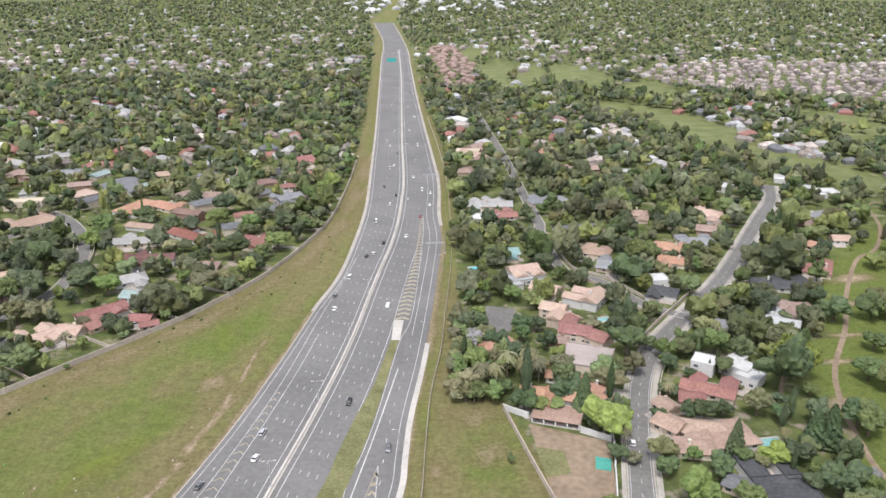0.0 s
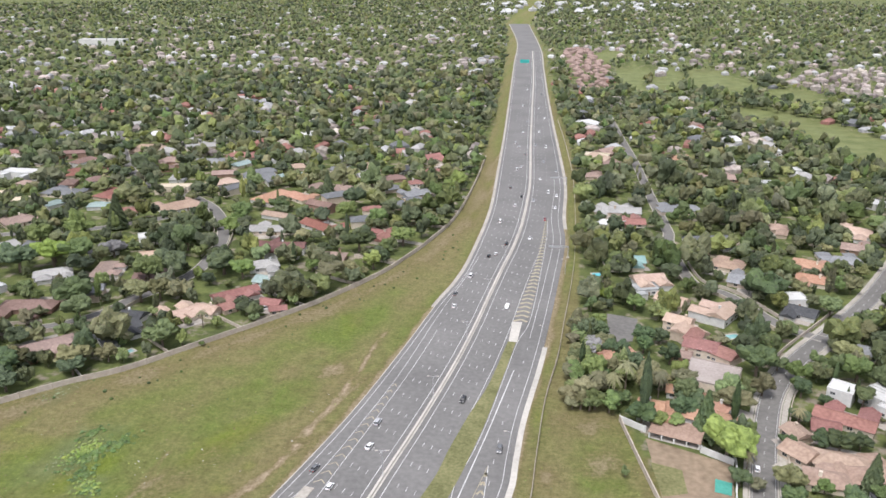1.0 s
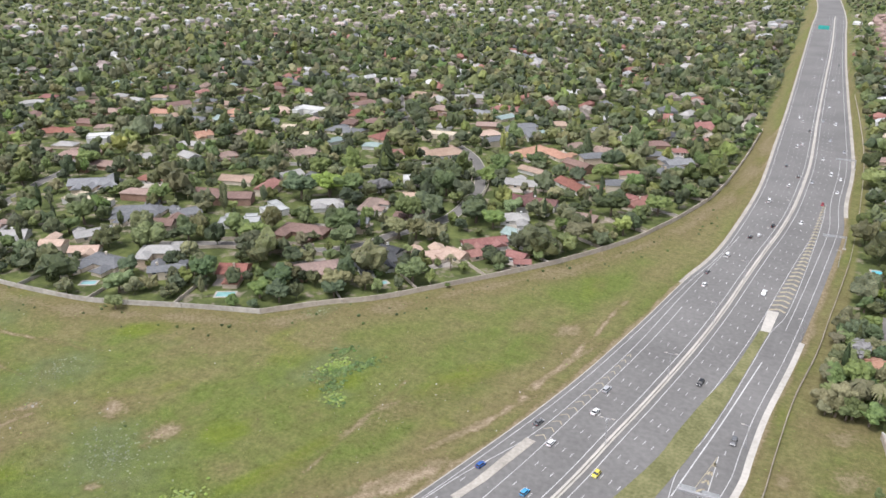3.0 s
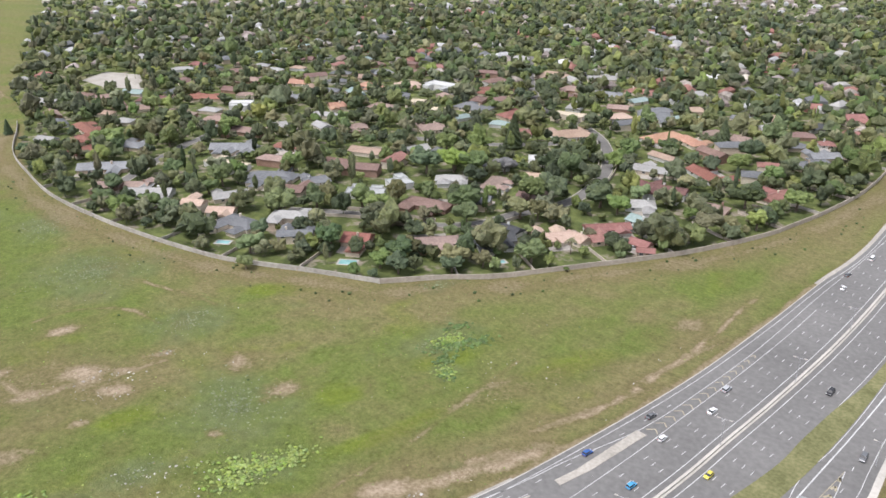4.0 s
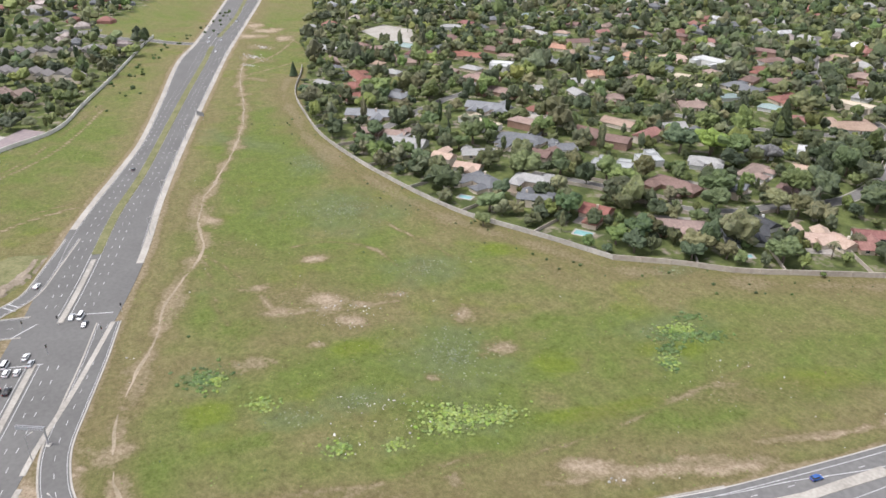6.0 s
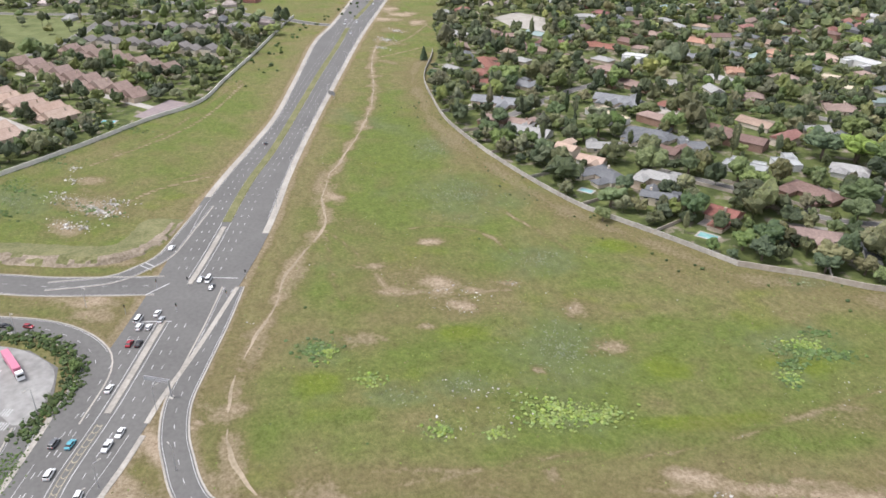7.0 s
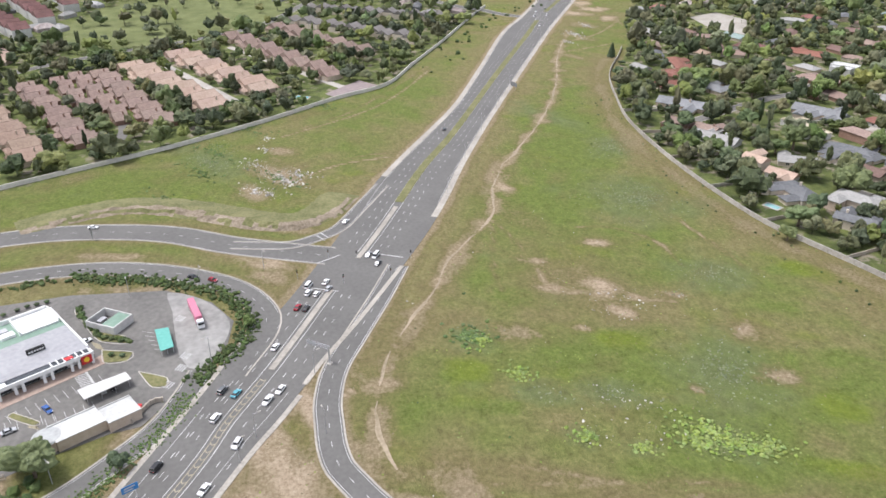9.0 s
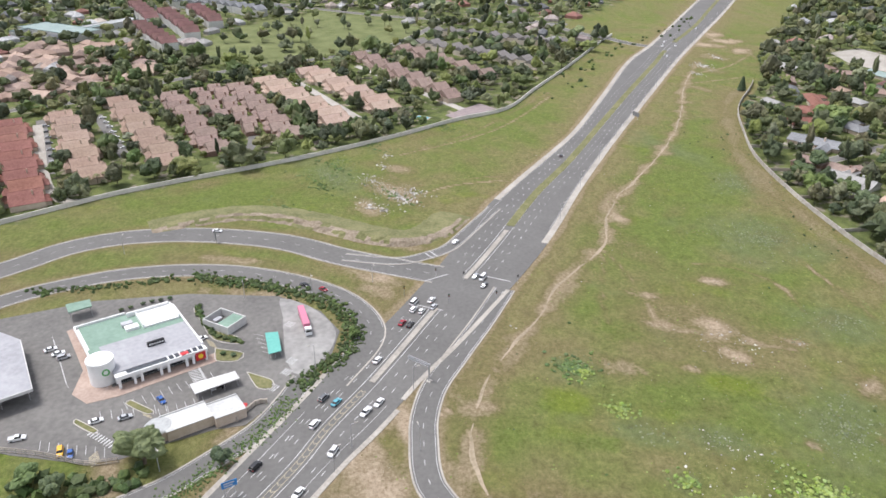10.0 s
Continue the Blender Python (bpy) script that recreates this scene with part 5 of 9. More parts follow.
PEACH = "attached townhouse with a peach tiled gable roof"
terrace(-641, -142, -521, -63, 9, 19, "salmon", 2.9, "tan", PEACH, 1.6)
terrace(-675, -112, -554, -32, 9, 19, "salmon", 2.9, "tan", PEACH, 1.6)
terrace(-732, -73, -581, 17, 9, 12, "rose", 3.6, "tan", "detached townhouse with a terracotta roof", 1.6)
terrace(-764, -34, -647, 46, 8, 12, "rose", 3.6, "tan", "detached townhouse with a terracotta roof", 1.6)
GREYROW = "two-storey cream townhouse with a taupe tiled roof"
terrace(-849, -4, -778, 129, 12, 12, "taupe", 4.8, "cream", GREYROW, 2.2)
terrace(-789, -19, -690, 94, 11, 12, "taupe", 4.8, "cream", GREYROW, 2.6)
DUSK = "attached townhouse with a dusty pink tiled roof"
terrace(-594, -205, -460, -132, 10, 13, "rose", 2.8, "brick", DUSK)
terrace(-606, -186, -520, -142, 7, 9, "rose", 2.8, "brick", DUSK)
terrace(-618, -176, -500, -118, 9, 9, "rose", 2.8, "brick", DUSK)
terrace(-622, -160, -490, -92, 10, 13, "rose", 2.8, "brick", DUSK)
terrace(-540, -263, -412, -189, 8, 15, "tan", 3.0, "tan", "long townhouse with a brown tiled roof")
terrace(-578, -238, -436, -153, 9, 15, "tan", 3.0, "tan", "long townhouse with a brown tiled roof")
terrace(-520, -290, -376, -208, 9, 17, "red", 3.0, "tan", "townhouse with a dark red metal roof", 0.6)
APT = "white apartment block with a dark red pitched roof"
for a in ((-865, -323, -760, -255, 6), (-950, -322, -816, -249, 7), (-979, -296, -881, -242, 5), (-1001, -374, -899, -318, 5)):
    terrace(*a, 16, "maroon", 8.0, "white", APT, 0.3)
for a in ((-1032, -340, -1011, -285, 4), (-1022, -285, -955, -207, 6)):
    terrace(*a, 15, "grey", 8.0, "white", "white apartment block with a grey roof", 0.3)
for k, (hx, hy) in enumerate(((-728, -387), (-651, -330), (-632, -280), (-671, -248), (-752, -286), (-704, -324), (-596, -304), (-779, -329), (-690, -290), (-720, -350), (-665, -365), (-620, -330), (-735, -310), (-760, -345), (-690, -400), (-645, -300), (-610, -280), (-705, -262), (-570, -330), (-640, -395))):
    house(hx, hy, 30 + 17 * k % 60, 19, 12, ("salmon", "tan", "rose")[k % 3], "hip" if k % 3 else "gable", 2.8, walls="tan")
house(-1065, 1672, 10, 104, 24, "white", "flat", 13, walls="white", plain=True)
house(-843, -398, 60, 90, 34, "green", "flat", 7, walls="white")
house(-880, -360, 150, 70, 16, "pale", "flat", 6, walls="white")

# garden walls between the plots
n_wall = 0
for line, sgn in ((WALL_W[62:], -1), (WALL_N[:100], -1)):
    pts, off = even(line, int(len(line) * 4 / 33)), even(side(line, sgn * 30), int(len(line) * 4 / 33))
    for p, q in zip(pts[1:-1], off[1:-1]):
        k = 1.0
        for tt in np.linspace(0.05, 1, 20):
            c_ = p + (q - p) * tt
            if any(math.hypot(c_[0] - t_[0], c_[1] - t_[1]) < (t_[3] + t_[4]) * 0.55 for t_ in TAKEN):
                k = tt - 0.06
                break
        if k > 0.25:
            boundary("garden_wall", np.linspace(p, p + (q - p) * k, 6), 1.7, 0.2, WALL_PINK if n_wall % 3 else WALL_GREY, "plastered garden wall between two plots", 30)
            n_wall += 1
for line, d, a, b in ((LANE_A, 6.0, 0.02, 0.2), (LANE_A, -6.0, 0.05, 0.14), (LANE_A, 6.0, 0.3, 0.42), (LANE_A, -6.0, 0.3, 0.5), (LANE_D, 5.5, 0.2, 0.75), (LANE_D, -5.5, 0.35, 0.9), (EAST_ROAD, 8.0, 0.12, 0.3), (EAST_ROAD, 8.5, 0.42, 0.6), (EAST_ROAD, -8.0, 0.32, 0.5)):
    ln = side(line, d)
    boundary("garden_wall", ln[int(a * len(ln)):int(b * len(ln))], 1.8, 0.22, WALL_PINK, "plastered garden wall along the street", 14)

# ---- trees ----
ICO = bmesh.new()
bmesh.ops.create_icosphere(ICO, subdivisions=1, radius=1.0)
ICO0 = (np.array([v.co[:] for v in ICO.verts]), np.array([[v.index for v in f.verts] for f in ICO.faces]))
ICO.free()
ICO = bmesh.new()
bmesh.ops.create_icosphere(ICO, subdivisions=2, radius=1.0)
ICO1 = (np.array([v.co[:] for v in ICO.verts]), np.array([[v.index for v in f.verts] for f in ICO.faces]))
ICO.free()


def ico_sphere(n):
    bm = bmesh.new()
    bmesh.ops.create_icosphere(bm, subdivisions=n, radius=1.0)
    out = np.array([v.co[:] for v in bm.verts]), np.array([[v.index for v in f.verts] for f in bm.faces])
    bm.free()
    return out


ICO2, ICO3 = ico_sphere(3), ico_sphere(4)


def lobes(d, r, n, w, h):
    """How far n rounded lobes in random directions push out the directions d."""
    c = r.normal(size=(n, 3))
    c[:, 2] = np.abs(c[:, 2]) * 0.9 - 0.25
    c /= np.linalg.norm(c, axis=1)[:, None]
    ww = np.cos(w * r.uniform(0.7, 1.3, n))
    return (np.sqrt(np.clip((d @ c.T - ww) / (1 - ww), 0, 1)) * h * r.uniform(0.5, 1.2, n)).max(axis=1)


def crown_mesh(seed, kind):
    """A lobed, leafy canopy with loose sprays; about 1 m in radius, standing from z 0.3 upwards."""
    r = np.random.default_rng(seed)
    V, F = [], []
    n0 = 0
    d, f = ICO3
    size = 0.07
    if kind in ("round", "wide"):
        rad = 0.42 + lobes(d, r, 9, 0.6, 0.46) + lobes(d, r, 40, 0.25, 0.2) + lobes(d, r, 110, 0.12, 0.1) + r.normal(0, 0.035, len(d))
        v = d * rad[:, None]
        v[:, :2] *= r.uniform(0.85, 1.12, 2)
        v[:, :2] += np.outer(v[:, 2], r.uniform(-0.15, 0.15, 2))
        if kind == "round":
            v[:, 2] = 0.92 + np.where(v[:, 2] > 0, v[:, 2] * r.uniform(0.8, 1.15), v[:, 2] * 0.7)
        else:
            v[:, 2] = 1.0 + np.where(v[:, 2] > 0, v[:, 2] * 0.42, v[:, 2] * 0.22)
    elif kind == "cypress":
        d, f = ICO2
        v = d * (0.85 + lobes(d, r, 40, 0.25, 0.16) + r.normal(0, 0.04, len(d)))[:, None]
        v[:, :2] *= (0.55 * (1 - 0.62 * np.clip(d[:, 2], 0, 1) ** 1.4))[:, None]
        v[:, 2] = 1.9 + 1.65 * v[:, 2]
        size = 0.1
    elif kind == "conifer":
        d, f = ICO3
        up = d[:, 2] * 0.5 + 0.5
        a = np.arctan2(d[:, 1], d[:, 0])
        tier = 0.78 + 0.22 * np.abs(np.sin(up * 19 + 2 * np.sin(a * 3 + seed))) + 0.12 * np.sin(a * 7 + up * 30) + r.normal(0, 0.05, len(d))
        q = (0.95 * (1 - up) ** 0.8 + 0.03) * tier
        v = np.c_[np.cos(a) * q, np.sin(a) * q, 0.25 + 2.75 * up - 0.12 * tier]
        size = 0.09
    if kind != "palm":
        V.append(v), F.append(f)
        n0 = len(v)
        n = 620
        tri = v[f[r.integers(0, len(f), n)]]
        p = tri.mean(axis=1)
        o = np.cross(tri[:, 1] - tri[:, 0], tri[:, 2] - tri[:, 0])
        o /= np.linalg.norm(o, axis=1)[:, None] + 1e-9
        o += r.normal(0, 0.45, (n, 3))
        u = np.cross(o, r.normal(size=(n, 3)))
        u /= np.linalg.norm(u, axis=1)[:, None] + 1e-9
        w = np.cross(o, u)
        w /= np.linalg.norm(w, axis=1)[:, None] + 1e-9
        k = size * r.uniform(0.5, 1.25, (n, 1))
        c = p + o * size * r.uniform(-0.1, 0.7, (n, 1))
        V.append(np.stack([c - u * k, c + w * k * 0.8, c + u * k, c - w * k * 0.6], 1).reshape(-1, 3))
        F.append((np.array([(0, 1, 2), (0, 2, 3)])[None] + (np.arange(n) * 4)[:, None, None] + n0).reshape(-1, 3))
    else:
        for k in range(26):
            a, lift = k * 2.4, r.uniform(-0.25, 0.5)
            pts = [np.array((math.cos(a) * s, math.sin(a) * s, 2.2 + lift * s - 0.75 * s * s)) for s in (0.05, 0.35, 0.7, 1.0)]
            sd = np.array((-math.sin(a), math.cos(a), 0))
            for (p, q), w0, w1 in zip(zip(pts[:-1], pts[1:]), (0.03, 0.09, 0.08), (0.09, 0.08, 0.01)):
                V.append(np.array([p - sd * w0 - (0, 0, w0 * 0.6), p, p + sd * w0 - (0, 0, w0 * 0.6), q - sd * w1 - (0, 0, w1 * 0.6), q, q + sd * w1 - (0, 0, w1 * 0.6)]))
                F.append(np.array([(0, 1, 4), (0, 4, 3), (1, 2, 5), (1, 5, 4)]) + n0)
                n0 += 6
    return mesh_np("crown", np.concatenate(V), np.concatenate(F))


def trunk_mesh(kind, seed):
    r = random.Random(seed)
    bm = bmesh.new()
    if kind == "palm":
        tube(bm, (0, 0, -0.05), (0.04, 0.02, 2.2), 0.07, 0.05, 7)
    elif kind in ("conifer", "cypress"):
        tube(bm, (0, 0, -0.05), (0, 0, 1.5), 0.08, 0.03, 6)
    else:
        tube(bm, (0, 0, -0.05), (0.03, 0.02, 0.6), 0.1, 0.07, 7)
        for k in range(4):
            a = k * 1.57 + r.uniform(-0.4, 0.4)
            tube(bm, (0.03, 0.02, 0.5), (0.45 * math.cos(a), 0.45 * math.sin(a), 1.0), 0.055, 0.02, 5)
    me = bpy.data.meshes.new("tree")
    bm.to_mesh(me)
    bm.free()
    me.materials.append(TRUNK)
    return me


KINDS = {"round": (7, "bushy broad-leaved tree"), "wide": (4, "spreading flat-topped tree"), "conifer": (2, "dark conical conifer"), "cypress": (2, "slim upright cypress"), "palm": (2, "feathery palm tree")}
TONE = ("mid green", "dark green", "olive green", "light green", "grey-green")
TRUNKS = {k: trunk_mesh(k, 3) for k in KINDS}
CROWNS = {k: [crown_mesh(100 + 17 * i + 1000 * j, k) for i in range(n)] for j, (k, (n, _)) in enumerate(KINDS.items())}
TONED = {}


def crown_of(kind, i, tone):
    key = (kind, i, tone)
    if key not in TONED:
        me = CROWNS[kind][i].copy()
        me.materials.append(LEAF[tone])
        TONED[key] = me
    return TONED[key]


TREE_RNG = random.Random(11)


def tree(x, y, r, kind="round", tone=0, tall=1.0, where="in a garden"):
    R = TREE_RNG
    n, word = KINDS[kind]
    ob = tagged(new("tree", TRUNKS[kind]), f"{TONE[tone]} {word} {where}", "tree", "trees")
    link("crown", crown_of(kind, R.randrange(n), tone), None, ob)
    s = r * R.uniform(0.9, 1.1)
    ob.matrix_world = pose(x, y, 0, 0, 0, R.uniform(0, 360)) @ Matrix.Diagonal((r * R.uniform(0.9, 1.1), r * R.uniform(0.9, 1.1), s * tall, 1))
    return ob


PLANTED = []


def grow(x, y, r, kind, tone, tall):
    """One of the trees with a place of its own; it gives way to walls and roofs."""
    for hx, hy, turn, hl, hw in TAKEN:
        c, s = math.cos(radians(turn)), math.sin(radians(turn))
        if abs((x - hx) * c + (y - hy) * s) < hl + 0.2 * r and abs((y - hy) * c - (x - hx) * s) < hw + 0.2 * r:
            d = math.hypot(x - hx, y - hy) + 0.01
            if d < 0.6 * hw:
                return
            x, y = hx + (x - hx) / d * (d + 0.35 * r), hy + (y - hy) / d * (d + 0.35 * r)
            r *= 0.8
    near_wall = far_from(np.array([x]), np.array([y]), np.r_[WALL_W, WALL_N])[0]
    if x < 0 and near_wall < 1.4 * r:
        r = max(1.4, near_wall / 1.4)
    PLANTED.append((x, y, r))
    tree(x, y, r, kind, tone, tall)


grow(60, 249, 7.6, "round", 3, 1.05)
grow(66, 243, 3.1, "palm", 2, 1.2)
grow(62, 234, 3.7, "round", 1, 1.05)
grow(67, 233, 2.8, "round", 2, 1.05)
grow(49, 274, 5.2, "round", 1, 1.05)
grow(15, 284, 4.7, "palm", 2, 1.2)
grow(27, 290, 5.3, "palm", 2, 1.2)
grow(22, 283, 4.3, "palm", 2, 1.2)
grow(34, 286, 4.8, "palm", 2, 1.2)
grow(40, 288, 4.4, "palm", 2, 1.2)
grow(50, 307, 4.5, "round", 3, 1.05)
grow(20, 274, 5.0, "round", 0, 1.05)
grow(25, 281, 3.8, "round", 1, 1.05)
grow(11, 282, 5.9, "round", 2, 1.05)
grow(5, 298, 4.8, "round", 2, 1.05)
grow(16, 321, 5.6, "round", 4, 1.05)
grow(36, 375, 5.3, "round", 0, 1.05)
grow(38, 338, 4.9, "round", 1, 1.05)
grow(45, 339, 4.4, "round", 1, 1.05)
grow(83, 314, 7.6, "round", 1, 1.05)
grow(88, 340, 7.1, "round", 1, 1.05)
grow(93, 320, 4.3, "round", 1, 1.05)
grow(69, 282, 6.1, "round", 2, 1.05)
grow(62, 284, 4.3, "round", 2, 1.05)
grow(82, 297, 5.4, "round", 2, 1.05)
grow(99, 311, 5.2, "round", 0, 1.05)
grow(111, 329, 3.5, "round", 0, 1.05)
grow(125, 333, 5.6, "round", 2, 1.05)
grow(124, 316, 6.9, "round", 0, 1.05)
grow(131, 308, 6.8, "round", 0, 1.05)
grow(113, 309, 2.1, "cypress", 1, 1.7)
grow(114, 297, 1.8, "cypress", 1, 1.7)
grow(118, 298, 1.9, "cypress", 1, 1.7)
grow(139, 281, 11.8, "round", 1, 1.05)
grow(155, 307, 7.0, "round", 1, 1.05)
grow(141, 243, 5.1, "conifer", 1, 1.15)
grow(136, 244, 4.7, "conifer", 1, 1.15)
grow(105, 239, 5.3, "conifer", 1, 1.15)
grow(101, 260, 5.4, "round", 1, 1.05)
grow(96, 261, 4.6, "round", 1, 1.05)
grow(109, 263, 3.8, "round", 1, 1.05)
grow(84, 260, 3.7, "round", 1, 1.05)
grow(90, 274, 3.0, "palm", 2, 1.2)
grow(78, 235, 5.0, "round", 2, 1.05)
grow(77, 225, 4.5, "round", 1, 1.05)
grow(89, 234, 2.9, "round", 0, 1.05)
grow(95, 224, 4.9, "round", 1, 1.05)
grow(82, 209, 7.2, "round", 3, 1.05)
grow(115, 248, 1.8, "round", 0, 1.05)
grow(128, 253, 2.3, "cypress", 1, 1.7)
grow(134, 260, 2.6, "cypress", 1, 1.7)
grow(125, 244, 2.7, "palm", 2, 1.2)
grow(125, 233, 4.8, "round", 1, 1.05)
grow(131, 237, 4.1, "round", 0, 1.05)
grow(141, 230, 6.1, "round", 1, 1.05)
grow(132, 215, 7.1, "round", 1, 1.05)
grow(122, 215, 5.4, "round", 1, 1.05)
grow(111, 229, 3.3, "round", 2, 1.05)
grow(100, 210, 4.8, "round", 0, 1.05)
grow(158, 256, 7.6, "round", 1, 1.05)
grow(159, 250, 6.6, "round", 0, 1.05)
grow(180, 291, 5.9, "round", 0, 1.05)
grow(197, 319, 5.3, "round", 0, 1.05)
grow(193, 350, 8.0, "round", 1, 1.05)
grow(139, 357, 6.0, "round", 2, 1.05)
grow(132, 384, 6.3, "round", 0, 1.05)
grow(-233, 259, 7.6, "round", 1, 1.05)
grow(-209, 273, 7.0, "round", 2, 1.05)
grow(-231, 298, 4.0, "round", 0, 1.05)
grow(-198, 280, 4.9, "round", 2, 1.05)
grow(-248, 332, 8.9, "round", 0, 1.05)
grow(-236, 317, 7.3, "round", 0, 1.05)
grow(-212, 303, 4.0, "palm", 2, 1.2)
grow(-258, 307, 4.2, "round", 2, 1.05)
grow(-299, 389, 6.4, "round", 3, 1.05)
grow(-332, 390, 6.3, "round", 3, 1.05)
grow(-283, 388, 9.5, "round", 0, 1.05)
grow(-272, 404, 8.2, "round", 4, 1.05)
grow(-227, 367, 9.2, "round", 0, 1.05)
grow(-218, 377, 8.6, "round", 1, 1.05)
grow(-218, 343, 8.1, "round", 2, 1.05)
grow(-210, 348, 6.9, "round", 2, 1.05)
grow(-173, 300, 6.5, "round", 0, 1.05)
grow(-182, 298, 7.1, "round", 0, 1.05)
grow(-164, 301, 5.9, "round", 0, 1.05)
grow(-204, 327, 3.5, "round", 0, 1.05)
grow(-172, 319, 3.4, "palm", 2, 1.2)
grow(-231, 421, 8.8, "round", 0, 1.05)
grow(-192, 387, 9.2, "round", 1, 1.05)
grow(-179, 383, 7.1, "round", 0, 1.05)
grow(-177, 406, 8.1, "round", 0, 1.05)
grow(-157, 407, 2.7, "cypress", 1, 1.7)
grow(-128, 380, 9.8, "wide", 2, 1.0)
grow(-144, 401, 4.7, "round", 0, 1.05)
grow(-121, 393, 6.4, "round", 2, 1.05)
grow(-126, 437, 9.0, "round", 1, 1.05)
grow(-110, 409, 7.2, "round", 3, 1.05)
grow(-112, 391, 4.3, "round", 0, 1.05)
grow(-140, 459, 3.0, "cypress", 1, 1.7)
grow(-152, 499, 8.0, "round", 0, 1.05)
grow(-130, 485, 9.2, "round", 0, 1.05)
grow(-182, 552, 5.6, "conifer", 1, 1.15)
grow(-154, 527, 8.4, "round", 1, 1.05)
grow(-102, 453, 7.8, "round", 0, 1.05)
grow(-222, 482, 8.1, "round", 0, 1.05)
grow(-243, 559, 8.4, "round", 0, 1.05)
grow(-297, 453, 6.9, "conifer", 1, 1.15)
grow(-326, 413, 9.6, "round", 0, 1.05)
grow(-309, 429, 9.6, "round", 0, 1.05)
grow(-150, 329, 3.8, "round", 0, 1.05)
grow(-173, 431, 2.6, "cypress", 1, 1.7)
grow(-153, 575, 9.9, "round", 0, 1.05)
grow(-418, 209, 6.5, "round", 1, 1.05)
grow(-435, 225, 6.8, "round", 1, 1.05)
grow(-286, 207, 6.1, "round", 0, 1.05)
grow(-299, 220, 6.4, "round", 0, 1.05)
grow(-309, 235, 6.1, "round", 1, 1.05)
grow(-272, 250, 7.4, "round", 1, 1.05)
grow(-325, 262, 8.9, "round", 0, 1.05)
grow(-319, 284, 7.8, "round", 1, 1.05)
grow(-392, 273, 8.0, "round", 0, 1.05)
grow(-331, 331, 4.5, "round", 3, 1.05)
grow(-298, 300, 7.8, "round", 0, 1.05)
grow(-285, 300, 7.6, "round", 0, 1.05)
grow(-225, 249, 7.9, "round", 1, 1.05)
grow(-236, 248, 5.9, "round", 0, 1.05)
grow(-231, 238, 4.8, "round", 1, 1.05)
grow(-206, 266, 6.9, "round", 1, 1.05)
grow(-209, 279, 7.1, "round", 1, 1.05)
grow(-309, 371, 10.3, "round", 1, 1.05)
grow(-296, 383, 9.6, "round", 3, 1.05)
grow(-254, 336, 9.0, "round", 1, 1.05)
grow(-559, 229, 11.0, "round", 1, 1.05)
grow(-615, 244, 8.4, "conifer", 1, 1.15)
grow(-519, 271, 9.8, "round", 0, 1.05)
grow(-486, 298, 8.7, "round", 0, 1.05)
grow(-436, 276, 2.8, "cypress", 1, 1.7)
grow(-407, 322, 8.7, "round", 0, 1.05)
grow(-586, 349, 10.4, "round", 0, 1.05)
grow(-483, 353, 10.0, "round", 0, 1.05)
grow(-390, 222, 6.3, "round", 0, 1.05)
grow(-374, 224, 6.1, "round", 1, 1.05)
grow(-387, 259, 5.8, "round", 0, 1.05)
grow(-381, 321, 6.9, "round", 0, 1.05)

ROADS = [(EAST_ROAD, 6.5), (LANE_A, 1.6), (LANE_B, 2.0), (LANE_C, 2.0), (LANE_D, 4.0), (LANE_E, 3.0), (PARK_ROAD, 6.0), (SIDE_ROAD, 8.0), (TOP_ROAD, 8.0), (FOOTPATH, 5.0), (HW_LEFT, 16.0), (HW_RIGHT, 9.0), (ART_LEFT, 14.0), (ART_RIGHT, 14.0)]
AISLES = [((-535, -276), (-428, -221)), ((-548, -242), (-452, -185)), ((-451, -117), (-508, -122), (-629, -182)), ((-650, -118), (-520, -42)), ((-700, -70), (-560, 22))]
CLEAR = [(-712, 385, 30), (-745, 400, 26), (-412, -205, 16), (-790, -262, 26), (-835, -285, 26), (-750, -245, 22), (-850, -250, 26), (-920, -330, 26), (-930, -240, 24), (-985, -300, 20), (20, 422, 9), (41, 277, 9), (56, 232, 22), (80, 352, 6), (125, 425, 8), (121, 245, 8), (28, 352, 17), (40, 240, 20), (-321, 220, 9), (-253, 243, 10), (-195, 289, 6), (-540, -8, 12), (-556, 25, 22), (-200, 364, 8), (-236, 258, 7), (-150, 345, 9)]


def free(xs_, ys_, rs, gap=0.62, front=True):
    """Which places keep clear of roofs, streets, pools and open lawns."""
    ok = np.ones(len(xs_), bool)
    dist = np.hypot(xs_, ys_)
    for line, w in ROADS:
        ok &= far_from(xs_, ys_, line[::3]) > w + rs * 0.35
    for a in AISLES:
        ok &= far_from(xs_, ys_, np.array(a, float)) > 4 + rs * 0.4
    for cx, cy, c in PLANTED:
        ok &= np.hypot(xs_ - cx, ys_ - cy) > 0.62 * (rs + c)
    for cx, cy, c in CLEAR:
        ok &= np.hypot(xs_ - cx, ys_ - cy) > c
    for g in GOLF:
        for k in (1.0, 0.985):
            ok &= ~inside(xs_ / k, ys_ / k, g)
        ok &= (far_from(xs_, ys_, np.array(g + g[:1], float)) > 3)
    for hx, hy, turn, hl, hw in TAKEN:
        near_ = (np.abs(xs_ - hx) < 45) & (np.abs(ys_ - hy) < 45)
        if not near_.any():
            continue
        c, s = math.cos(radians(turn)), math.sin(radians(turn))
        u, v = (xs_[near_] - hx) * c + (ys_[near_] - hy) * s, (ys_[near_] - hy) * c - (xs_[near_] - hx) * s
        e = np.hypot(np.maximum(np.abs(u) - hl, 0), np.maximum(np.abs(v) - hw, 0))
        ok[near_] &= e > rs[near_] * gap
    return ok


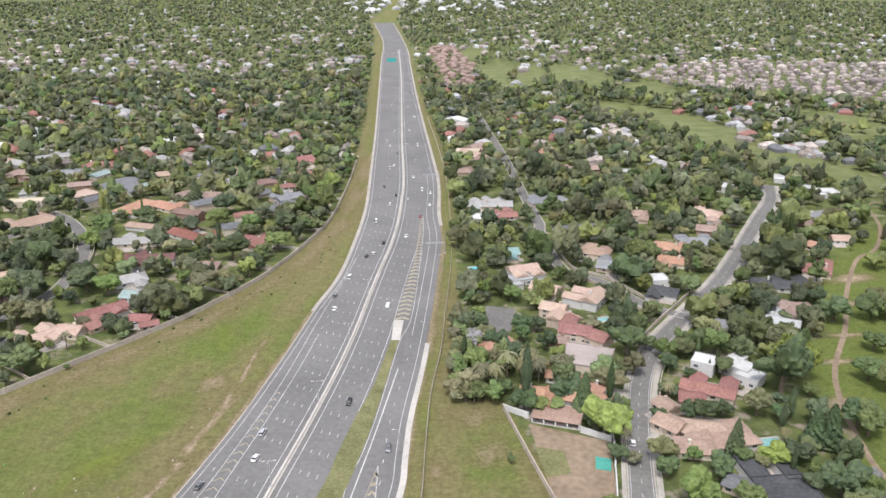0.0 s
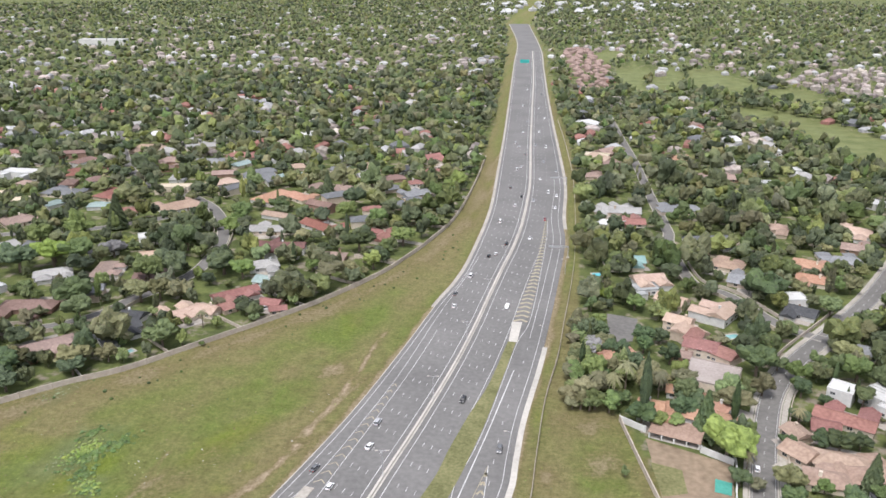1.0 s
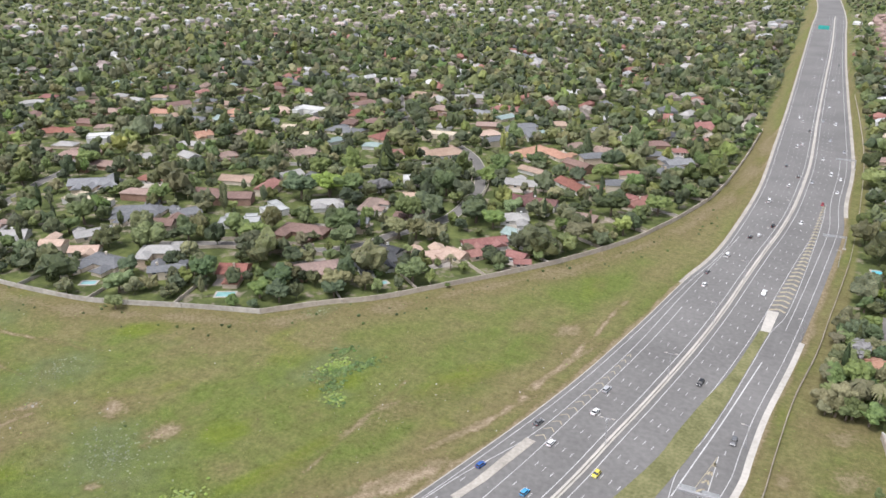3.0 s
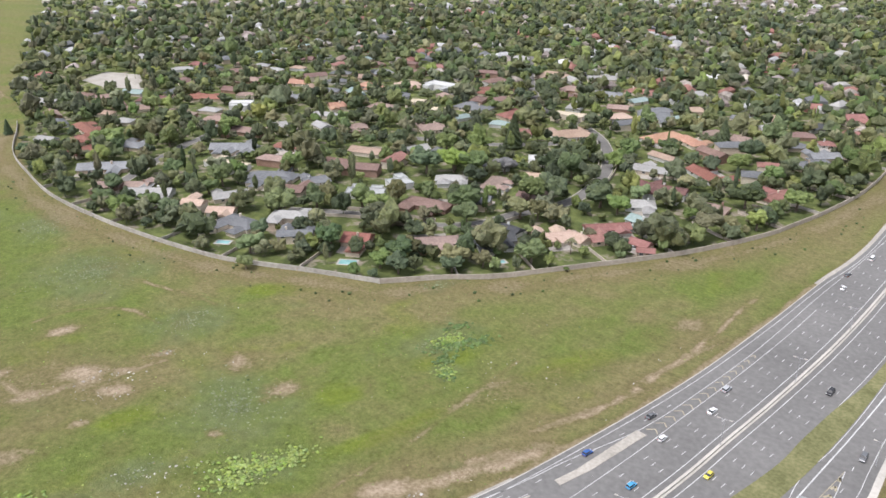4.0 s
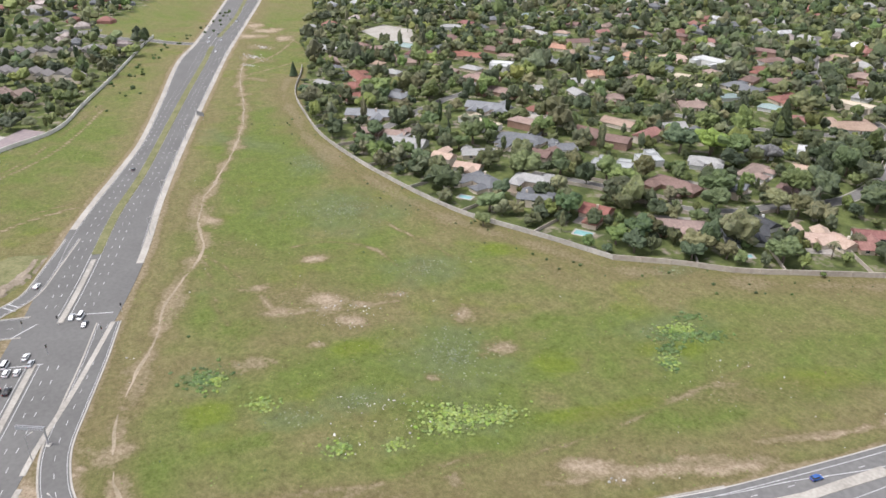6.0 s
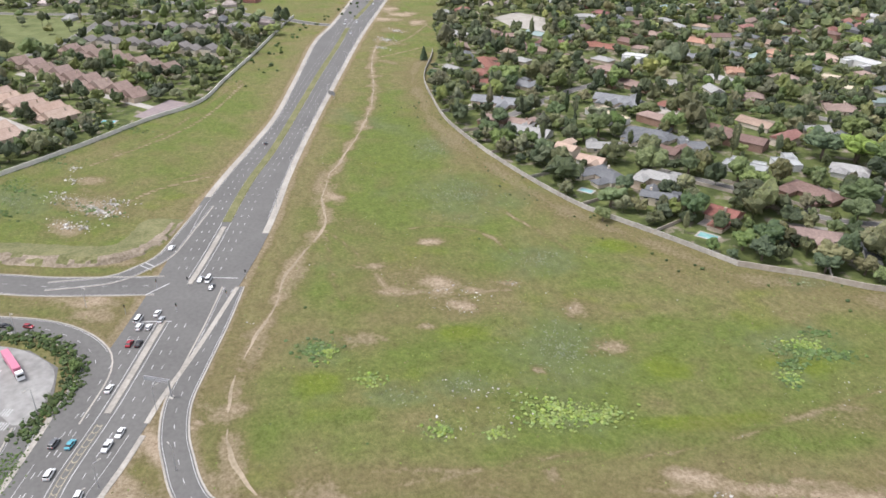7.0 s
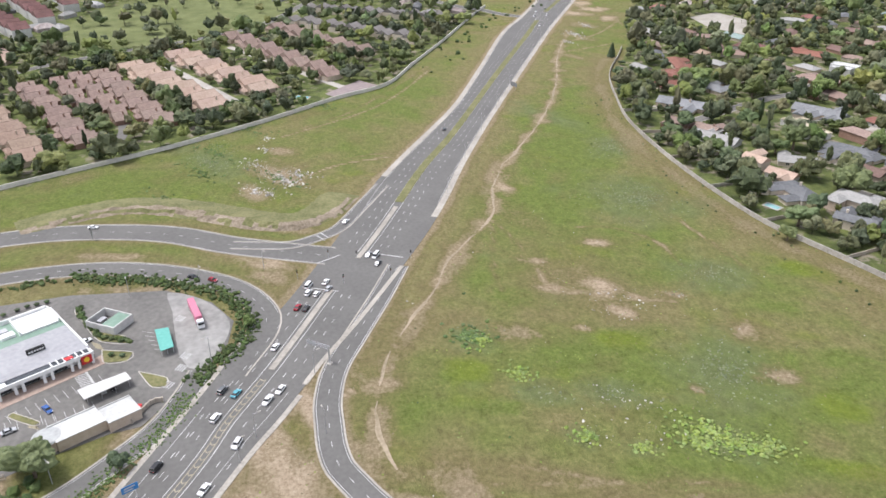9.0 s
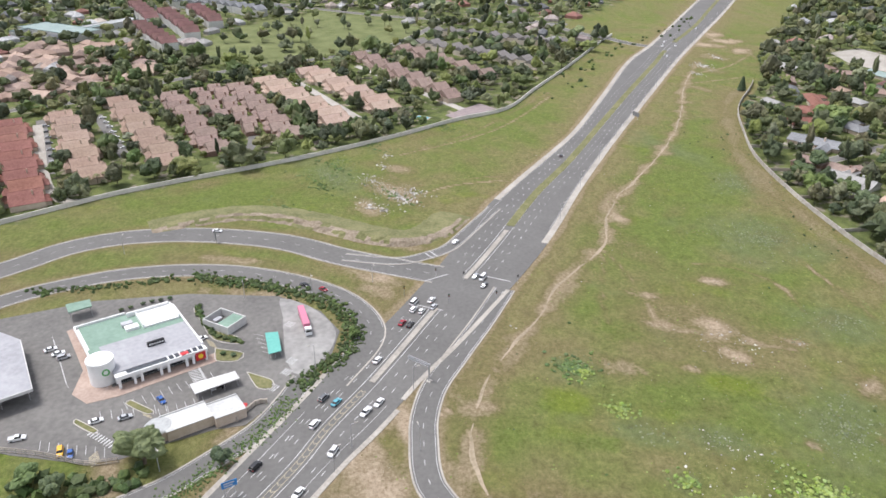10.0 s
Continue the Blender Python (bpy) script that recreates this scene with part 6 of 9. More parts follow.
def open_front(xs_, ys_, depth):
    """Garden on the southern and eastern side of a house, which is kept lower."""
    low = np.zeros(len(xs_), bool)
    for hx, hy, turn, hl, hw in TAKEN:
        d = math.hypot(hx, hy)
        ux, uy = -hx / d, -hy / d
        a, b = (xs_ - hx) * ux + (ys_ - hy) * uy, np.abs((xs_ - hx) * uy - (ys_ - hy) * ux)
        low |= (a > 0) & (a < depth) & (b < max(hl, hw) * 0.8)
    return low


cells = []
g = np.random.default_rng(21)
for x in np.arange(-760, 330, 7.6):
    for y in np.arange(-320, 620, 7.6):
        cells.append((x + g.uniform(-3.2, 3.2), y + g.uniform(-3.2, 3.2), g.uniform(2.6, 6.0), g.random(), g.random()))
cells = np.array(cells)
tx, ty, tr = cells[:, 0], cells[:, 1], cells[:, 2]
in_sub = (inside(tx, ty, SUBURB_WEST) & (far_from(tx, ty, np.r_[WALL_W, WALL_N]) > 3.5)) | inside(tx, ty, SUBURB_EAST) | (inside(tx, ty, SUBURB_SOUTH) & (far_from(tx, ty, WALL_S) > 3.5))
thin = np.where(inside(tx, ty, GREENBELT), 0.22, np.where(inside(tx, ty, PARK), 0.10, np.where(tx > 0, 0.56, 0.47)))
low = open_front(tx, ty, 12)
tr = np.where(tx > 0, tr * 1.2, tr * 1.08) * np.where(cells[:, 4] * 29 % 1 < 0.2, 1.38, 1.0) * np.where(cells[:, 4] * 43 % 1 < 0.25, 0.7, 1.0)
tr = np.where(low, tr * 0.48, tr)
ok = in_sub & (cells[:, 3] < np.where(low, thin * 0.62, thin)) & free(tx, ty, tr)
dist = np.hypot(tx, ty)
sel = np.where(ok)[0]
sel = sel[np.argsort(dist[sel])]
THINGS, REST = sel[:165], sel[165:]
for x, y, r, q, k in np.c_[tx, ty, tr, cells[:, 3], cells[:, 4]][THINGS]:
    tone = int(np.interp(k, (0, 0.3, 0.68, 0.86, 0.96, 1) if x > 0 else (0, 0.3, 0.66, 0.86, 0.97, 1), (0, 1, 2, 3, 4, 4.99)))
    kind = "round" if k * 37 % 1 < 0.74 else ("wide" if k * 91 % 1 < 0.5 else ("cypress" if k * 53 % 1 < 0.4 else ("conifer" if k * 71 % 1 < 0.6 else "palm")))
    if kind == "palm":
        tone, r = 2, r * 0.62
    if kind in ("cypress", "conifer"):
        tone, r = 1, r * (0.42 if kind == "cypress" else 0.6)
    tree(x, y, r, kind, tone, 0.95 + 0.5 * (k * 17 % 1) if kind != "cypress" else 1.9)


def tree_stuff(name, xs_, ys_, rs, ico, seed, lumps=8, sprays=0, label="dense mixed green trees of the garden suburb"):
    """Uncounted trees: each a lobed canopy with leaf sprays and a trunk, joined into one mesh."""
    r = np.random.default_rng(seed)
    nt, k = len(xs_), len(ico[0])
    d = ico[0]
    slim = r.random(nt) < 0.06
    wide = np.where(slim, 0.45, r.uniform(0.8, 1.2, nt))
    tall = np.where(slim, r.uniform(1.5, 2.2, nt), r.uniform(0.85, 1.35, nt))
    rs = rs * np.where(slim, 0.8, 1.0)
    c = r.normal(size=(nt, lumps, 3))
    c[:, :, 2] = np.abs(c[:, :, 2]) * 0.8 - 0.2
    c /= np.linalg.norm(c, axis=2)[:, :, None]
    ww = np.cos(r.uniform(0.28, 0.75, (nt, lumps)))
    hh = r.uniform(0.3, 0.68, (nt, lumps))
    push = np.zeros((nt, k))
    for j in range(lumps):
        push = np.maximum(push, np.sqrt(np.clip((c[:, j] @ d.T - ww[:, j, None]) / (1 - ww[:, j, None]), 0, 1)) * hh[:, j, None])
    rad = 0.48 + push + r.normal(0, 0.09 if k > 20 else 0.13, (nt, k))
    v = d[None] * rad[:, :, None]
    v[:, :, 2] = 0.86 + np.where(v[:, :, 2] > 0, v[:, :, 2] * 1.05, v[:, :, 2] * 0.7)
    v *= np.stack([rs * wide, rs * wide * r.uniform(0.8, 1.2, nt), rs * tall], -1)[:, None]
    v += np.c_[xs_, ys_, 0 * xs_][:, None]
    f = ico[1][None] + (np.arange(nt) * k)[:, None, None]
    t_ = r.random(nt)
    V, F, tone = [v.reshape(-1, 3)], [f.reshape(-1, 3)], [np.repeat(t_, k)]
    if sprays:
        m_ = nt * sprays
        own = np.repeat(np.arange(nt), sprays)
        tri = v[own[:, None], ico[1][r.integers(0, len(ico[1]), m_)]]
        p = tri.mean(axis=1)
        o = np.cross(tri[:, 1] - tri[:, 0], tri[:, 2] - tri[:, 0])
        o /= np.linalg.norm(o, axis=1)[:, None] + 1e-9
        o += r.normal(0, 0.45, (m_, 3))
        u = np.cross(o, r.normal(size=(m_, 3)))
        u /= np.linalg.norm(u, axis=1)[:, None] + 1e-9
        w = np.cross(o, u)
        w /= np.linalg.norm(w, axis=1)[:, None] + 1e-9
        s_ = (rs[own] * r.uniform(0.06, 0.16, m_))[:, None]
        p = p + o * s_ * 0.5
        base = len(V[0])
        V.append(np.stack([p - u * s_, p + u * s_, p + w * s_], 1).reshape(-1, 3))
        F.append(np.arange(m_ * 3).reshape(-1, 3) + base)
        tone.append(np.repeat(t_, sprays * 3))
        base += m_ * 3
        trunk = np.array([(0.07, 0, 0), (-0.04, 0.06, 0), (-0.04, -0.06, 0), (0, 0, 0.9)])
        V.append((trunk[None] * np.stack([rs, rs, rs * tall], -1)[:, None] + np.c_[xs_, ys_, 0 * xs_][:, None]).reshape(-1, 3))
        F.append((np.array([(0, 1, 3), (1, 2, 3), (2, 0, 3)])[None] + (np.arange(nt) * 4)[:, None, None]).reshape(-1, 3) + base)
        tone.append(np.repeat(t_, 4))
    me = mesh_np(name, np.concatenate(V), np.concatenate(F))
    me.attributes.new("tone", "FLOAT", "POINT").data.foreach_set("value", np.concatenate(tone).astype(np.float32))
    return tagged(link(name, me, WOODS), label, "trees", kind="stuff")


near_rest, mid_rest = REST[dist[REST] < 470], REST[dist[REST] >= 470]
tree_stuff("garden_trees", tx[near_rest], ty[near_rest], tr[near_rest] * 1.05, ICO2, 5, 14, 200)
tree_stuff("suburb_trees", tx[mid_rest], ty[mid_rest], tr[mid_rest] * 1.08, ICO2, 6, 9, 60)
print("trees", len(THINGS), "near", len(near_rest), "mid", len(mid_rest), "houses", len(TAKEN))

# ---- the distance ----
def ring(r0, r1, cell0, cell1, seed, fill=0.9):
    g = np.random.default_rng(seed)
    out, r = [], r0
    while r < r1:
        c = cell0 + (cell1 - cell0) * (r - r0) / (r1 - r0)
        for a in np.arange(radians(48), radians(217), c / r):
            out.append((r * math.cos(a) + g.uniform(-0.42, 0.42) * c, r * math.sin(a) + g.uniform(-0.42, 0.42) * c, c * g.uniform(0.42, 0.8), g.random()))
        r += c
    return np.array([o for o in out if o[3] < fill])


far_cells = np.concatenate([ring(620, 1300, 9, 12, 61, 0.8), ring(1300, 2200, 12.5, 19, 62, 0.8), ring(2200, 4300, 21, 34, 63, 0.85)])
fx, fy, fr = far_cells[:, 0], far_cells[:, 1], far_cells[:, 2]
seen = ~((fx > -760) & (fx < 330) & (fy > -320) & (fy < 620))
keep = seen & (inside(fx, fy, SUBURB_WEST) | inside(fx, fy, SUBURB_EAST) | inside(fx, fy, SUBURB_SOUTH))
TOWN = [(329, 1292), (487, 1470), (794, 1400), (582, 1011), (522, 1038), (404, 1087), (315, 1200)]
DEPOTS = [(-513, 4019), (564, 4153), (441, 3611), (-49, 2928), (-308, 3074)]
PINK_ROW = [(8, 1130), (-30, 1720), (12, 1760), (52, 1420), (44, 1130)]
r_far = np.random.default_rng(31)
fdist = np.hypot(fx, fy)
fr = np.where(fdist > 1300, 4.2 + 5.2 * far_cells[:, 3] + 0.0015 * (fdist - 1300), fr)
# roofs scattered among the far trees
odds = np.interp(fdist, (620, 1300, 1301, 2200, 2201, 4300), (0.11, 0.1, 0.1, 0.08, 0.08, 0.065))
cand = np.where(keep & (r_far.random(len(fx)) < odds) & ~inside(fx, fy, TOWN) & ~inside(fx, fy, DEPOTS) & ~inside(fx, fy, PINK_ROW))[0]
good = np.ones(len(cand), bool)
for ln, w in ROADS:
    good &= far_from(fx[cand], fy[cand], ln[::3]) > w + 9
for gg in GOLF + [PARK]:
    for k_ in (1.0, 0.97, 0.94, 0.9):
        good &= ~inside(fx[cand] / k_, fy[cand] / k_, gg)
for t_ in TAKEN:
    good &= np.hypot(fx[cand] - t_[0], fy[cand] - t_[1]) > 20
cand = cand[good]
ROOF_SPOTS = np.c_[fx[cand], fy[cand]]
spot_far = np.hypot(*ROOF_SPOTS.T) >= 1300


def scattered(poly, n, gap, seed):
    g = np.random.default_rng(seed)
    p = np.array(poly, float)
    out = []
    for x, y in zip(g.uniform(p[:, 0].min(), p[:, 0].max(), n), g.uniform(p[:, 1].min(), p[:, 1].max(), n)):
        if inside(np.array([x]), np.array([y]), poly)[0] and all((x - a) ** 2 + (y - b) ** 2 > gap * gap for a, b in out):
            out.append((x, y))
    return np.array(out)


TOWN_SPOTS, DEPOT_SPOTS, PINK_SPOTS = scattered(TOWN, 2600, 16, 83), scattered(DEPOTS, 260, 80, 85), scattered(PINK_ROW, 900, 17, 84)
ex, ey = r_far.uniform(-800, -560, 150), r_far.uniform(-410, -240, 150)
ROOF_SOUTH = [(x, y) for x, y in zip(ex, ey) if far_from(np.array([x]), np.array([y]), PARK_ROAD)[0] > 9 and all(math.hypot(x - t_[0], y - t_[1]) > 13 for t_ in TAKEN) and inside(np.array([x]), np.array([y]), [(-565, -330), (-590, -285), (-650, -235), (-700, -235), (-790, -300), (-790, -400), (-640, -410)])[0]]
TAKEN += [(x, y, 0, 7, 7) for x, y in [tuple(p_) for p_ in ROOF_SPOTS[~spot_far]] + ROOF_SOUTH]
# plots of the far houses: open round the house, low planting on its sunny side
PLOT = np.zeros((900, 900), np.uint8)


def plot_cell(x, y):
    return np.clip(((np.asarray(x) + 4500) / 10).astype(int), 0, 899), np.clip(((np.asarray(y) + 4500) / 10).astype(int), 0, 899)


for x, y in np.concatenate([ROOF_SPOTS[spot_far], TOWN_SPOTS, DEPOT_SPOTS, PINK_SPOTS]):
    d_ = math.hypot(x, y)
    for k_ in np.arange(-8, 0.034 * d_, 8.0):
        for w_ in (-8, 0, 8):
            a_, b_ = plot_cell(x - x / d_ * k_ + y / d_ * w_, y - y / d_ * k_ - x / d_ * w_)
            PLOT[a_, b_] = max(PLOT[a_, b_], 2 if k_ < 12 else 1)
n_far = len(cand)
fl = free(fx, fy, fr * 0.8, 0.5) & keep
fl &= ~(inside(fx, fy, PARK) & (far_cells[:, 3] > 0.12))
fl &= ~(inside(fx, fy, SUBURB_SOUTH) & (far_cells[:, 3] > 0.5))
lowf = open_front(fx, fy, 12)
plot_at = PLOT[plot_cell(fx, fy)]
fl &= plot_at < 2
fr = np.where(lowf, fr * 0.45, np.where(plot_at == 1, fr * 0.55, fr))
for lo_, hi_, ico_, lump_, spray_, seed_ in ((0, 1300, ICO1, 6, 6, 71), (1300, 9000, ICO0, 3, 0, 72)):
    q = fl & (fdist >= lo_) & (fdist < hi_)
    tree_stuff("far_trees", fx[q], fy[q], fr[q], ico_, seed_, lump_, spray_)


def far_roofs(name, xs_, ys_, seed, mat_, label, size=(8, 16), high=(3, 5)):
    """Uncounted roofs in the distance: hipped boxes joined into one mesh."""
    r = np.random.default_rng(seed)
    V, F = [], []
    for x, y in zip(xs_, ys_):
        l, w, h, a = r.uniform(*size), r.uniform(*size) * 0.6, r.uniform(*high), r.uniform(0, math.pi)
        c, s = math.cos(a), math.sin(a)
        p = np.array([(-l, -w, 0), (l, -w, 0), (l, w, 0), (-l, w, 0), (-l, -w, h), (l, -w, h), (l, w, h), (-l, w, h), (-(l - w), 0, h + w * 0.4), (l - w, 0, h + w * 0.4)]) * (0.6, 0.6, 1)
        p = np.c_[p[:, 0] * c - p[:, 1] * s + x, p[:, 0] * s + p[:, 1] * c + y, p[:, 2]]
        n = len(V) * 10
        V.append(p)
        F += [(a_ + n, b_ + n, c_ + n, d_ + n) for a_, b_, c_, d_ in ((0, 1, 5, 4), (1, 2, 6, 5), (2, 3, 7, 6), (3, 0, 4, 7), (4, 5, 9, 8), (6, 7, 8, 9), (5, 6, 9, 9), (7, 4, 8, 8))]
    F = [tuple(dict.fromkeys(f)) for f in F]
    ob = link(name, mesh(name, np.concatenate(V), F), mat_)
    return tagged(ob, label, "roofs", kind="stuff")


FAR_ROOF = material("far_roofs", (0.16, 0.13, 0.115), (0.42, 0.37, 0.335), 0.02, 0.3, 0.85, 0.0, vary=0.4, island=True)
FAR_WHITE = material("far_white_roofs", (0.23, 0.23, 0.23), (0.5, 0.5, 0.49), 0.05, 0.3, 0.8, 0.0, vary=0.25, island=True)
ROOF_SETS = ((FAR_ROOF, "pink and brown house roofs among the trees"), (FAR_WHITE, "pale house roofs among the trees"), (ROOF["slate"], "grey house roofs among the trees"), (ROOF["brick"], "red house roofs among the trees"), (FAR_ROOF, "pink house roofs among the trees"), (ROOF["stone"], "weathered grey house roofs among the trees"))
for k_, (mat_, lab_) in enumerate(ROOF_SETS):
    P_ = ROOF_SPOTS[~spot_far][k_::6]
    far_roofs("distant_houses", P_[:, 0], P_[:, 1], 90 + k_, mat_, lab_, (10, 17), (2.8, 3.6))
P_ = np.array(ROOF_SOUTH)
for k_, c_ in enumerate(("salmon", "tan", "rose")):
    far_roofs("distant_houses", P_[k_::3, 0], P_[k_::3, 1], 97 + k_, ROOF[c_], "clustered terracotta house roofs", (11, 16), (2.8, 3.6))
P_ = ROOF_SPOTS[spot_far]
for k_, (mat_, lab_) in enumerate(((FAR_ROOF, "small brown and pink roofs among distant trees"), (FAR_WHITE, "small pale roofs among distant trees"), (FAR_ROOF, "faded tiled roofs among distant trees"))):
    far_roofs("far_houses", P_[k_::3, 0], P_[k_::3, 1], 82 + k_, mat_, lab_, (7, 14), (3.2, 6))
far_roofs("far_houses", TOWN_SPOTS[:, 0], TOWN_SPOTS[:, 1], 86, FAR_ROOF, "dense pale townhouse roofs beyond the golf course", (6, 11), (4, 6.5))
far_roofs("far_houses", PINK_SPOTS[:, 0], PINK_SPOTS[:, 1], 87, ROOF["rose"], "rows of pink townhouse roofs beside the motorway", (9, 13), (3.5, 5))
far_roofs("far_warehouses", DEPOT_SPOTS[:, 0], DEPOT_SPOTS[:, 1], 88, FAR_WHITE, "large white warehouse roofs in the distance", (16, 42), (6, 10))
print("far", n_far, int(fl.sum()))

# ---- gardens: pools, paving and the villa plot ----
PAVING = material("garden_paving", (0.3, 0.28, 0.25), (0.44, 0.41, 0.37), 0.8, 0.1, 0.9, 0.15)


def pool(x, y, l, w, turn, water=WATER, label="blue swimming pool with a pale paved edge"):
    ob = tagged(new("swimming_pool"), label, "pool")
    ob.matrix_world = pose(x, y, 0, 0, 0, turn)
    bm = bmesh.new()
    for a in ((-l / 2 - 0.9, l / 2 + 0.9, -w / 2 - 0.9, -w / 2), (-l / 2 - 0.9, l / 2 + 0.9, w / 2, w / 2 + 0.9), (-l / 2 - 0.9, -l / 2, -w / 2, w / 2), (l / 2, l / 2 + 0.9, -w / 2, w / 2)):
        box(bm, *a, -0.1, 0.14)
    part("coping", bm, PAVING, ob)
    bm = bmesh.new()
    box(bm, -l / 2, l / 2, -w / 2, w / 2, -0.1, 0.07)
    part("water", bm, water, ob)


pool(20, 422, 9, 5, 10)
pool(40.6, 276.8, 8.5, 3.6, -17)
pool(80, 352, 6, 4, 20, WATER_G, "small turquoise garden pool")
pool(125, 425, 9, 5, 40, WATER_G, "blue-green pool beside a white house")
pool(121, 245, 8, 6, 10, WATER_G, "murky green pool on a brick terrace")
pool(131, 278, 5, 3, 0, WATER_G, "small green pond in a garden")
pool(-321, 220, 7, 4, 30, WATER_G, "pale turquoise pool near the wall")
pool(-253, 243, 8.5, 5, 30, WATER_G, "light blue pool behind the wall")
pool(-195, 289, 7, 3, 60, WATER_G, "greenish narrow garden pool")
pool(-541, -8, 9, 5, 60, WATER, "turquoise pool of the townhouse estate")
tagged(plate("paved_yard", [(22, 369), (37, 365), (33, 339), (22, 336)], -0.1, 0.05, ASPHALT_OLD), "grey paved yard enclosed by trees", "yard", kind="structure")
tagged(plate("bare_plot", [(33, 258), (62, 246), (57, 209), (37, 209)], -0.1, 0.04, DIRT), "bare brown building plot behind the villa", "ground", kind="structure")
tagged(plate("lawn", [(33.5, 243), (44, 240), (44.5, 227), (36, 224)], -0.1, 0.07, GRASSY), "small lawn on the bare plot", "lawn", kind="structure")
TEAL = material("teal_tarpaulin", (0.05, 0.24, 0.19), (0.08, 0.32, 0.26), 1.0, 0.3, 0.6, 0.2)
tagged(plate("pool_cover", [(54.6, 236.6), (60, 235), (58.6, 228), (53.4, 229.4)], 0.0, 0.25, TEAL), "teal pool cover on the bare plot", "pool cover")
tagged(plate("tennis_court", [(-547, 8), (-578, 34), (-563, 46), (-535, 17)], -0.1, 0.06, material("court_surface", (0.2, 0.17, 0.17), (0.3, 0.24, 0.23), 0.3, 0.05, 0.9, 0.0)), "faded tennis court behind the wall", "court", kind="structure")
house(35.8, 273.5, -10, 9.5, 9, "tile", "gable", 5.0, walls="white")
house(51.3, 273.0, -21, 20, 8.5, "tile", "gable", 3.6, walls="white")
house(61.3, 278.5, 61, 20, 8, "tile", "gable", 3.4, walls="white")
house(48.3, 292.0, -8, 9, 7, "tile", "gable", 2.8, walls="white")
patio = tagged(new("patio"), "open patio with an orange tiled lean-to roof on white columns", "patio")
patio.matrix_world = pose(44.3, 260.8, 0, 0, 0, -17)
bm = bmesh.new()
v = [bm.verts.new(p) for p in ((-9.5, -5.2, 2.7), (9.5, -5.2, 2.7), (9.5, 5.2, 3.9), (-9.5, 5.2, 3.9), (-9.5, -5.2, 2.45), (9.5, -5.2, 2.45), (9.5, 5.2, 3.65), (-9.5, 5.2, 3.65))]
for f in ((0, 1, 2, 3), (7, 6, 5, 4), (0, 4, 5, 1), (1, 5, 6, 2), (2, 6, 7, 3), (3, 7, 4, 0)):
    bm.faces.new([v[i] for i in f])
part("roof", bm, ROOF["tan"], patio)
for i in range(5):
    bm = bmesh.new()
    box(bm, -9.0 + 4.5 * i - 0.25, -9.0 + 4.5 * i + 0.25, -5.0, -4.5, 0, 2.5)
    part("column", bm, WHITE, patio)
bm = bmesh.new()
box(bm, -9.3, 9.3, -5.0, 5.0, 0, 0.15)
part("floor_slab", bm, PAVING, patio)

# ---- vehicles ----
TYRE = material("tyre_rubber", (0.015, 0.015, 0.015), (0.03, 0.03, 0.03), 4.0, 0.5, 0.9, 0.1)
CAR_GLASS = material("tinted_car_glass", (0.012, 0.014, 0.016), (0.025, 0.028, 0.03), 2.0, 0.5, 0.1, 0.0, spec=0.6)
LIGHT_R, LIGHT_W = material("tail_light_lens", (0.3, 0.02, 0.02), (0.4, 0.04, 0.03), 4, 1, 0.3, 0), material("headlight_lens", (0.6, 0.6, 0.58), (0.75, 0.75, 0.72), 4, 1, 0.2, 0)
CAR_PAINT = {k: material("car_paint_" + k, tuple(0.92 * q for q in c), c, 1.5, 0.4, 0.25, 0.0, spec=0.6) for k, c in {
    "white": (0.78, 0.78, 0.77), "silver": (0.42, 0.43, 0.44), "grey": (0.13, 0.135, 0.14), "black": (0.02, 0.02, 0.022), "red": (0.3, 0.02, 0.03), "blue": (0.03, 0.1, 0.32), "skyblue": (0.06, 0.3, 0.52), "turquoise": (0.1, 0.35, 0.42), "yellow": (0.6, 0.52, 0.08), "pink": (0.55, 0.17, 0.25), "orange": (0.75, 0.4, 0.03)}.items()}
SHAPES = {  # length, width, bonnet end, windscreen top, rear top, rear bottom, waist height, roof height
    "hatchback": (3.9, 1.72, 0.95, 0.25, -1.45, -1.8, 0.92, 1.48), "sedan": (4.6, 1.78, 1.15, 0.4, -0.95, -1.65, 0.92, 1.45),
    "suv": (4.6, 1.85, 1.2, 0.6, -1.9, -2.15, 1.08, 1.74), "minibus": (5.0, 1.85, 2.1, 1.4, -2.3, -2.42, 1.15, 2.1), "pickup": (5.1, 1.82, 1.3, 0.65, -0.55, -0.8, 1.05, 1.72)}
WHEEL = bmesh.new()
tube(WHEEL, (0, -0.1, 0), (0, 0.1, 0), 0.33, 0.33, 12)
WHEEL_ME = bpy.data.meshes.new("wheel")
WHEEL.to_mesh(WHEEL_ME)
WHEEL.free()
WHEEL_ME.materials.append(TYRE)
CARS = {}


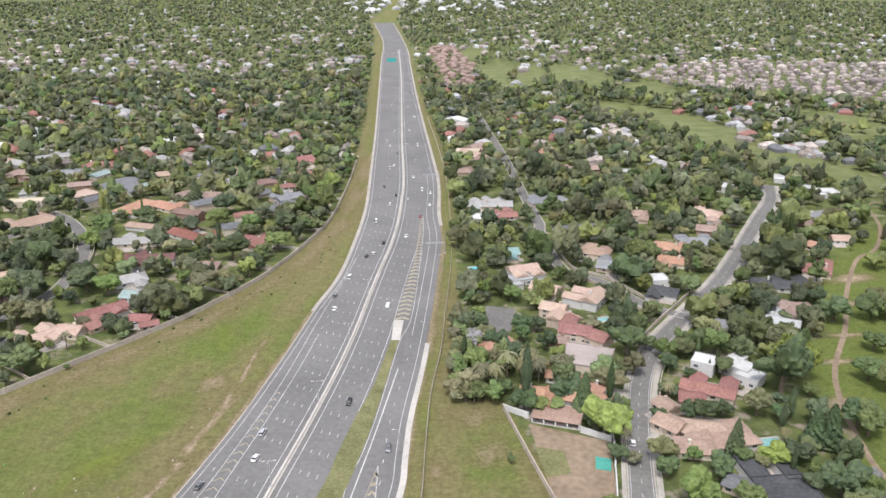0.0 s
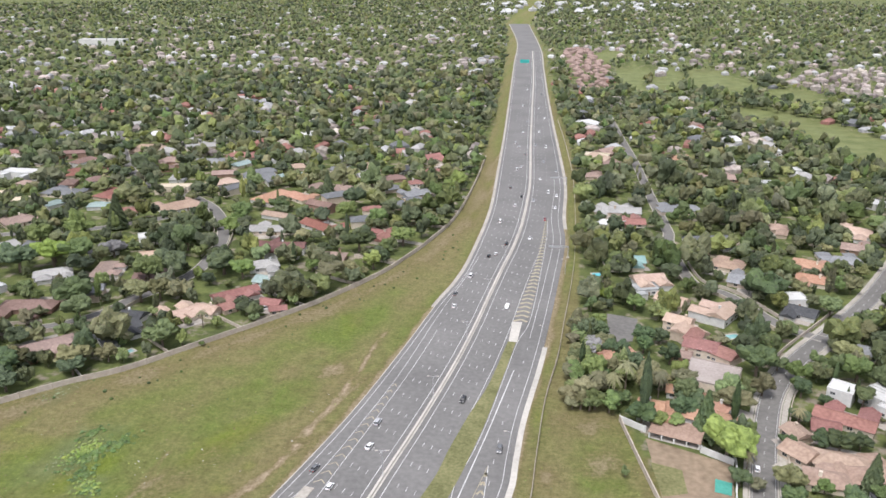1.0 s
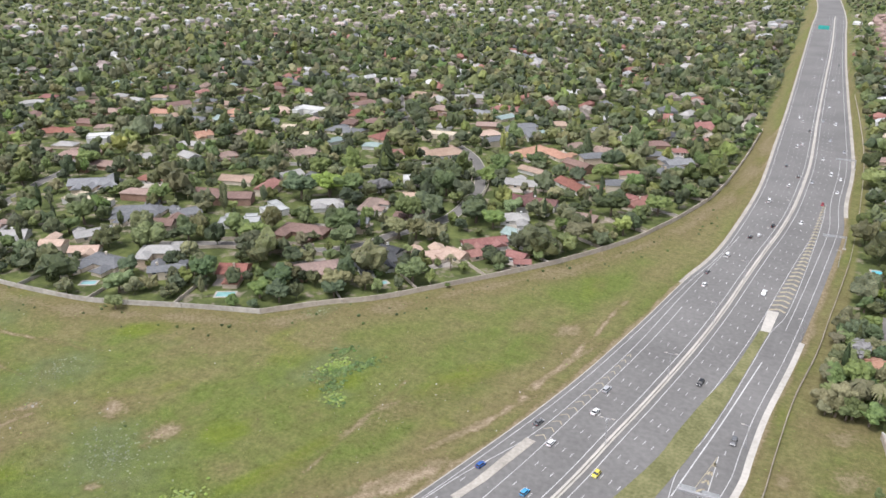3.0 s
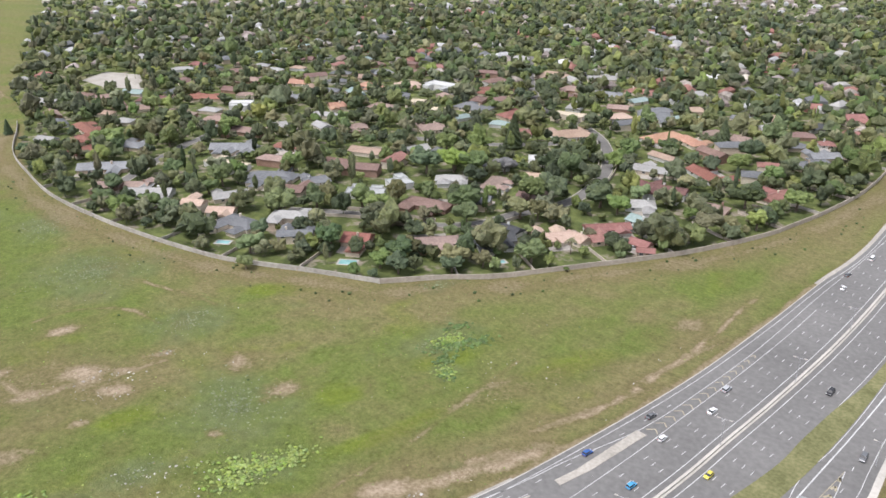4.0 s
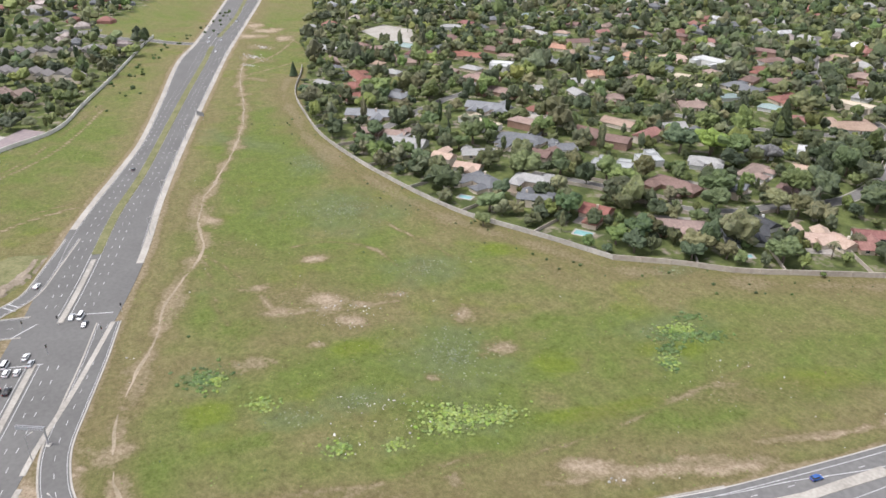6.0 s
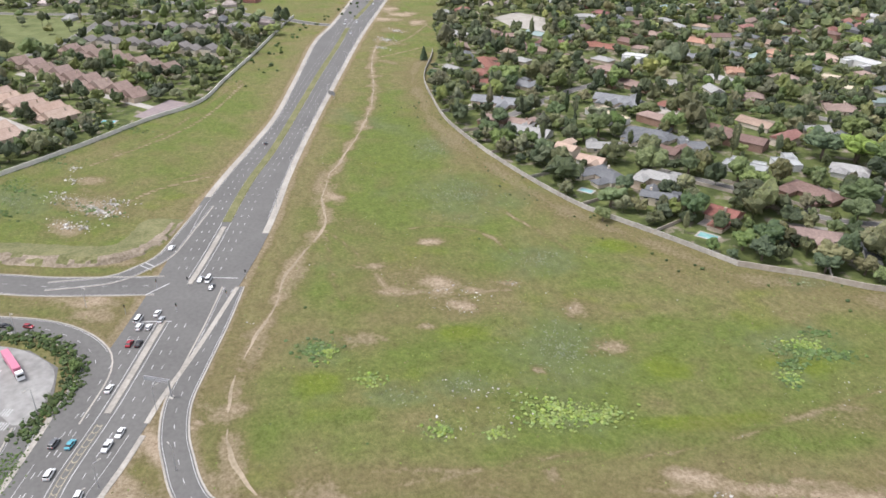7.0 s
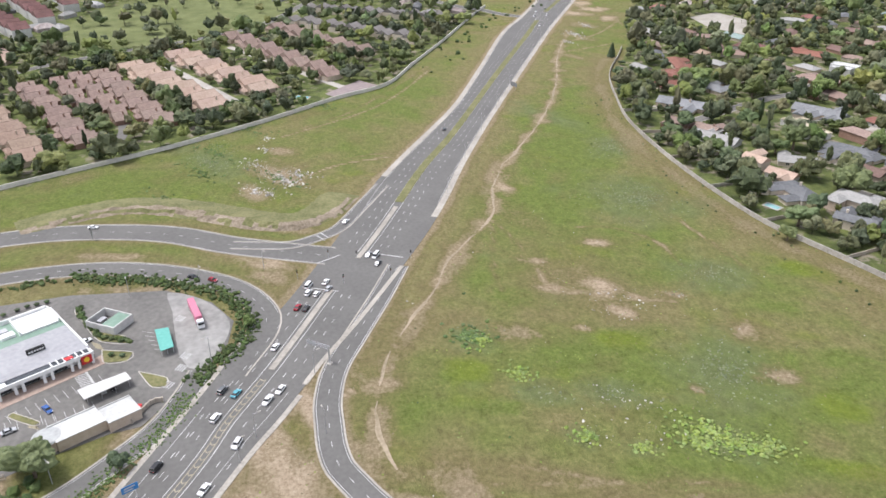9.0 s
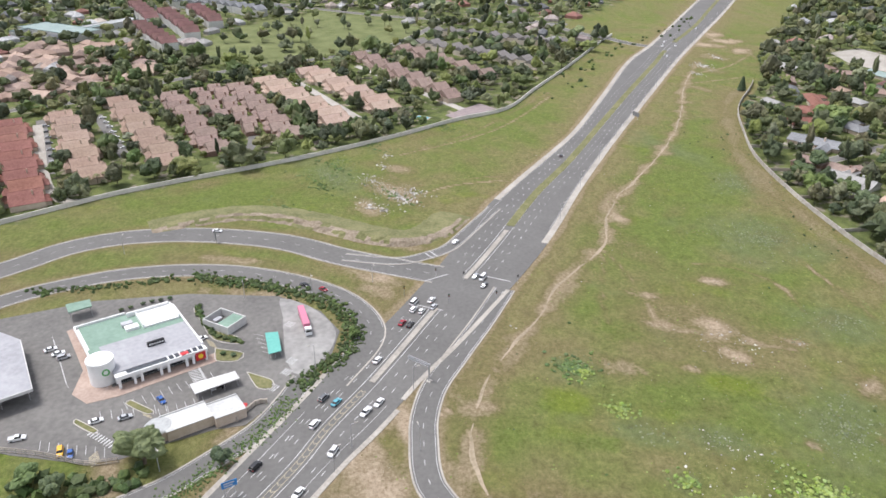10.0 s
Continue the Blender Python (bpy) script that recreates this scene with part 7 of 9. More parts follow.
def car_proto(shape, colour):
    l, w, bon, ws, rt, rb, waist, top = SHAPES[shape]
    h = l / 2
    art = "an" if colour == "orange" else "a"
    ob = tagged(new("car"), f"{colour} {shape} on the asphalt with dark windows", "car", "vehicles")
    paint = CAR_PAINT[colour]
    # body: side outline lofted across the width, rounded towards the flanks
    prof = [(-h + 0.06, 0.28), (-h, 0.5), (-h + 0.05, waist * 0.95), (rb, waist), (bon, waist), (h - 0.35, waist * 0.86), (h - 0.04, waist * 0.66), (h, 0.45), (h - 0.08, 0.26)]
    bm = bmesh.new()
    rows = []
    for y, k, z in ((-w / 2, 0.97, 0.04), (-w / 2 * 0.9, 1.0, 0.0), (w / 2 * 0.9, 1.0, 0.0), (w / 2, 0.97, 0.04)):
        rows.append([bm.verts.new((px_ * k, y, pz - (z if pz > 0.6 else -z))) for px_, pz in prof])
    for a, b in zip(rows[:-1], rows[1:]):
        for i in range(len(prof)):
            j = (i + 1) % len(prof)
            bm.faces.new((a[i], a[j], b[j], b[i]))
    bm.faces.new(rows[0]), bm.faces.new(rows[-1])
    if shape == "pickup":
        for s in (-1, 1):
            box(bm, -h + 0.05, rb, s * w / 2 - 0.06 * (s + 1), s * w / 2 + 0.06 * (1 - s), waist - 0.02, waist + 0.22)
        box(bm, -h + 0.05, -h + 0.17, -w / 2 + 0.12, w / 2 - 0.12, waist - 0.02, waist + 0.22)
    bmesh.ops.recalc_face_normals(bm, faces=bm.faces)
    part("body", bm, paint, ob)
    bm = bmesh.new()
    lo = [bm.verts.new(p) for p in ((rb, -w / 2 * 0.93, waist - 0.02), (bon, -w / 2 * 0.93, waist - 0.02), (bon, w / 2 * 0.93, waist - 0.02), (rb, w / 2 * 0.93, waist - 0.02))]
    hi = [bm.verts.new(p) for p in ((rt, -w / 2 * 0.76, top - 0.06), (ws, -w / 2 * 0.76, top - 0.06), (ws, w / 2 * 0.76, top - 0.06), (rt, w / 2 * 0.76, top - 0.06))]
    for i in range(4):
        bm.faces.new((lo[i], lo[(i + 1) % 4], hi[(i + 1) % 4], hi[i]))
    bm.faces.new(hi)
    part("glass", bm, CAR_GLASS, ob, "dark tinted glass")
    bm = bmesh.new()
    a = box(bm, rt - 0.04, ws + 0.04, -w / 2 * 0.78, w / 2 * 0.78, top - 0.07, top)
    for vv in a[4:]:
        vv.co.x *= 0.93
        vv.co.y *= 0.9
    part("roof", bm, paint, ob)
    for x in (-h * 0.62, h * 0.64):
        for y in (-w / 2 + 0.08, w / 2 - 0.08):
            link("wheel", WHEEL_ME, None, ob).location = (x, y, 0.33)
    for s in (-1, 1):
        for x, m_, nm in ((h - 0.1, LIGHT_W, "headlight"), (-h + 0.02, LIGHT_R, "tail_light")):
            bm = bmesh.new()
            box(bm, x - 0.06, x + 0.09, s * w * 0.36 - 0.18, s * w * 0.36 + 0.18, waist * 0.66, waist * 0.8)
            part(nm, bm, m_, ob)
    return ob


def car(x, y, turn, shape="sedan", colour="white", z=0.115):
    m = pose(x, y, z, 0, 0, turn)
    key = (shape, colour)
    if key not in CARS:
        CARS[key] = car_proto(shape, colour)
        CARS[key].matrix_world = m
    else:
        copy_thing(CARS[key], m)


def on_line(line, x=None, y=None, off=0.0, back=False, **kw):
    i = int(np.argmin(np.abs(line[:, 1] - y) if y is not None else np.abs(line[:, 0] - x)))
    i = min(max(i, 1), len(line) - 2)
    t = line[i + 1] - line[i - 1]
    p = side(line[i - 1:i + 2], off)[1]
    car(*p, math.degrees(math.atan2(t[1], t[0])) + (180 if back else 0), **kw)


LANES = (4.8, 8.2, 11.6, 15.0)
for y, lane, sh, co in ((370, 2, "pickup", "white"), (276, 2, "suv", "black"), (205, 0, "hatchback", "yellow"), (477, 1, "sedan", "white"), (563, 0, "sedan", "silver"), (587, 3, "minibus", "white"), (631, 1, "hatchback", "white"), (755, 3, "minibus", "white"), (830, 1, "sedan", "white"), (762, 0, "suv", "silver"), (979, 1, "sedan", "white"), (690, 2, "hatchback", "silver"), (905, 3, "suv", "white"), (1089, 2, "suv", "grey"), (178, 2, "sedan", "black"), (520, 3, "hatchback", "red")):
    on_line(MEDIAN, y=y, off=LANES[lane], back=True, shape=sh, colour=co)
for y, lane, sh, co in ((406, 3, "minibus", "white"), (250, 3, "suv", "silver"), (231, 2, "sedan", "white"), (208, 3, "hatchback", "white"), (361, 3, "sedan", "white"), (442, 2, "sedan", "black"), (445, 1, "hatchback", "white"), (463, 0, "suv", "black"), (508, 3, "minibus", "white"), (551, 1, "suv", "white"), (661, 2, "minibus", "white"), (669, 1, "sedan", "white"), (598, 3, "suv", "grey"), (575, 0, "sedan", "black"), (755, 2, "sedan", "white"), (821, 1, "hatchback", "white"), (766, 3, "suv", "white"), (885, 0, "sedan", "silver"), (992, 2, "minibus", "white"), (1134, 1, "suv", "white"), (720, 0, "hatchback", "grey"), (180, 1, "hatchback", "skyblue"), (150, 2, "suv", "silver")):
    on_line(MEDIAN, y=y, off=-LANES[lane], shape=sh, colour=co)
for y, off, sh, co in ((221, 5.0, "sedan", "grey"), (189, 5.0, "hatchback", "blue"), (381, 5.0, "sedan", "grey")):
    on_line(HW_LEFT, y=y, off=off, shape=sh, colour=co)
for y, off, sh, co in ((243, -6.0, "suv", "grey"), (549, -5.5, "sedan", "white"), (583, -5.5, "hatchback", "white"), (660, -5.0, "sedan", "silver")):
    on_line(HW_RIGHT, y=y, off=off, back=True, shape=sh, colour=co)
for x, off, sh, co in ((-177, -10.5, "suv", "black"), (-210, -9.4, "suv", "grey"), (-198, -4.2, "suv", "white"), (-213, -4.3, "sedan", "turquoise"), (-237, -4.2, "sedan", "white"), (-276, -9.6, "minibus", "white"), (-278, -4.0, "sedan", "white"), (-275.5, -1.0, "sedan", "silver"), (-272, -7.4, "suv", "white"), (-268, -3.9, "hatchback", "white"), (-258, -7.2, "sedan", "red"), (-261, -3.8, "sedan", "black")):
    on_line(ART_MID, x=x, off=-off, shape=sh, colour=co, back=True)
for x, off, sh, co in ((-193, 7.4, "suv", "white"), (-211, 7.2, "pickup", "white"), (-216, 8.4, "sedan", "white"), (-173, 7.4, "sedan", "white"), (-303, 3.6, "sedan", "silver"), (-302, 7.0, "minibus", "white"), (-300, 10.2, "sedan", "grey"), (-789, 5, "sedan", "white"), (-780, -6, "suv", "white"), (-800, -9, "sedan", "white"), (-740, 6, "hatchback", "white"), (-880, 5, "sedan", "white")):
    on_line(ART_MID, x=x, off=-off, shape=sh, colour=co)
on_line(ART_MID, x=-453, off=6.5, shape="hatchback", colour="grey", back=True)
for ln, x, off, sh, co in ((RAMP_LOW, -269, 0, "sedan", "white"), (RAMP_LOW, -290, 0.5, "hatchback", "red"), (RAMP_SLIP, -336, 0, "sedan", "white")):
    on_line(ln, x=x, off=off, shape=sh, colour=co)
on_line(RAMP_LOW, y=-53, off=1.5, shape="sedan", colour="black")
on_line(RAMP_UP, y=-105, off=-4.0, shape="sedan", colour="white")
on_line(EAST_ROAD, y=246, off=-2.2, shape="hatchback", colour="white")
for x, y, a, sh, co in ((-244.6, -138, 125, "sedan", "white"), (-242, -134, 125, "sedan", "white"), (-239.5, -131, 125, "suv", "silver"), (-203.5, -105, 120, "sedan", "white"), (-205.4, -96.4, 120, "sedan", "silver"), (-214.4, -87.6, 40, "sedan", "blue"), (-195, -126, 110, "pickup", "white"), (-221.5, -72.5, 30, "hatchback", "silver"), (-223, -69.8, 30, "sedan", "black"), (-188.8, -110, 20, "suv", "orange"), (-187.8, -106.5, 20, "hatchback", "blue"), (-252, -84.8, 130, "sedan", "white"),
                        (-150, 345, 30, "minibus", "white"), (-158, 352, 50, "sedan", "silver"), (-163, 349, 40, "sedan", "white")):
    car(x, y, a, sh, co, 0.09)
for i in range(14):
    a = ((-535, -276), (-428, -221)) if i % 2 else ((-548, -242), (-452, -185))
    k = 0.1 + 0.8 * i / 14
    car(a[0][0] + (a[1][0] - a[0][0]) * k - 1.2, a[0][1] + (a[1][1] - a[0][1]) * k + 2.2, 110, ("sedan", "suv", "hatchback")[i % 3], ("white", "silver", "white", "grey")[i % 4], 0.05)
for a in AISLES:
    tagged(ribbon("driveway", spline(a, 6), 6.5, -0.2, 0.04, ASPHALT_OLD if a[0][0] > -560 else PAVING), "estate driveway between the townhouses", "driveway", kind="structure")

# articulated truck in the forecourt
truck = tagged(new("truck"), "white truck with a long pink trailer parked on the concrete", "truck")
truck.matrix_world = pose(-260.5, -46.8, 0.09, 0, 0, 19)
bm = bmesh.new()
box(bm, -11, 3.6, -1.25, 1.25, 1.1, 3.9)
bmesh.ops.bevel(bm, geom=bm.edges[:], offset=0.08, segments=1, affect="EDGES")
part("trailer", bm, CAR_PAINT["pink"], truck, "pink box trailer")
bm = bmesh.new()
a = box(bm, 4.4, 6.9, -1.2, 1.2, 0.6, 3.2)
a[5].co.x = a[6].co.x = 6.4
part("cab", bm, CAR_PAINT["white"], truck)
bm = bmesh.new()
box(bm, 6.55, 6.82, -1.05, 1.05, 1.9, 2.7)
part("windscreen", bm, CAR_GLASS, truck)
bm = bmesh.new()
box(bm, -10.8, 6.6, -0.5, 0.5, 0.55, 1.08)
part("chassis", bm, TYRE, truck)
for x in (-9.6, -8.4, -7.2, 2.8, 4.9):
    for y in (-1.05, 1.05):
        wq = link("wheel", WHEEL_ME, None, truck)
        wq.matrix_basis = pose(x, y, 0.5) @ Matrix.Diagonal((1.5, 1.6, 1.5, 1))

# ---- motorway furniture ----
def street_lamp(x, y, turn, double=True, h=11.0):
    ob = tagged(new("street_lamp"), "tall galvanised street lamp with " + ("two arms" if double else "one arm") + " beside the road", "street lamp", "street lamps")
    ob.matrix_world = pose(x, y, 0.05, 0, 0, turn)
    bm = bmesh.new()
    tube(bm, (0, 0, 0), (0, 0, h), 0.14, 0.07, 8)
    part("pole", bm, STEEL, ob)
    for s in ((-1, 1) if double else (1,)):
        bm = bmesh.new()
        tube(bm, (0, 0, h - 0.1), (s * 1.5, 0, h + 0.15), 0.05, 0.04, 6)
        part("arm", bm, STEEL, ob)
        bm = bmesh.new()
        a = box(bm, s * 1.9 - 0.55, s * 1.9 + 0.55, -0.2, 0.2, h + 0.05, h + 0.25)
        for vv in a[4:]:
            vv.co.y *= 0.6
        part("lantern", bm, CONCRETE, ob, "pale lamp head")


for p in even(MEDIAN[MEDIAN[:, 1] > 165], 46)[:18]:
    street_lamp(*p, 8)
for k, p in enumerate(even(side(ART_RIGHT, 1.5)[::-1], 34)[3:24]):
    if not -330 < p[0] < -200:
        street_lamp(*p, 115, False, 9)
for x, y, a in ((-181, -26, 115), (-221, -4, 115), (-234.8, -39.4, 300), (-287.6, -48.6, 30), (-283, -75.5, 10), (-181, -77.4, 40), (-324, -140, 180), (-297, -24, 30), (-190, -1, 200), (-16, 240, 180), (-8, 330, 180), (0, 420, 180)):
    street_lamp(x, y, a, False, 9)


def gantry(x, y, turn, reach, label, sign=False):
    ob = tagged(new("sign_gantry"), label, "gantry", "sign gantries")
    ob.matrix_world = pose(x, y, 0, 0, 0, turn)
    bm = bmesh.new()
    box(bm, -0.22, 0.22, -0.22, 0.22, 0, 7.2)
    part("post", bm, STEEL, ob)
    bm = bmesh.new()
    for z in (6.2, 7.0):
        for yy in (-0.35, 0.35):
            box(bm, -reach, 0.25, yy - 0.07, yy + 0.07, z, z + 0.14)
    for i in range(int(reach / 1.2)):
        for yy in (-0.35, 0.35):
            tube(bm, (-reach + i * 1.2, yy, 6.25), (-reach + i * 1.2 + 0.6, yy, 7.05), 0.04, 0.04, 4)
            tube(bm, (-reach + i * 1.2 + 0.6, yy, 7.05), (-reach + i * 1.2 + 1.2, yy, 6.25), 0.04, 0.04, 4)
        box(bm, -reach + i * 1.2 - 0.04, -reach + i * 1.2 + 0.04, -0.28, 0.28, 6.98, 7.06)
    part("truss", bm, STEEL, ob)
    bm = bmesh.new()
    box(bm, -0.8, 0.8, -0.8, 0.8, -0.1, 0.35)
    part("plinth", bm, CONCRETE, ob)
    bm = bmesh.new()
    box(bm, -reach + 0.2, -reach * 0.55, -0.5, -0.42, 6.15, 7.25)
    part("sign_board", bm, material("sign_back", (0.3, 0.31, 0.31), (0.4, 0.41, 0.41), 1, 0.2, 0.6, 0), ob, "grey sign board")


gantry(1, 448, 5, 11.5, "cantilever steel sign gantry beside the motorway")
gantry(-3, 614, 5, 13, "cantilever steel sign gantry beside the motorway")
gantry(-225.5, 1.2, 53, 9, "cantilever steel sign gantry over the dual carriageway")
butterfly = tagged(new("sign_gantry"), "steel gantry on one post with two sign boards in the gore", "gantry", "sign gantries")
butterfly.matrix_world = pose(-23.6, 200.7, 0, 0, 0, 4)
for nm, m_, lab, bx in (("post", STEEL, "", (-0.25, 0.25, -0.25, 0.25, 0, 6.6)), ("beam", STEEL, "", (-5.9, 5.9, -0.45, 0.45, 6.2, 6.9)), ("plinth", CONCRETE, "", (-0.9, 0.9, -0.9, 0.9, -0.1, 0.4)),
                        ("sign_board", bpy.data.materials["sign_back"], "dark grey back of a sign board", (-5.8, -0.9, 0.5, 0.62, 5.6, 8.2)), ("sign_board", bpy.data.materials["sign_back"], "dark grey back of a sign board", (0.8, 5.8, 0.5, 0.62, 5.6, 8.0))):
    bm = bmesh.new()
    box(bm, *bx)
    part(nm, bm, m_, butterfly, lab)
SIGN_BLUE = material("blue_sign_face", (0.03, 0.17, 0.42), (0.05, 0.22, 0.5), 1, 0.2, 0.4, 0)


def road_sign(x, y, turn, w, h, z, mat_, label):
    ob = tagged(new("road_sign"), label, "sign")
    ob.matrix_world = pose(x, y, 0, 0, 0, turn)
    bm = bmesh.new()
    box(bm, -w / 2, w / 2, -0.05, 0.05, z, z + h)
    part("board", bm, mat_, ob)
    for s in (-1, 1):
        bm = bmesh.new()
        tube(bm, (s * w * 0.3, 0.1, 0), (s * w * 0.3, 0.1, z + h), 0.07, 0.07, 6)
        part("post", bm, STEEL, ob)
    if mat_ is SIGN_BLUE:
        for k in range(2):
            bm = bmesh.new()
            box(bm, -w * 0.35, w * (0.2 + 0.12 * k), -0.07, -0.052, z + h * (0.2 + 0.38 * k), z + h * (0.38 + 0.38 * k))
            part("lettering_bar", bm, WHITE, ob)


road_sign(-171, -54, 120, 4.5, 2.2, 3.4, SIGN_BLUE, "blue road sign with white lettering bars on posts")
GREY_SIGN = material("grey_sign_back", (0.12, 0.12, 0.12), (0.2, 0.2, 0.2), 1, 0.2, 0.6, 0)
road_sign(-336, -101, 10, 3.0, 4.0, 2.2, GREY_SIGN, "dark back of a tall road sign beside the ramp")
road_sign(-536, 142, 25, 7.0, 3.0, 2.4, GREY_SIGN, "dark back of a wide road sign beside the road")
road_sign(-92, 1420, 0, 16.0, 6.0, 6.0, material("green_sign_face", (0.03, 0.3, 0.27), (0.05, 0.38, 0.34), 1, 0.2, 0.4, 0), "green motorway direction sign")


def fence(line, h, step, label):
    ob = tagged(new("fence"), label, "fence", kind="structure")
    me = None
    for p in even(line, max(2, int(len(line) * 3 / step))):
        if me is None:
            bm = bmesh.new()
            box(bm, -0.09, 0.09, -0.09, 0.09, -0.1, h)
            me = bpy.data.meshes.new("post")
            bm.to_mesh(me)
            bm.free()
        link("post", me, CONCRETE, ob).location = (*p, 0)
    for z in (0.1, h * 0.55, h - 0.15):
        ribbon("rail", line, 0.14, z, z + 0.22, WALL_PINK, ob)


fence(spline([(-22, 165), (-9, 200), (-7, 216), (-6.5, 240), (-5, 279), (-1, 318), (1, 356), (3, 391), (5, 440), (5, 520), (2, 640), (-6, 760), (-18, 900)], 3), 1.7, 4.5, "weathered concrete post and rail fence along the motorway")
fence(spline([(-192, -150), (-189, -124), (-187, -113), (-183.5, -100), (-185, -91)], 3), 1.8, 3, "dark mesh fence at the edge of the forecourt")


def traffic_light(x, y, turn):
    ob = tagged(new("traffic_light"), "dark traffic light on a pole at the junction", "traffic light", "traffic lights")
    ob.matrix_world = pose(x, y, 0.05, 0, 0, turn)
    bm = bmesh.new()
    tube(bm, (0, 0, 0), (0, 0, 4.2), 0.1, 0.08, 8)
    part("pole", bm, STEEL, ob)
    bm = bmesh.new()
    box(bm, -0.2, 0.2, -0.18, 0.12, 2.9, 4.2)
    part("housing", bm, TYRE, ob, "black signal housing")
    for k, c in enumerate(((0.25, 0.02, 0.02), (0.3, 0.2, 0.02), (0.02, 0.2, 0.08))):
        bm = bmesh.new()
        tube(bm, (0, -0.18, 3.15 + 0.4 * k), (0, -0.22, 3.15 + 0.4 * k), 0.13, 0.13, 10)
        part("lens", bm, material("signal_lens", c, c, 2, 1, 0.3, 0), ob)


for x, y, a in ((-279.5, 8.5, 115), (-286, -10, 115), (-299, 15, 295), (-296, 38, 295), (-302, 3, 30), (-282, 28, 115)):
    traffic_light(x, y, a)

# ---- service station ----
tagged(plate("forecourt", [(-266, -170), (-281, -137), (-287, -99), (-285, -62), (-273, -43), (-258, -33.5), (-243, -34.5), (-228, -41), (-215, -49), (-202, -57), (-200, -66), (-193, -80), (-186, -91), (-184, -100), (-188, -125), (-200, -170)], -0.2, 0.075, ASPHALT_OLD), "grey forecourt paving of the service station", "forecourt", kind="structure")
STAND = material("oil_stained_concrete", (0.2, 0.195, 0.185), (0.33, 0.32, 0.3), 0.35, 0.06, 0.9, 0.1)
tagged(plate("truck_stand", [tuple(p) for p in spline([(-268, -57), (-283, -61), (-279, -51), (-271, -42.5), (-258, -35), (-243, -36), (-229, -43), (-237, -50), (-262, -56)], 4)], 0.02, 0.085, STAND), "pale concrete truck stand", "paving", kind="structure")
BRICKPAVE = material("brick_paving", (0.3, 0.22, 0.18), (0.42, 0.33, 0.27), 0.9, 0.15, 0.9, 0.2)
tagged(plate("walkway", [(-213, -112), (-218, -119), (-232, -121), (-258, -138), (-262, -133), (-236, -112), (-222, -107), (-243, -77.5), (-239, -73.5), (-217, -103)], 0.02, 0.17, BRICKPAVE), "reddish brick walkway round the shop", "walkway", kind="structure")
mk, mky = Marks(), Marks()
ZB = 0.095


def bays(a, b, n, depth, turn):
    a, b = np.array(a, float), np.array(b, float)
    d = np.array((math.cos(radians(turn)), math.sin(radians(turn)))) * depth
    for i in range(n + 1):
        p = a + (b - a) * i / n
        mk.quad(p, p + d, 0.16, ZB)


bays((-214, -100), (-231, -76), 10, 5.0, 35)
bays((-250, -139), (-222, -122), 12, 5.0, 215)
bays((-209, -106), (-213, -86), 6, 5.0, 25)
bays((-190, -117), (-187, -96), 7, 4.6, 200)
bays((-205, -88), (-213, -73), 6, 4.5, 205)
bays((-256, -66), (-244, -60), 4, 4.5, 70)
for i in range(9):
    p = np.array((-199.5, -104)) + np.array((0.66, 1.0)) * i * 1.1
    mk.quad(p, p + np.array((2.4, -1.2)), 0.5, ZB)
for i in range(12):
    p = np.array((-235, -86)) + np.array((0.85, 0.5)) * i * 1.05
    mk.quad(p, p + np.array((-1.2, 3.6)), 0.4, ZB)
    mk.quad(p + np.array((-1.2, 3.6)), p + np.array((0.2, 5.2)), 0.4, ZB)
for c in ((-263, -53.5), (-238, -48.5), (-231, -49), (-222, -52)):
    for i in range(4):
        p = np.array(c) + np.array((0.5, 0.85)) * (i - 1.5) * 0.9
        mk.quad(p - np.array((1.6, -0.8)), p + np.array((1.6, -0.8)), 0.4, ZB)
for i in range(6):
    for c, e in (((-252, -83), (2.2, 3.4)), ((-211, -93.5), (1.6, 3.4)), ((-186.5, -100.5), (-3.2, 1.4))):
        p = np.array(c) + np.array((0.75, 0.45)) * i * 1.0
        mky.quad(p, p + np.array(e), 0.5, ZB)
lot = bpy.data.objects["forecourt"]
mk.done("bay_markings", PAINT, lot, "white parking bay lines")
mky.done("hatch_markings", PAINT_Y, lot, "yellow hatched paint")

CLAD = material("white_cladding", (0.68, 0.68, 0.66), (0.8, 0.8, 0.78), 0.5, 0.1, 0.6, 0.05)
shop = tagged(new("service_station_shop"), "white service station shop with green roof and round tower", "shop")
shop.matrix_world = pose(-220.7, -104.4, 0, 0, 0, 125)
ROOF_GREEN = material("green_sheet_roof", (0.155, 0.24, 0.185), (0.22, 0.315, 0.25), 0.6, 0.08, 0.7, 0.15)
ROOF_GREY = material("grey_sheet_roof", (0.27, 0.27, 0.28), (0.36, 0.36, 0.37), 0.6, 0.08, 0.7, 0.15)
RED = material("red_sign_panel", (0.45, 0.025, 0.03), (0.55, 0.045, 0.045), 1, 0.2, 0.5, 0)
YEL = material("yellow_sign_paint", (0.75, 0.5, 0.03), (0.85, 0.6, 0.06), 1, 0.2, 0.5, 0)


def pb(name, parent, mat_, *boxes, label=""):
    bm = bmesh.new()
    for b in boxes:
        box(bm, *b)
    return part(name, bm, mat_, parent, label)


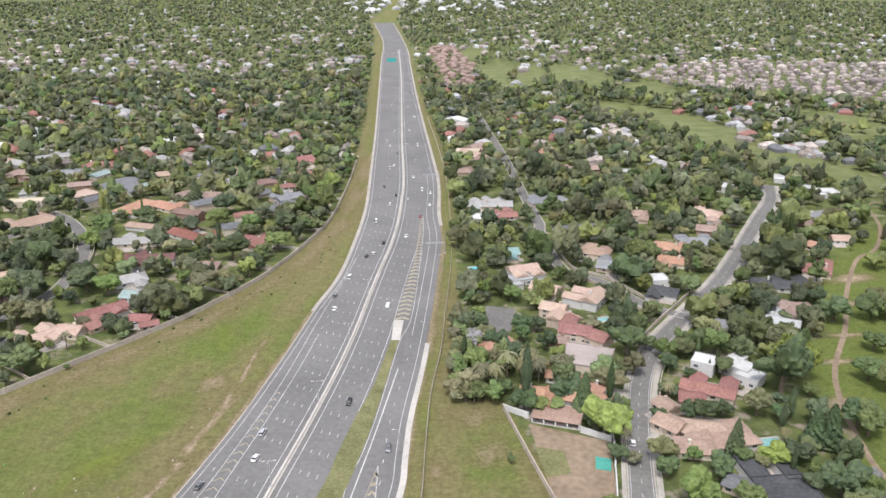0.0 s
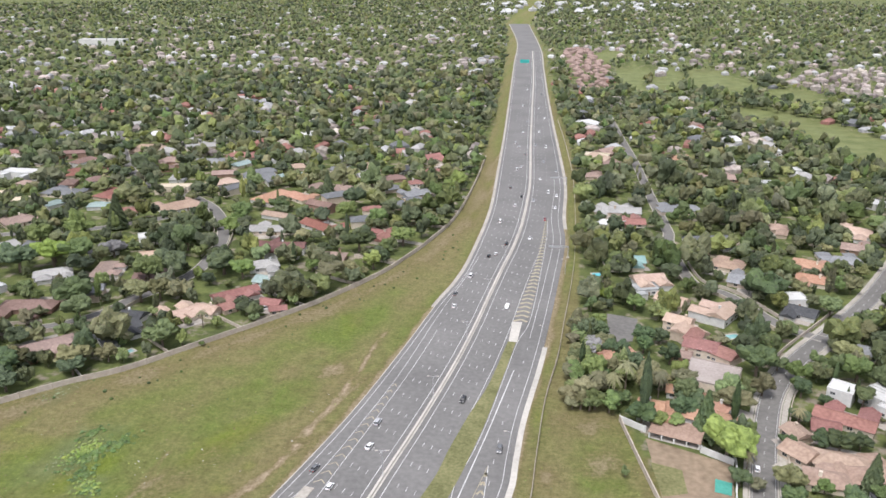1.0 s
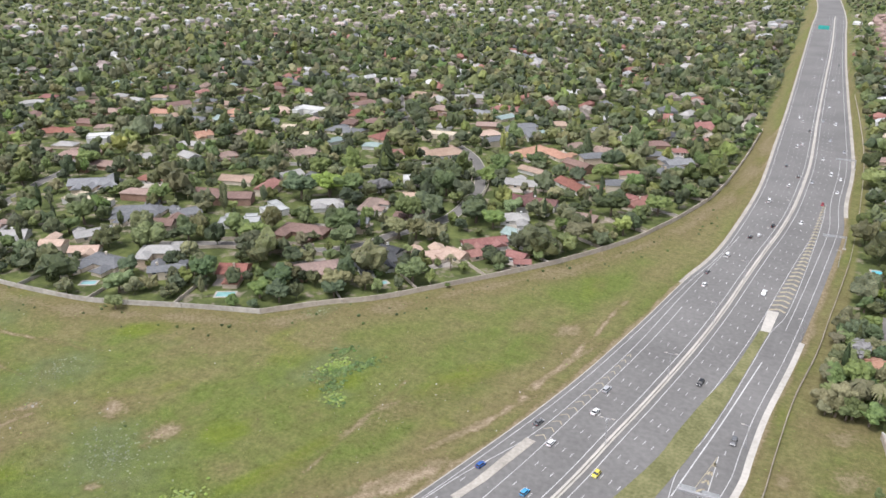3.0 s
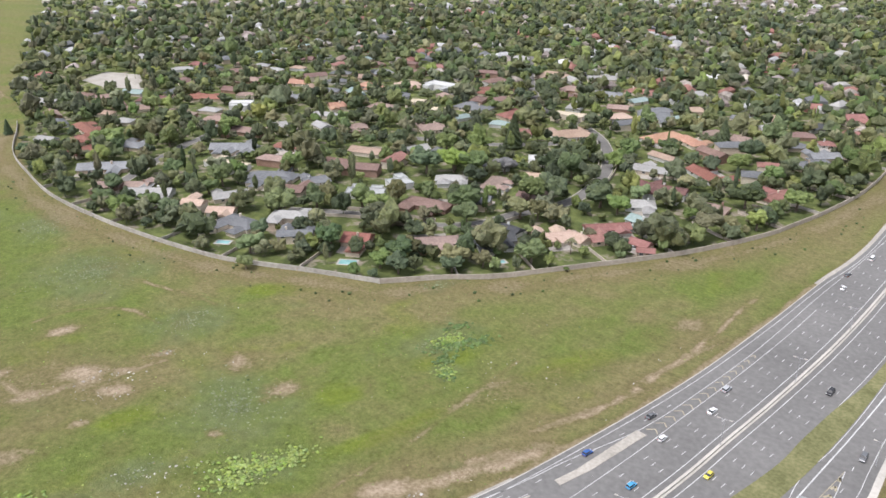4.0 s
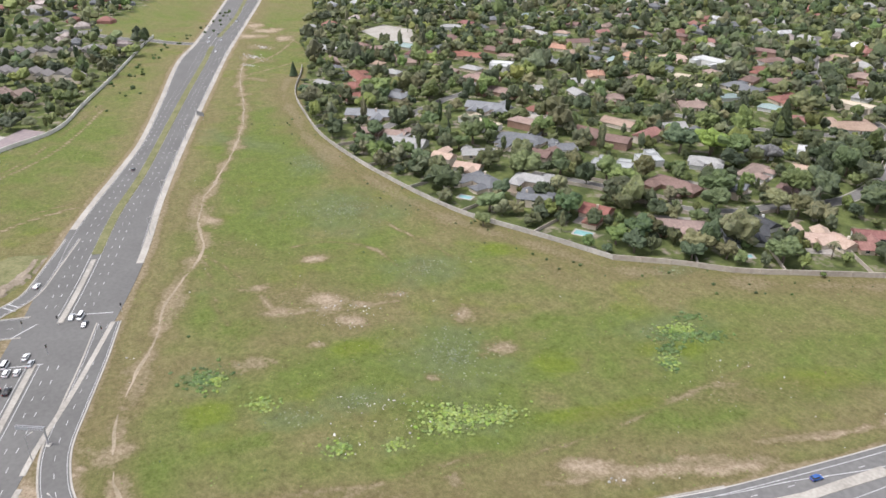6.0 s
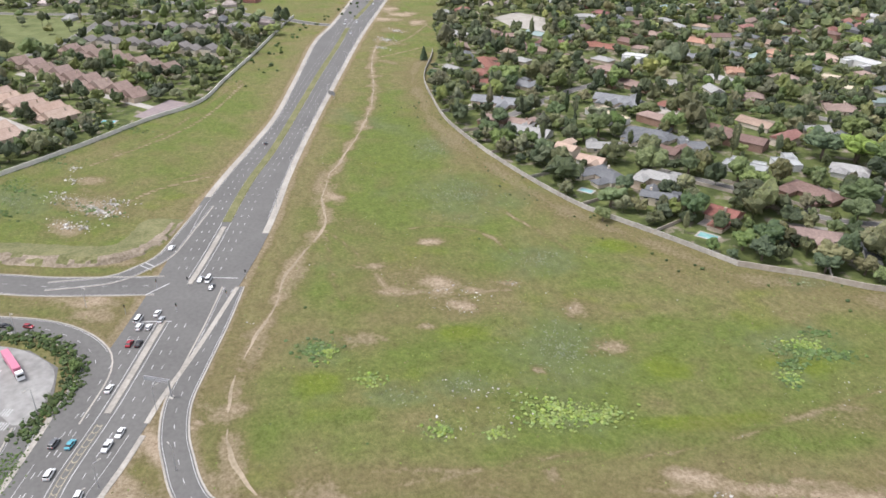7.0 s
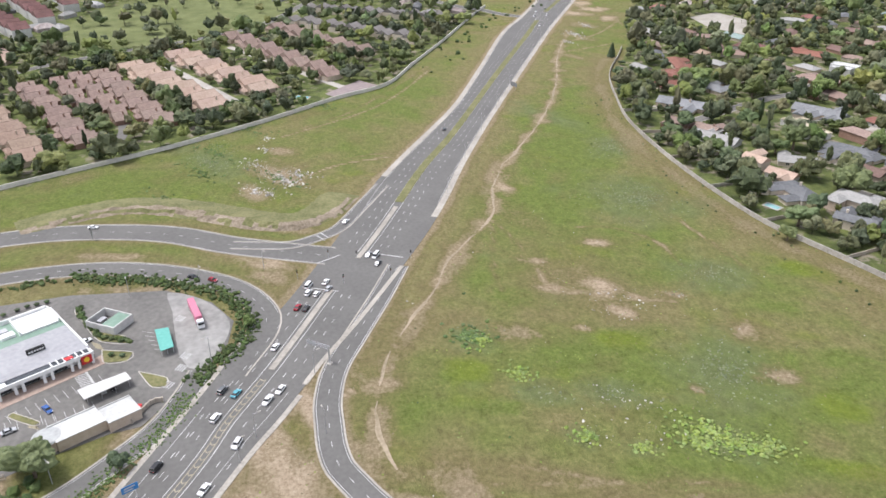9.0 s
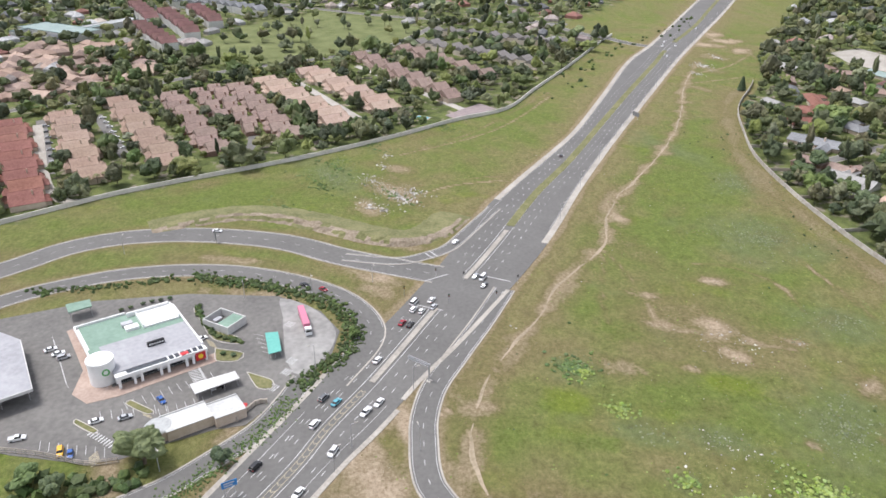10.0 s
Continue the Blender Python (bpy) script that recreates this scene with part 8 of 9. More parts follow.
pb("wall", shop, CLAD, (0.5, 31.0, 3.5, 41.0, -0.1, 4.6))
pb("roof_grey", shop, ROOF_GREY, (0.0, 31.6, 3.0, 23.0, 4.6, 4.95), label="grey sheet roof")
pb("roof_green", shop, ROOF_GREEN, (-3.0, 31.0, 23.0, 40.8, 4.6, 4.9), (-4.0, 0.0, 13.0, 23.0, 4.6, 4.88), label="pale green sheet roof")
pb("wall", shop, CLAD, (-3.6, 0.5, 13.5, 40.5, -0.1, 4.6))
pb("parapet", shop, CLAD, (-4.6, -4.0, 12.0, 41.4, 4.3, 5.7), (-4.0, 14.0, 40.9, 41.5, 4.3, 5.7), (14.0, 30.0, 38.2, 38.8, 4.3, 6.6), (31.1, 31.7, 4.0, 38.0, 4.3, 5.4))
pb("plant_screen", shop, CLAD, (17.0, 30.5, 26.5, 38.0, 4.9, 5.6), (17.0, 17.4, 26.5, 38.0, 5.6, 6.6), (30.1, 30.5, 26.5, 38.0, 5.6, 6.6), label="white roof plant enclosure")
pb("roof_unit", shop, STEEL, (10.5, 14.5, 31.0, 33.5, 4.9, 6.2))
pb("roof_unit", shop, CLAD, (11.0, 15.8, 27.5, 30.5, 4.9, 6.0))
louvre = pb("roof_louvre", shop, TYRE, (14.5, 20.5, 12.5, 13.6, 4.95, 6.6), label="dark ridge louvre with white lettering bars")
for i in range(6):
    pb("lettering_bar", louvre, CLAD, (15.0 + i * 0.9, 15.6 + i * 0.9, 12.42, 12.49, 5.5, 6.1))
pb("fascia", shop, CLAD, (0.0, 31.8, 0.0, 0.5, 3.5, 4.9), (0.0, 31.8, 0.5, 3.2, 4.4, 4.62))
for u in (1.0, 6.0, 8.4, 15.0, 17.6, 24.0, 26.4, 31.0):
    pb("column", shop, CLAD, (u - 0.45, u + 0.45, 0.0, 0.7, 0, 3.5))
for u0, u1 in ((2.0, 5.5), (9.2, 14.4), (18.4, 23.4), (27.2, 30.4)):
    pb("shop_window", shop, GLASS, (u0, u1, 3.3, 3.46, 0.3, 3.0))
# dark sheet standing in for shade in the open pergola strip
pb("skylight", shop, GLASS, (4.0, 31.0, 0.55, 2.95, 4.63, 4.72), label="dark sheet painting the shade of the open strip behind the fascia")
for i in range(7):
    pb("pergola_beam", shop, CLAD, (18.0 + i * 2.1, 18.4 + i * 2.1, -0.2, 3.0, 4.92, 5.25))
panel = pb("sign_panel", shop, RED, (27.2, 30.8, -0.2, -0.06, 1.2, 4.3), label="red sign panel with a yellow disc")
bm = bmesh.new()
tube(bm, (29.0, -0.28, 2.75), (29.0, -0.21, 2.75), 0.95, 0.95, 20)
part("emblem_disc", bm, YEL, panel)
pb("sign_panel", shop, RED, (22.4, 25.2, 0.2, 2.0, 5.0, 5.3), label="red canopy panel")
bm = bmesh.new()
for z0, z1, r0, r1 in ((0, 8.6, 4.4, 4.4), (8.6, 9.1, 4.7, 4.6)):
    tube(bm, (-2.5, 8.5, z0), (-2.5, 8.5, z1), r0, r1, 40)
tower = part("tower", bm, CLAD, shop, "round white plastered tower")
bm = bmesh.new()
for i in range(16):
    a0, a1 = i * math.tau / 16, (i + 1) * math.tau / 16
    tube(bm, (-2.0 + 1.1 * math.cos(a0), 4.0, 5.6 + 1.1 * math.sin(a0)), (-2.0 + 1.1 * math.cos(a1), 4.0, 5.6 + 1.1 * math.sin(a1)), 0.24, 0.24, 5)
part("ring_emblem", bm, material("green_emblem", (0.05, 0.3, 0.06), (0.1, 0.4, 0.1), 1, 0.3, 0.5, 0), tower, "green ring emblem")


def canopy(name, corners, h, mat_, label, posts=True, thick=0.35, mid_posts=0):
    """A flat roof over an open space on posts, by its four corners."""
    ob = tagged(new(name), label, "canopy")
    plate("roof", corners, h, h + thick, mat_, ob)
    c = [np.array(p, float) for p in corners]
    mid = sum(c) / 4
    spots = [p + (mid - p) * 0.12 for p in c] if posts else []
    for k in range(mid_posts):
        for a, b in ((0, 1), (3, 2)):
            q = (spots[a] if posts else c[a]) + ((spots[b] if posts else c[b]) - (spots[a] if posts else c[a])) * (k + 1) / (mid_posts + 1)
            spots.append(q)
    for p in spots:
        bm = bmesh.new()
        tube(bm, (*p, 0), (*p, h), 0.11, 0.11, 8)
        part("post", bm, STEEL, ob)
    return ob


def shift(corners, k):
    return [(x + k[0], y + k[1]) for x, y in corners]


pump = canopy("fuel_canopy", [(-258, -176), (-243.3, -147.5), (-213.6, -129), (-196, -152)], 5.0, ROOF_GREY, "large fuel pump canopy with a white and green edge", True, 0.9, 2)
for a, b in (((-243.3, -147.3), (-213.4, -128.8)), ((-213.4, -128.8), (-195.6, -152))):
    ribbon("edge_trim", spline([a, b], 4), 0.3, 4.95, 6.0, WHITE, pump)
for x, y in ((-232, -146), (-222, -152), (-212, -145)):
    ob = tagged(new("fuel_pump"), "white and green fuel pump on a kerbed island", "fuel pump", "fuel pumps")
    ob.matrix_world = pose(x, y, 0.08, 0, 0, 35)
    pb("island", ob, CONCRETE, (-3, 3, -0.7, 0.7, 0, 0.15))
    pb("cabinet", ob, WHITE, (-0.6, 0.6, -0.3, 0.3, 0.15, 1.9))
    pb("panel", ob, ROOF_GREEN, (-0.5, 0.5, -0.34, -0.31, 1.0, 1.7))
port = canopy("carport", [(-219.8, -79.5), (-227.5, -66), (-223.3, -63.4), (-214.5, -76.1)], 2.8, WHITE, "white sheet carport over parked cars", True, 0.25, 2)
MINT = material("mint_shade_cloth", (0.102, 0.332, 0.282), (0.138, 0.404, 0.347), 1, 0.2, 0.7, 0.2)
canopy("shade_port", [(-252.4, -60.7), (-253.2, -56), (-240.3, -52.3), (-238.2, -56.5)], 2.7, MINT, "mint green shade cloth carport", True, 0.15, 1)
canopy("pump_canopy", [(-270.7, -143.1), (-275, -135.2), (-269.7, -132.2), (-264.6, -139.3)], 4.0, ROOF_GREEN, "small green canopy with a white edge", True, 0.5)
wash = tagged(new("car_wash"), "small white walled yard with a pale green roof", "outbuilding")
wash.matrix_world = pose(-262.5, -78.5, 0, 0, 0, 60)
pb("wall", wash, WHITE, (-6.5, 6.5, -5, -4.6, 0, 3.4), (-6.5, 6.5, 4.6, 5, 0, 3.4), (-6.5, -6.1, -4.6, 4.6, 0, 3.4), (6.1, 6.5, -4.6, 4.6, 0, 3.4))
pb("roof", wash, ROOF_GREEN, (0.5, 6.0, -4.5, 4.5, 2.9, 3.15), label="pale green roof")
pb("tank", wash, STEEL, (-4.5, -2.5, -2, 1.5, 0, 2.0))
for (cx, cy, l, w, tn) in ((-201.6, -75.2, 14.5, 8.5, 124), (-206.8, -63.8, 10, 8.5, 124)):
    ob = tagged(new("annex"), "low beige flat-roofed annex with a white roof", "outbuilding")
    ob.matrix_world = pose(cx, cy, 0, 0, 0, tn)
    pb("wall", ob, PLASTER["tan"], (-l / 2, l / 2, -w / 2, w / 2, -0.1, 3.6))
    pb("roof", ob, ROOF["white"], (-l / 2 - 0.1, l / 2 + 0.1, -w / 2 - 0.1, w / 2 + 0.1, 3.6, 3.85), (-l / 2, l / 2, w / 2 - 0.2, w / 2 + 0.15, 3.85, 4.2))
    pb("door", ob, DOOR_WOOD, (-l / 2 + 2, -l / 2 + 4, w / 2, w / 2 + 0.06, 0, 2.4))
ob = tagged(new("annex"), "half-round pale end of the annex", "outbuilding")
ob.matrix_world = pose(-197.4, -82.6, 0, 0, 0, 0)
bm = bmesh.new()
tube(bm, (0, 0, 0), (0, 0, 3.5), 4.2, 4.2, 24)
part("wall", bm, PLASTER["tan"], ob)
bm = bmesh.new()
tube(bm, (0, 0, 3.5), (0, 0, 3.9), 4.4, 4.0, 24)
part("roof", bm, ROOF["pale"], ob)
boundary("wall_yard", spline([(-204, -60), (-212.5, -56), (-213.5, -52.5)], 3), 1.6, 0.25, WALL_PINK, "low beige yard wall with piers", 3)
pb("bin", tagged(new("skip_bin"), "dark red skip in the yard", "skip"), RED, (-211.2, -208.6, -60.6, -58.2, 0.08, 1.8))

# planted islands, hedges and shrubs
WEED = material("broad_leaved_weeds", (0.135, 0.19, 0.045), (0.24, 0.30, 0.085), 2.0, 0.2, 0.85, 0.5, vary=0.3, island=True)
WEED_DARK = material("dark_weeds", (0.058, 0.098, 0.03), (0.13, 0.185, 0.062), 2.0, 0.2, 0.85, 0.5, vary=0.3, island=True)
WEED_PALE = material("grey_green_weeds", (0.13, 0.155, 0.085), (0.24, 0.265, 0.16), 2.0, 0.2, 0.85, 0.5, vary=0.3, island=True)
DRY = material("dry_tussocks", (0.11, 0.10, 0.045), (0.22, 0.19, 0.10), 2.0, 0.2, 0.9, 0.5, vary=0.35, island=True)
HEDGE = material("hedge_leaves", (0.035, 0.055, 0.018), (0.08, 0.115, 0.035), 2.2, 0.4, 0.8, 0.6, vary=0.3, island=True)


def planted(pts, label="kerbed island planted with grass"):
    ob = tagged(plate("planted_island", pts, 0.0, 0.2, GRASSY), label, "island", kind="structure")
    line = spline(list(pts) + [pts[0]], 2)
    ribbon("kerb", line, 0.3, 0.0, 0.26, CONCRETE, ob)


planted([(-231, -63), (-221.5, -57), (-221.5, -52.5), (-226, -53)])
planted([(-246, -78), (-243, -67), (-238, -68), (-238, -75.5)])
planted([(-205, -112), (-203, -112), (-198, -104), (-199.5, -103)])
planted([(-215, -98), (-213, -99), (-207.5, -90), (-209, -88.5)])
planted([(-276, -94), (-266, -89), (-252, -80), (-249, -69), (-254, -72), (-260, -84), (-272, -93)])


def shrubs(name, xs_, ys_, rs, seed, label, mat_=None, flat=0.8):
    """Low shrubs or weeds, joined: lumpy clumps with loose leaves."""
    r = np.random.default_rng(seed)
    n, k = len(xs_), len(ICO0[0])
    v = ICO0[0][None] * (1 + r.normal(0, 0.22, (n, k, 1))) * rs[:, None, None] * np.array((1, 1, flat)) + np.c_[xs_, ys_, rs * flat * 0.55][:, None, :]
    f = ICO0[1][None] + (np.arange(n) * k)[:, None, None]
    m_ = n * 8
    own = np.repeat(np.arange(n), 8)
    p = v[own, r.integers(0, k, m_)]
    s = rs[own] * r.uniform(0.2, 0.45, m_)
    u, w = r.normal(size=(m_, 3)), r.normal(size=(m_, 3))
    u *= (s / np.linalg.norm(u, axis=1))[:, None]
    w *= (s / np.linalg.norm(w, axis=1))[:, None]
    w[:, 2] = np.abs(w[:, 2])
    me = mesh_np(name, np.concatenate([v.reshape(-1, 3), np.stack([p - u, p + u, p + w], 1).reshape(-1, 3)]), np.concatenate([f.reshape(-1, 3), np.arange(m_ * 3).reshape(-1, 3) + n * k]))
    return tagged(link(name, me, mat_ or HEDGE), label, "shrubs", kind="stuff")


def along(line, n, spread, seed):
    r = np.random.default_rng(seed)
    p = even(line, n)
    return p[:, 0] + r.normal(0, spread, n), p[:, 1] + r.normal(0, spread, n)


hx, hy = along(spline([(-303, -102), (-298, -88), (-295, -71), (-288, -56), (-281, -42.5), (-268, -31.5), (-253, -27.5), (-241, -31), (-234, -36.5), (-222, -43)], 3), 1500, 2.2, 3)
shrubs("hedge", hx, hy, 0.25 + 0.75 * np.random.default_rng(4).random(1500) ** 2, 5, "uneven green hedge between the ramp and the forecourt")
hx, hy = along(spline([(-276, -93), (-266, -88), (-255, -80), (-251, -70)], 3), 46, 0.6, 6)
shrubs("hedge", hx, hy, np.random.default_rng(7).uniform(0.8, 1.3, 46), 8, "clipped dark green hedge with a kerb")
hx, hy = along(spline([(-288, -166), (-292, -140), (-297, -122), (-300, -108)], 3), 150, 1.6, 9)
shrubs("verge_shrubs", hx, hy, np.random.default_rng(10).uniform(0.3, 1.0, 150), 11, "loose shrubs on the ramp verge")
hx, hy = along(spline([(-216, -45), (-200, -50), (-188, -58), (-176, -66), (-166, -74)], 3), 900, 2.0, 12)
shrubs("verge_shrubs", hx, hy, np.random.default_rng(13).uniform(0.12, 0.45, 900), 14, "rough grass and shrubs beside the service road", WEED_DARK)
hx, hy = along(spline([(-176, -118), (-172, -106), (-174, -90), (-180, -84)], 3), 60, 2.5, 15)
shrubs("verge_shrubs", hx, hy, np.random.default_rng(16).uniform(0.8, 2.2, 60), 17, "dense shrubs below the forecourt")
for x, y in ((-281, -109.3), (-282.5, -106), (-280, -112.5), (-278, -115.5), (-275, -119.5), (-273, -122.5), (-276.5, -92), (-242, -74), (-241, -70)):
    sh = tagged(new("shrub"), "round clipped shrub in the forecourt planting", "shrub", "clipped shrubs")
    sh.matrix_world = pose(x, y, 0.1) @ Matrix.Diagonal((1.25, 1.25, 0.95, 1))
    link("leaves", crown_of("round", 1, 1), None, sh).location = (0, 0, -0.25)
tree(-184.5, -83, 6.6, "round", 0, 1.1, "beside the forecourt")
tree(-188, -87, 4.2, "round", 0, 1.0, "beside the forecourt")
tree(-183.6, -59.7, 3.0, "round", 1, 1.25, "beside the service road")
tree(-253, -28, 2.2, "round", 0, 1.2, "beside the ramp")
for x, y in ((-398, -200), (-402, -197), (-403, -193), (-407, -190), (-412, -187), (-417, -184), (-420, -181), (-428, -180), (-437, -180), (-440, -184), (-432, -176)):
    tree(x, y, 2.6, "palm", 2, 1.0, "along the estate lane")
tree(-175, -114, 4.5, "round", 0, 0.9, "below the forecourt")
tree(-172, -104, 4.0, "round", 1, 0.9, "below the forecourt")
for x, y, r, tn in ((4, 279, 4.2, 2), (7, 297, 5.0, 0), (13, 284, 4.0, 0), (18.5, 297, 4.5, 1), (22, 302, 5, 2), (12, 310, 4.8, 0), (28, 300, 4.6, 3), (15, 325, 5.2, 4), (9, 335, 4.4, 0), (24, 322, 5, 1), (35, 296, 4.2, 2), (24.2, 233, 2.0, 0), (67, 252, 5.2, 3), (70, 262, 4.2, 0), (52, 283, 5.2, 1), (17, 352, 4.5, 0), (14, 370, 4.6, 1), (20, 385, 4.5, 3), (12, 395, 4.5, 0)):
    tree(x, y, r, "round", tn, 1.0, "beside the fence")

belt_rng = random.Random(77)
for k in range(40):
    x, y = belt_rng.uniform(1, 26), belt_rng.uniform(268, 345)
    if inside(np.array([x]), np.array([y]), [(3, 272), (14, 268), (24, 285), (22, 332), (12, 345), (5, 345)])[0]:
        tree(x, y, belt_rng.uniform(3.0, 5.0), "round", belt_rng.choice((0, 0, 1, 2)), belt_rng.uniform(0.9, 1.2), "beside the fence")

# ---- weeds, tussocks and rubble on the veld ----
r = np.random.default_rng(90)
def patch(cx, cy, rx, ry, turn, n, seed):
    q = np.random.default_rng(seed)
    a, d = q.uniform(0, math.tau, n), np.abs(q.normal(0, 0.62, n)) + 0.05
    u, v = np.cos(a) * d * rx, np.sin(a) * d * ry
    c, s = math.cos(radians(turn)), math.sin(radians(turn))
    return cx + u * c - v * s, cy + u * s + v * c


def patches(rows, per, lo, hi, seed, label, mat_):
    P = [patch(*row, int(per * row[2] * row[3]), seed + i) for i, row in enumerate(rows)]
    X, Y = np.concatenate([p[0] for p in P]), np.concatenate([p[1] for p in P])
    shrubs("weeds", X, Y, np.random.default_rng(seed).uniform(lo, hi, len(X)), seed, label, mat_, 0.45)


patches(((-165, 214, 11, 5, 67), (-158, 222, 7, 3.5, 67), (-160, 203, 5, 4, 67), (-154, 196, 4, 4, 67), (-234, 52, 7, 6, 67), (-172, 226, 5, 3, 67)), 3.6, 0.3, 0.95, 101, "dense dark green weeds in the veld", WEED_DARK)
patches(((-166, 121, 11, 5.5, 67), (-168, 109, 8, 5, 67), (-163, 130, 6, 4, 67), (-176, 76, 4.5, 4, 67), (-168, 92, 4.5, 3, 67), (-173, 114, 8, 5, 67), (-210, 64, 6, 4, 60), (-155, 197, 4, 5, 67), (-168, 216, 9, 5, 67), (-231, 56, 5, 5, 67)), 4.2, 0.25, 0.8, 103, "bright green broad-leaved weeds in the veld", WEED)
patches(((-174, 212, 9, 4, 67), (-199, 133, 17, 22, 67), (-236, 53, 8, 6, 60), (-250, 139, 5, 2.5, 67), (-341, 159, 26, 20, 67), (-413, 170, 12, 14, 67), (-263, 159, 14, 12, 67), (-198, 70, 10, 5, 67), (-203, 250, 12, 5, 67), (-195, 93, 10, 6, 67), (-425, -60, 26, 9, 35), (-450, -55, 16, 6, 35)), 0.85, 0.1, 0.42, 105, "pale grey-green weeds scattered over the veld", WEED_PALE)


def scatter(n, seed, lo, hi, label, mat_, box_=(-560, 30, -60, 330)):
    q = np.random.default_rng(seed)
    X, Y = q.uniform(box_[0], box_[1], n), q.uniform(box_[2], box_[3], n)
    k = ~(inside(X, Y, SUBURB_WEST) | inside(X, Y, SUBURB_SOUTH) | inside(X, Y, SUBURB_EAST)) & (far_from(X, Y, HW_LEFT) > 3) & (far_from(X, Y, LOOP) > 6) & (far_from(X, Y, ART_RIGHT) > 3) & (far_from(X, Y, ART_LEFT) > 3) & (far_from(X, Y, RAMP_UP) > 10) & (far_from(X, Y, RAMP_LOW) > 8) & (far_from(X, Y, RAMP_SLIP) > 6) & (far_from(X, Y, DESIRE) > 1.5)
    k &= ~((X > at_y(HW_LEFT, Y)[:, 0] - 2) & (X < at_y(HW_RIGHT, Y)[:, 0] + 3)) & ~inside(X, Y, np.r_[ART_LEFT, ART_RIGHT[::-1]]) & ~inside(X, Y, [(-300, -175), (-300, -60), (-262, -22), (-170, -40), (-150, -110), (-180, -175)])
    X, Y = X[k], Y[k]
    dens = fbm(X, Y, 30, seed)
    k = q.random(len(X)) < np.clip(0.5 + 0.9 * dens, 0.05, 1)
    X, Y = X[k], Y[k]
    return shrubs("tussocks", X, Y, q.uniform(lo, hi, len(X)) ** 1.0, seed, label, mat_, 0.55)


scatter(5200, 111, 0.1, 0.34, "dry grass tussocks on the veld", DRY)
scatter(7000, 112, 0.08, 0.34, "green grass tussocks on the veld", WEED)
scatter(90, 113, 0.3, 0.8, "small dark bushes on the veld", HEDGE)
patches(((-440, -55, 34, 10, 33), (-410, -62, 26, 9, 33), (-480, -40, 24, 8, 35), (-375, -75, 24, 7, 40), (-520, 5, 26, 8, 38), (-395, -20, 24, 10, 30)), 0.3, 0.25, 0.9, 131, "dark green weeds growing round the rubble", WEED_DARK)
hx, hy = along(side(np.r_[WALL_W[60:], WALL_N[:70]], 12), 90, 8.0, 21)
shrubs("bushes", hx, hy, np.random.default_rng(22).uniform(0.2, 0.9, 90), 23, "low dark bushes below the boundary wall")
hx, hy = along(spline([(-600, 100), (-660, 125), (-730, 155), (-790, 190), (-850, 250), (-950, 300)], 6), 46, 7.0, 24)
shrubs("bushes", hx, hy, np.random.default_rng(25).uniform(0.8, 2.2, 46), 26, "scattered dark bushes beside the dual carriageway")


def rubble(rows, per, lo, hi, seed, mat_, label):
    """Stones and dumped rubble: uneven blocks joined into one mesh."""
    q = np.random.default_rng(seed)
    P = [patch(*row, max(3, int(per * row[2] * row[3])), seed + i) for i, row in enumerate(rows)]
    X, Y = np.concatenate([p[0] for p in P]), np.concatenate([p[1] for p in P])
    n = len(X)
    rs = lo * (hi / lo) ** (q.random(n) ** 2)
    v = ICO0[0][None] * (1 + q.normal(0, 0.3, (n, 12, 1))) * rs[:, None, None] * q.uniform(0.5, 1.3, (n, 1, 3)) * np.array((1, 1, 0.6)) + np.c_[X, Y, rs * 0.25][:, None, :]
    f = ICO0[1][None] + (np.arange(n) * 12)[:, None, None]
    return tagged(link("rubble", mesh_np("rubble", v.reshape(-1, 3), f.reshape(-1, 3)), mat_), label, "rubble", kind="stuff")


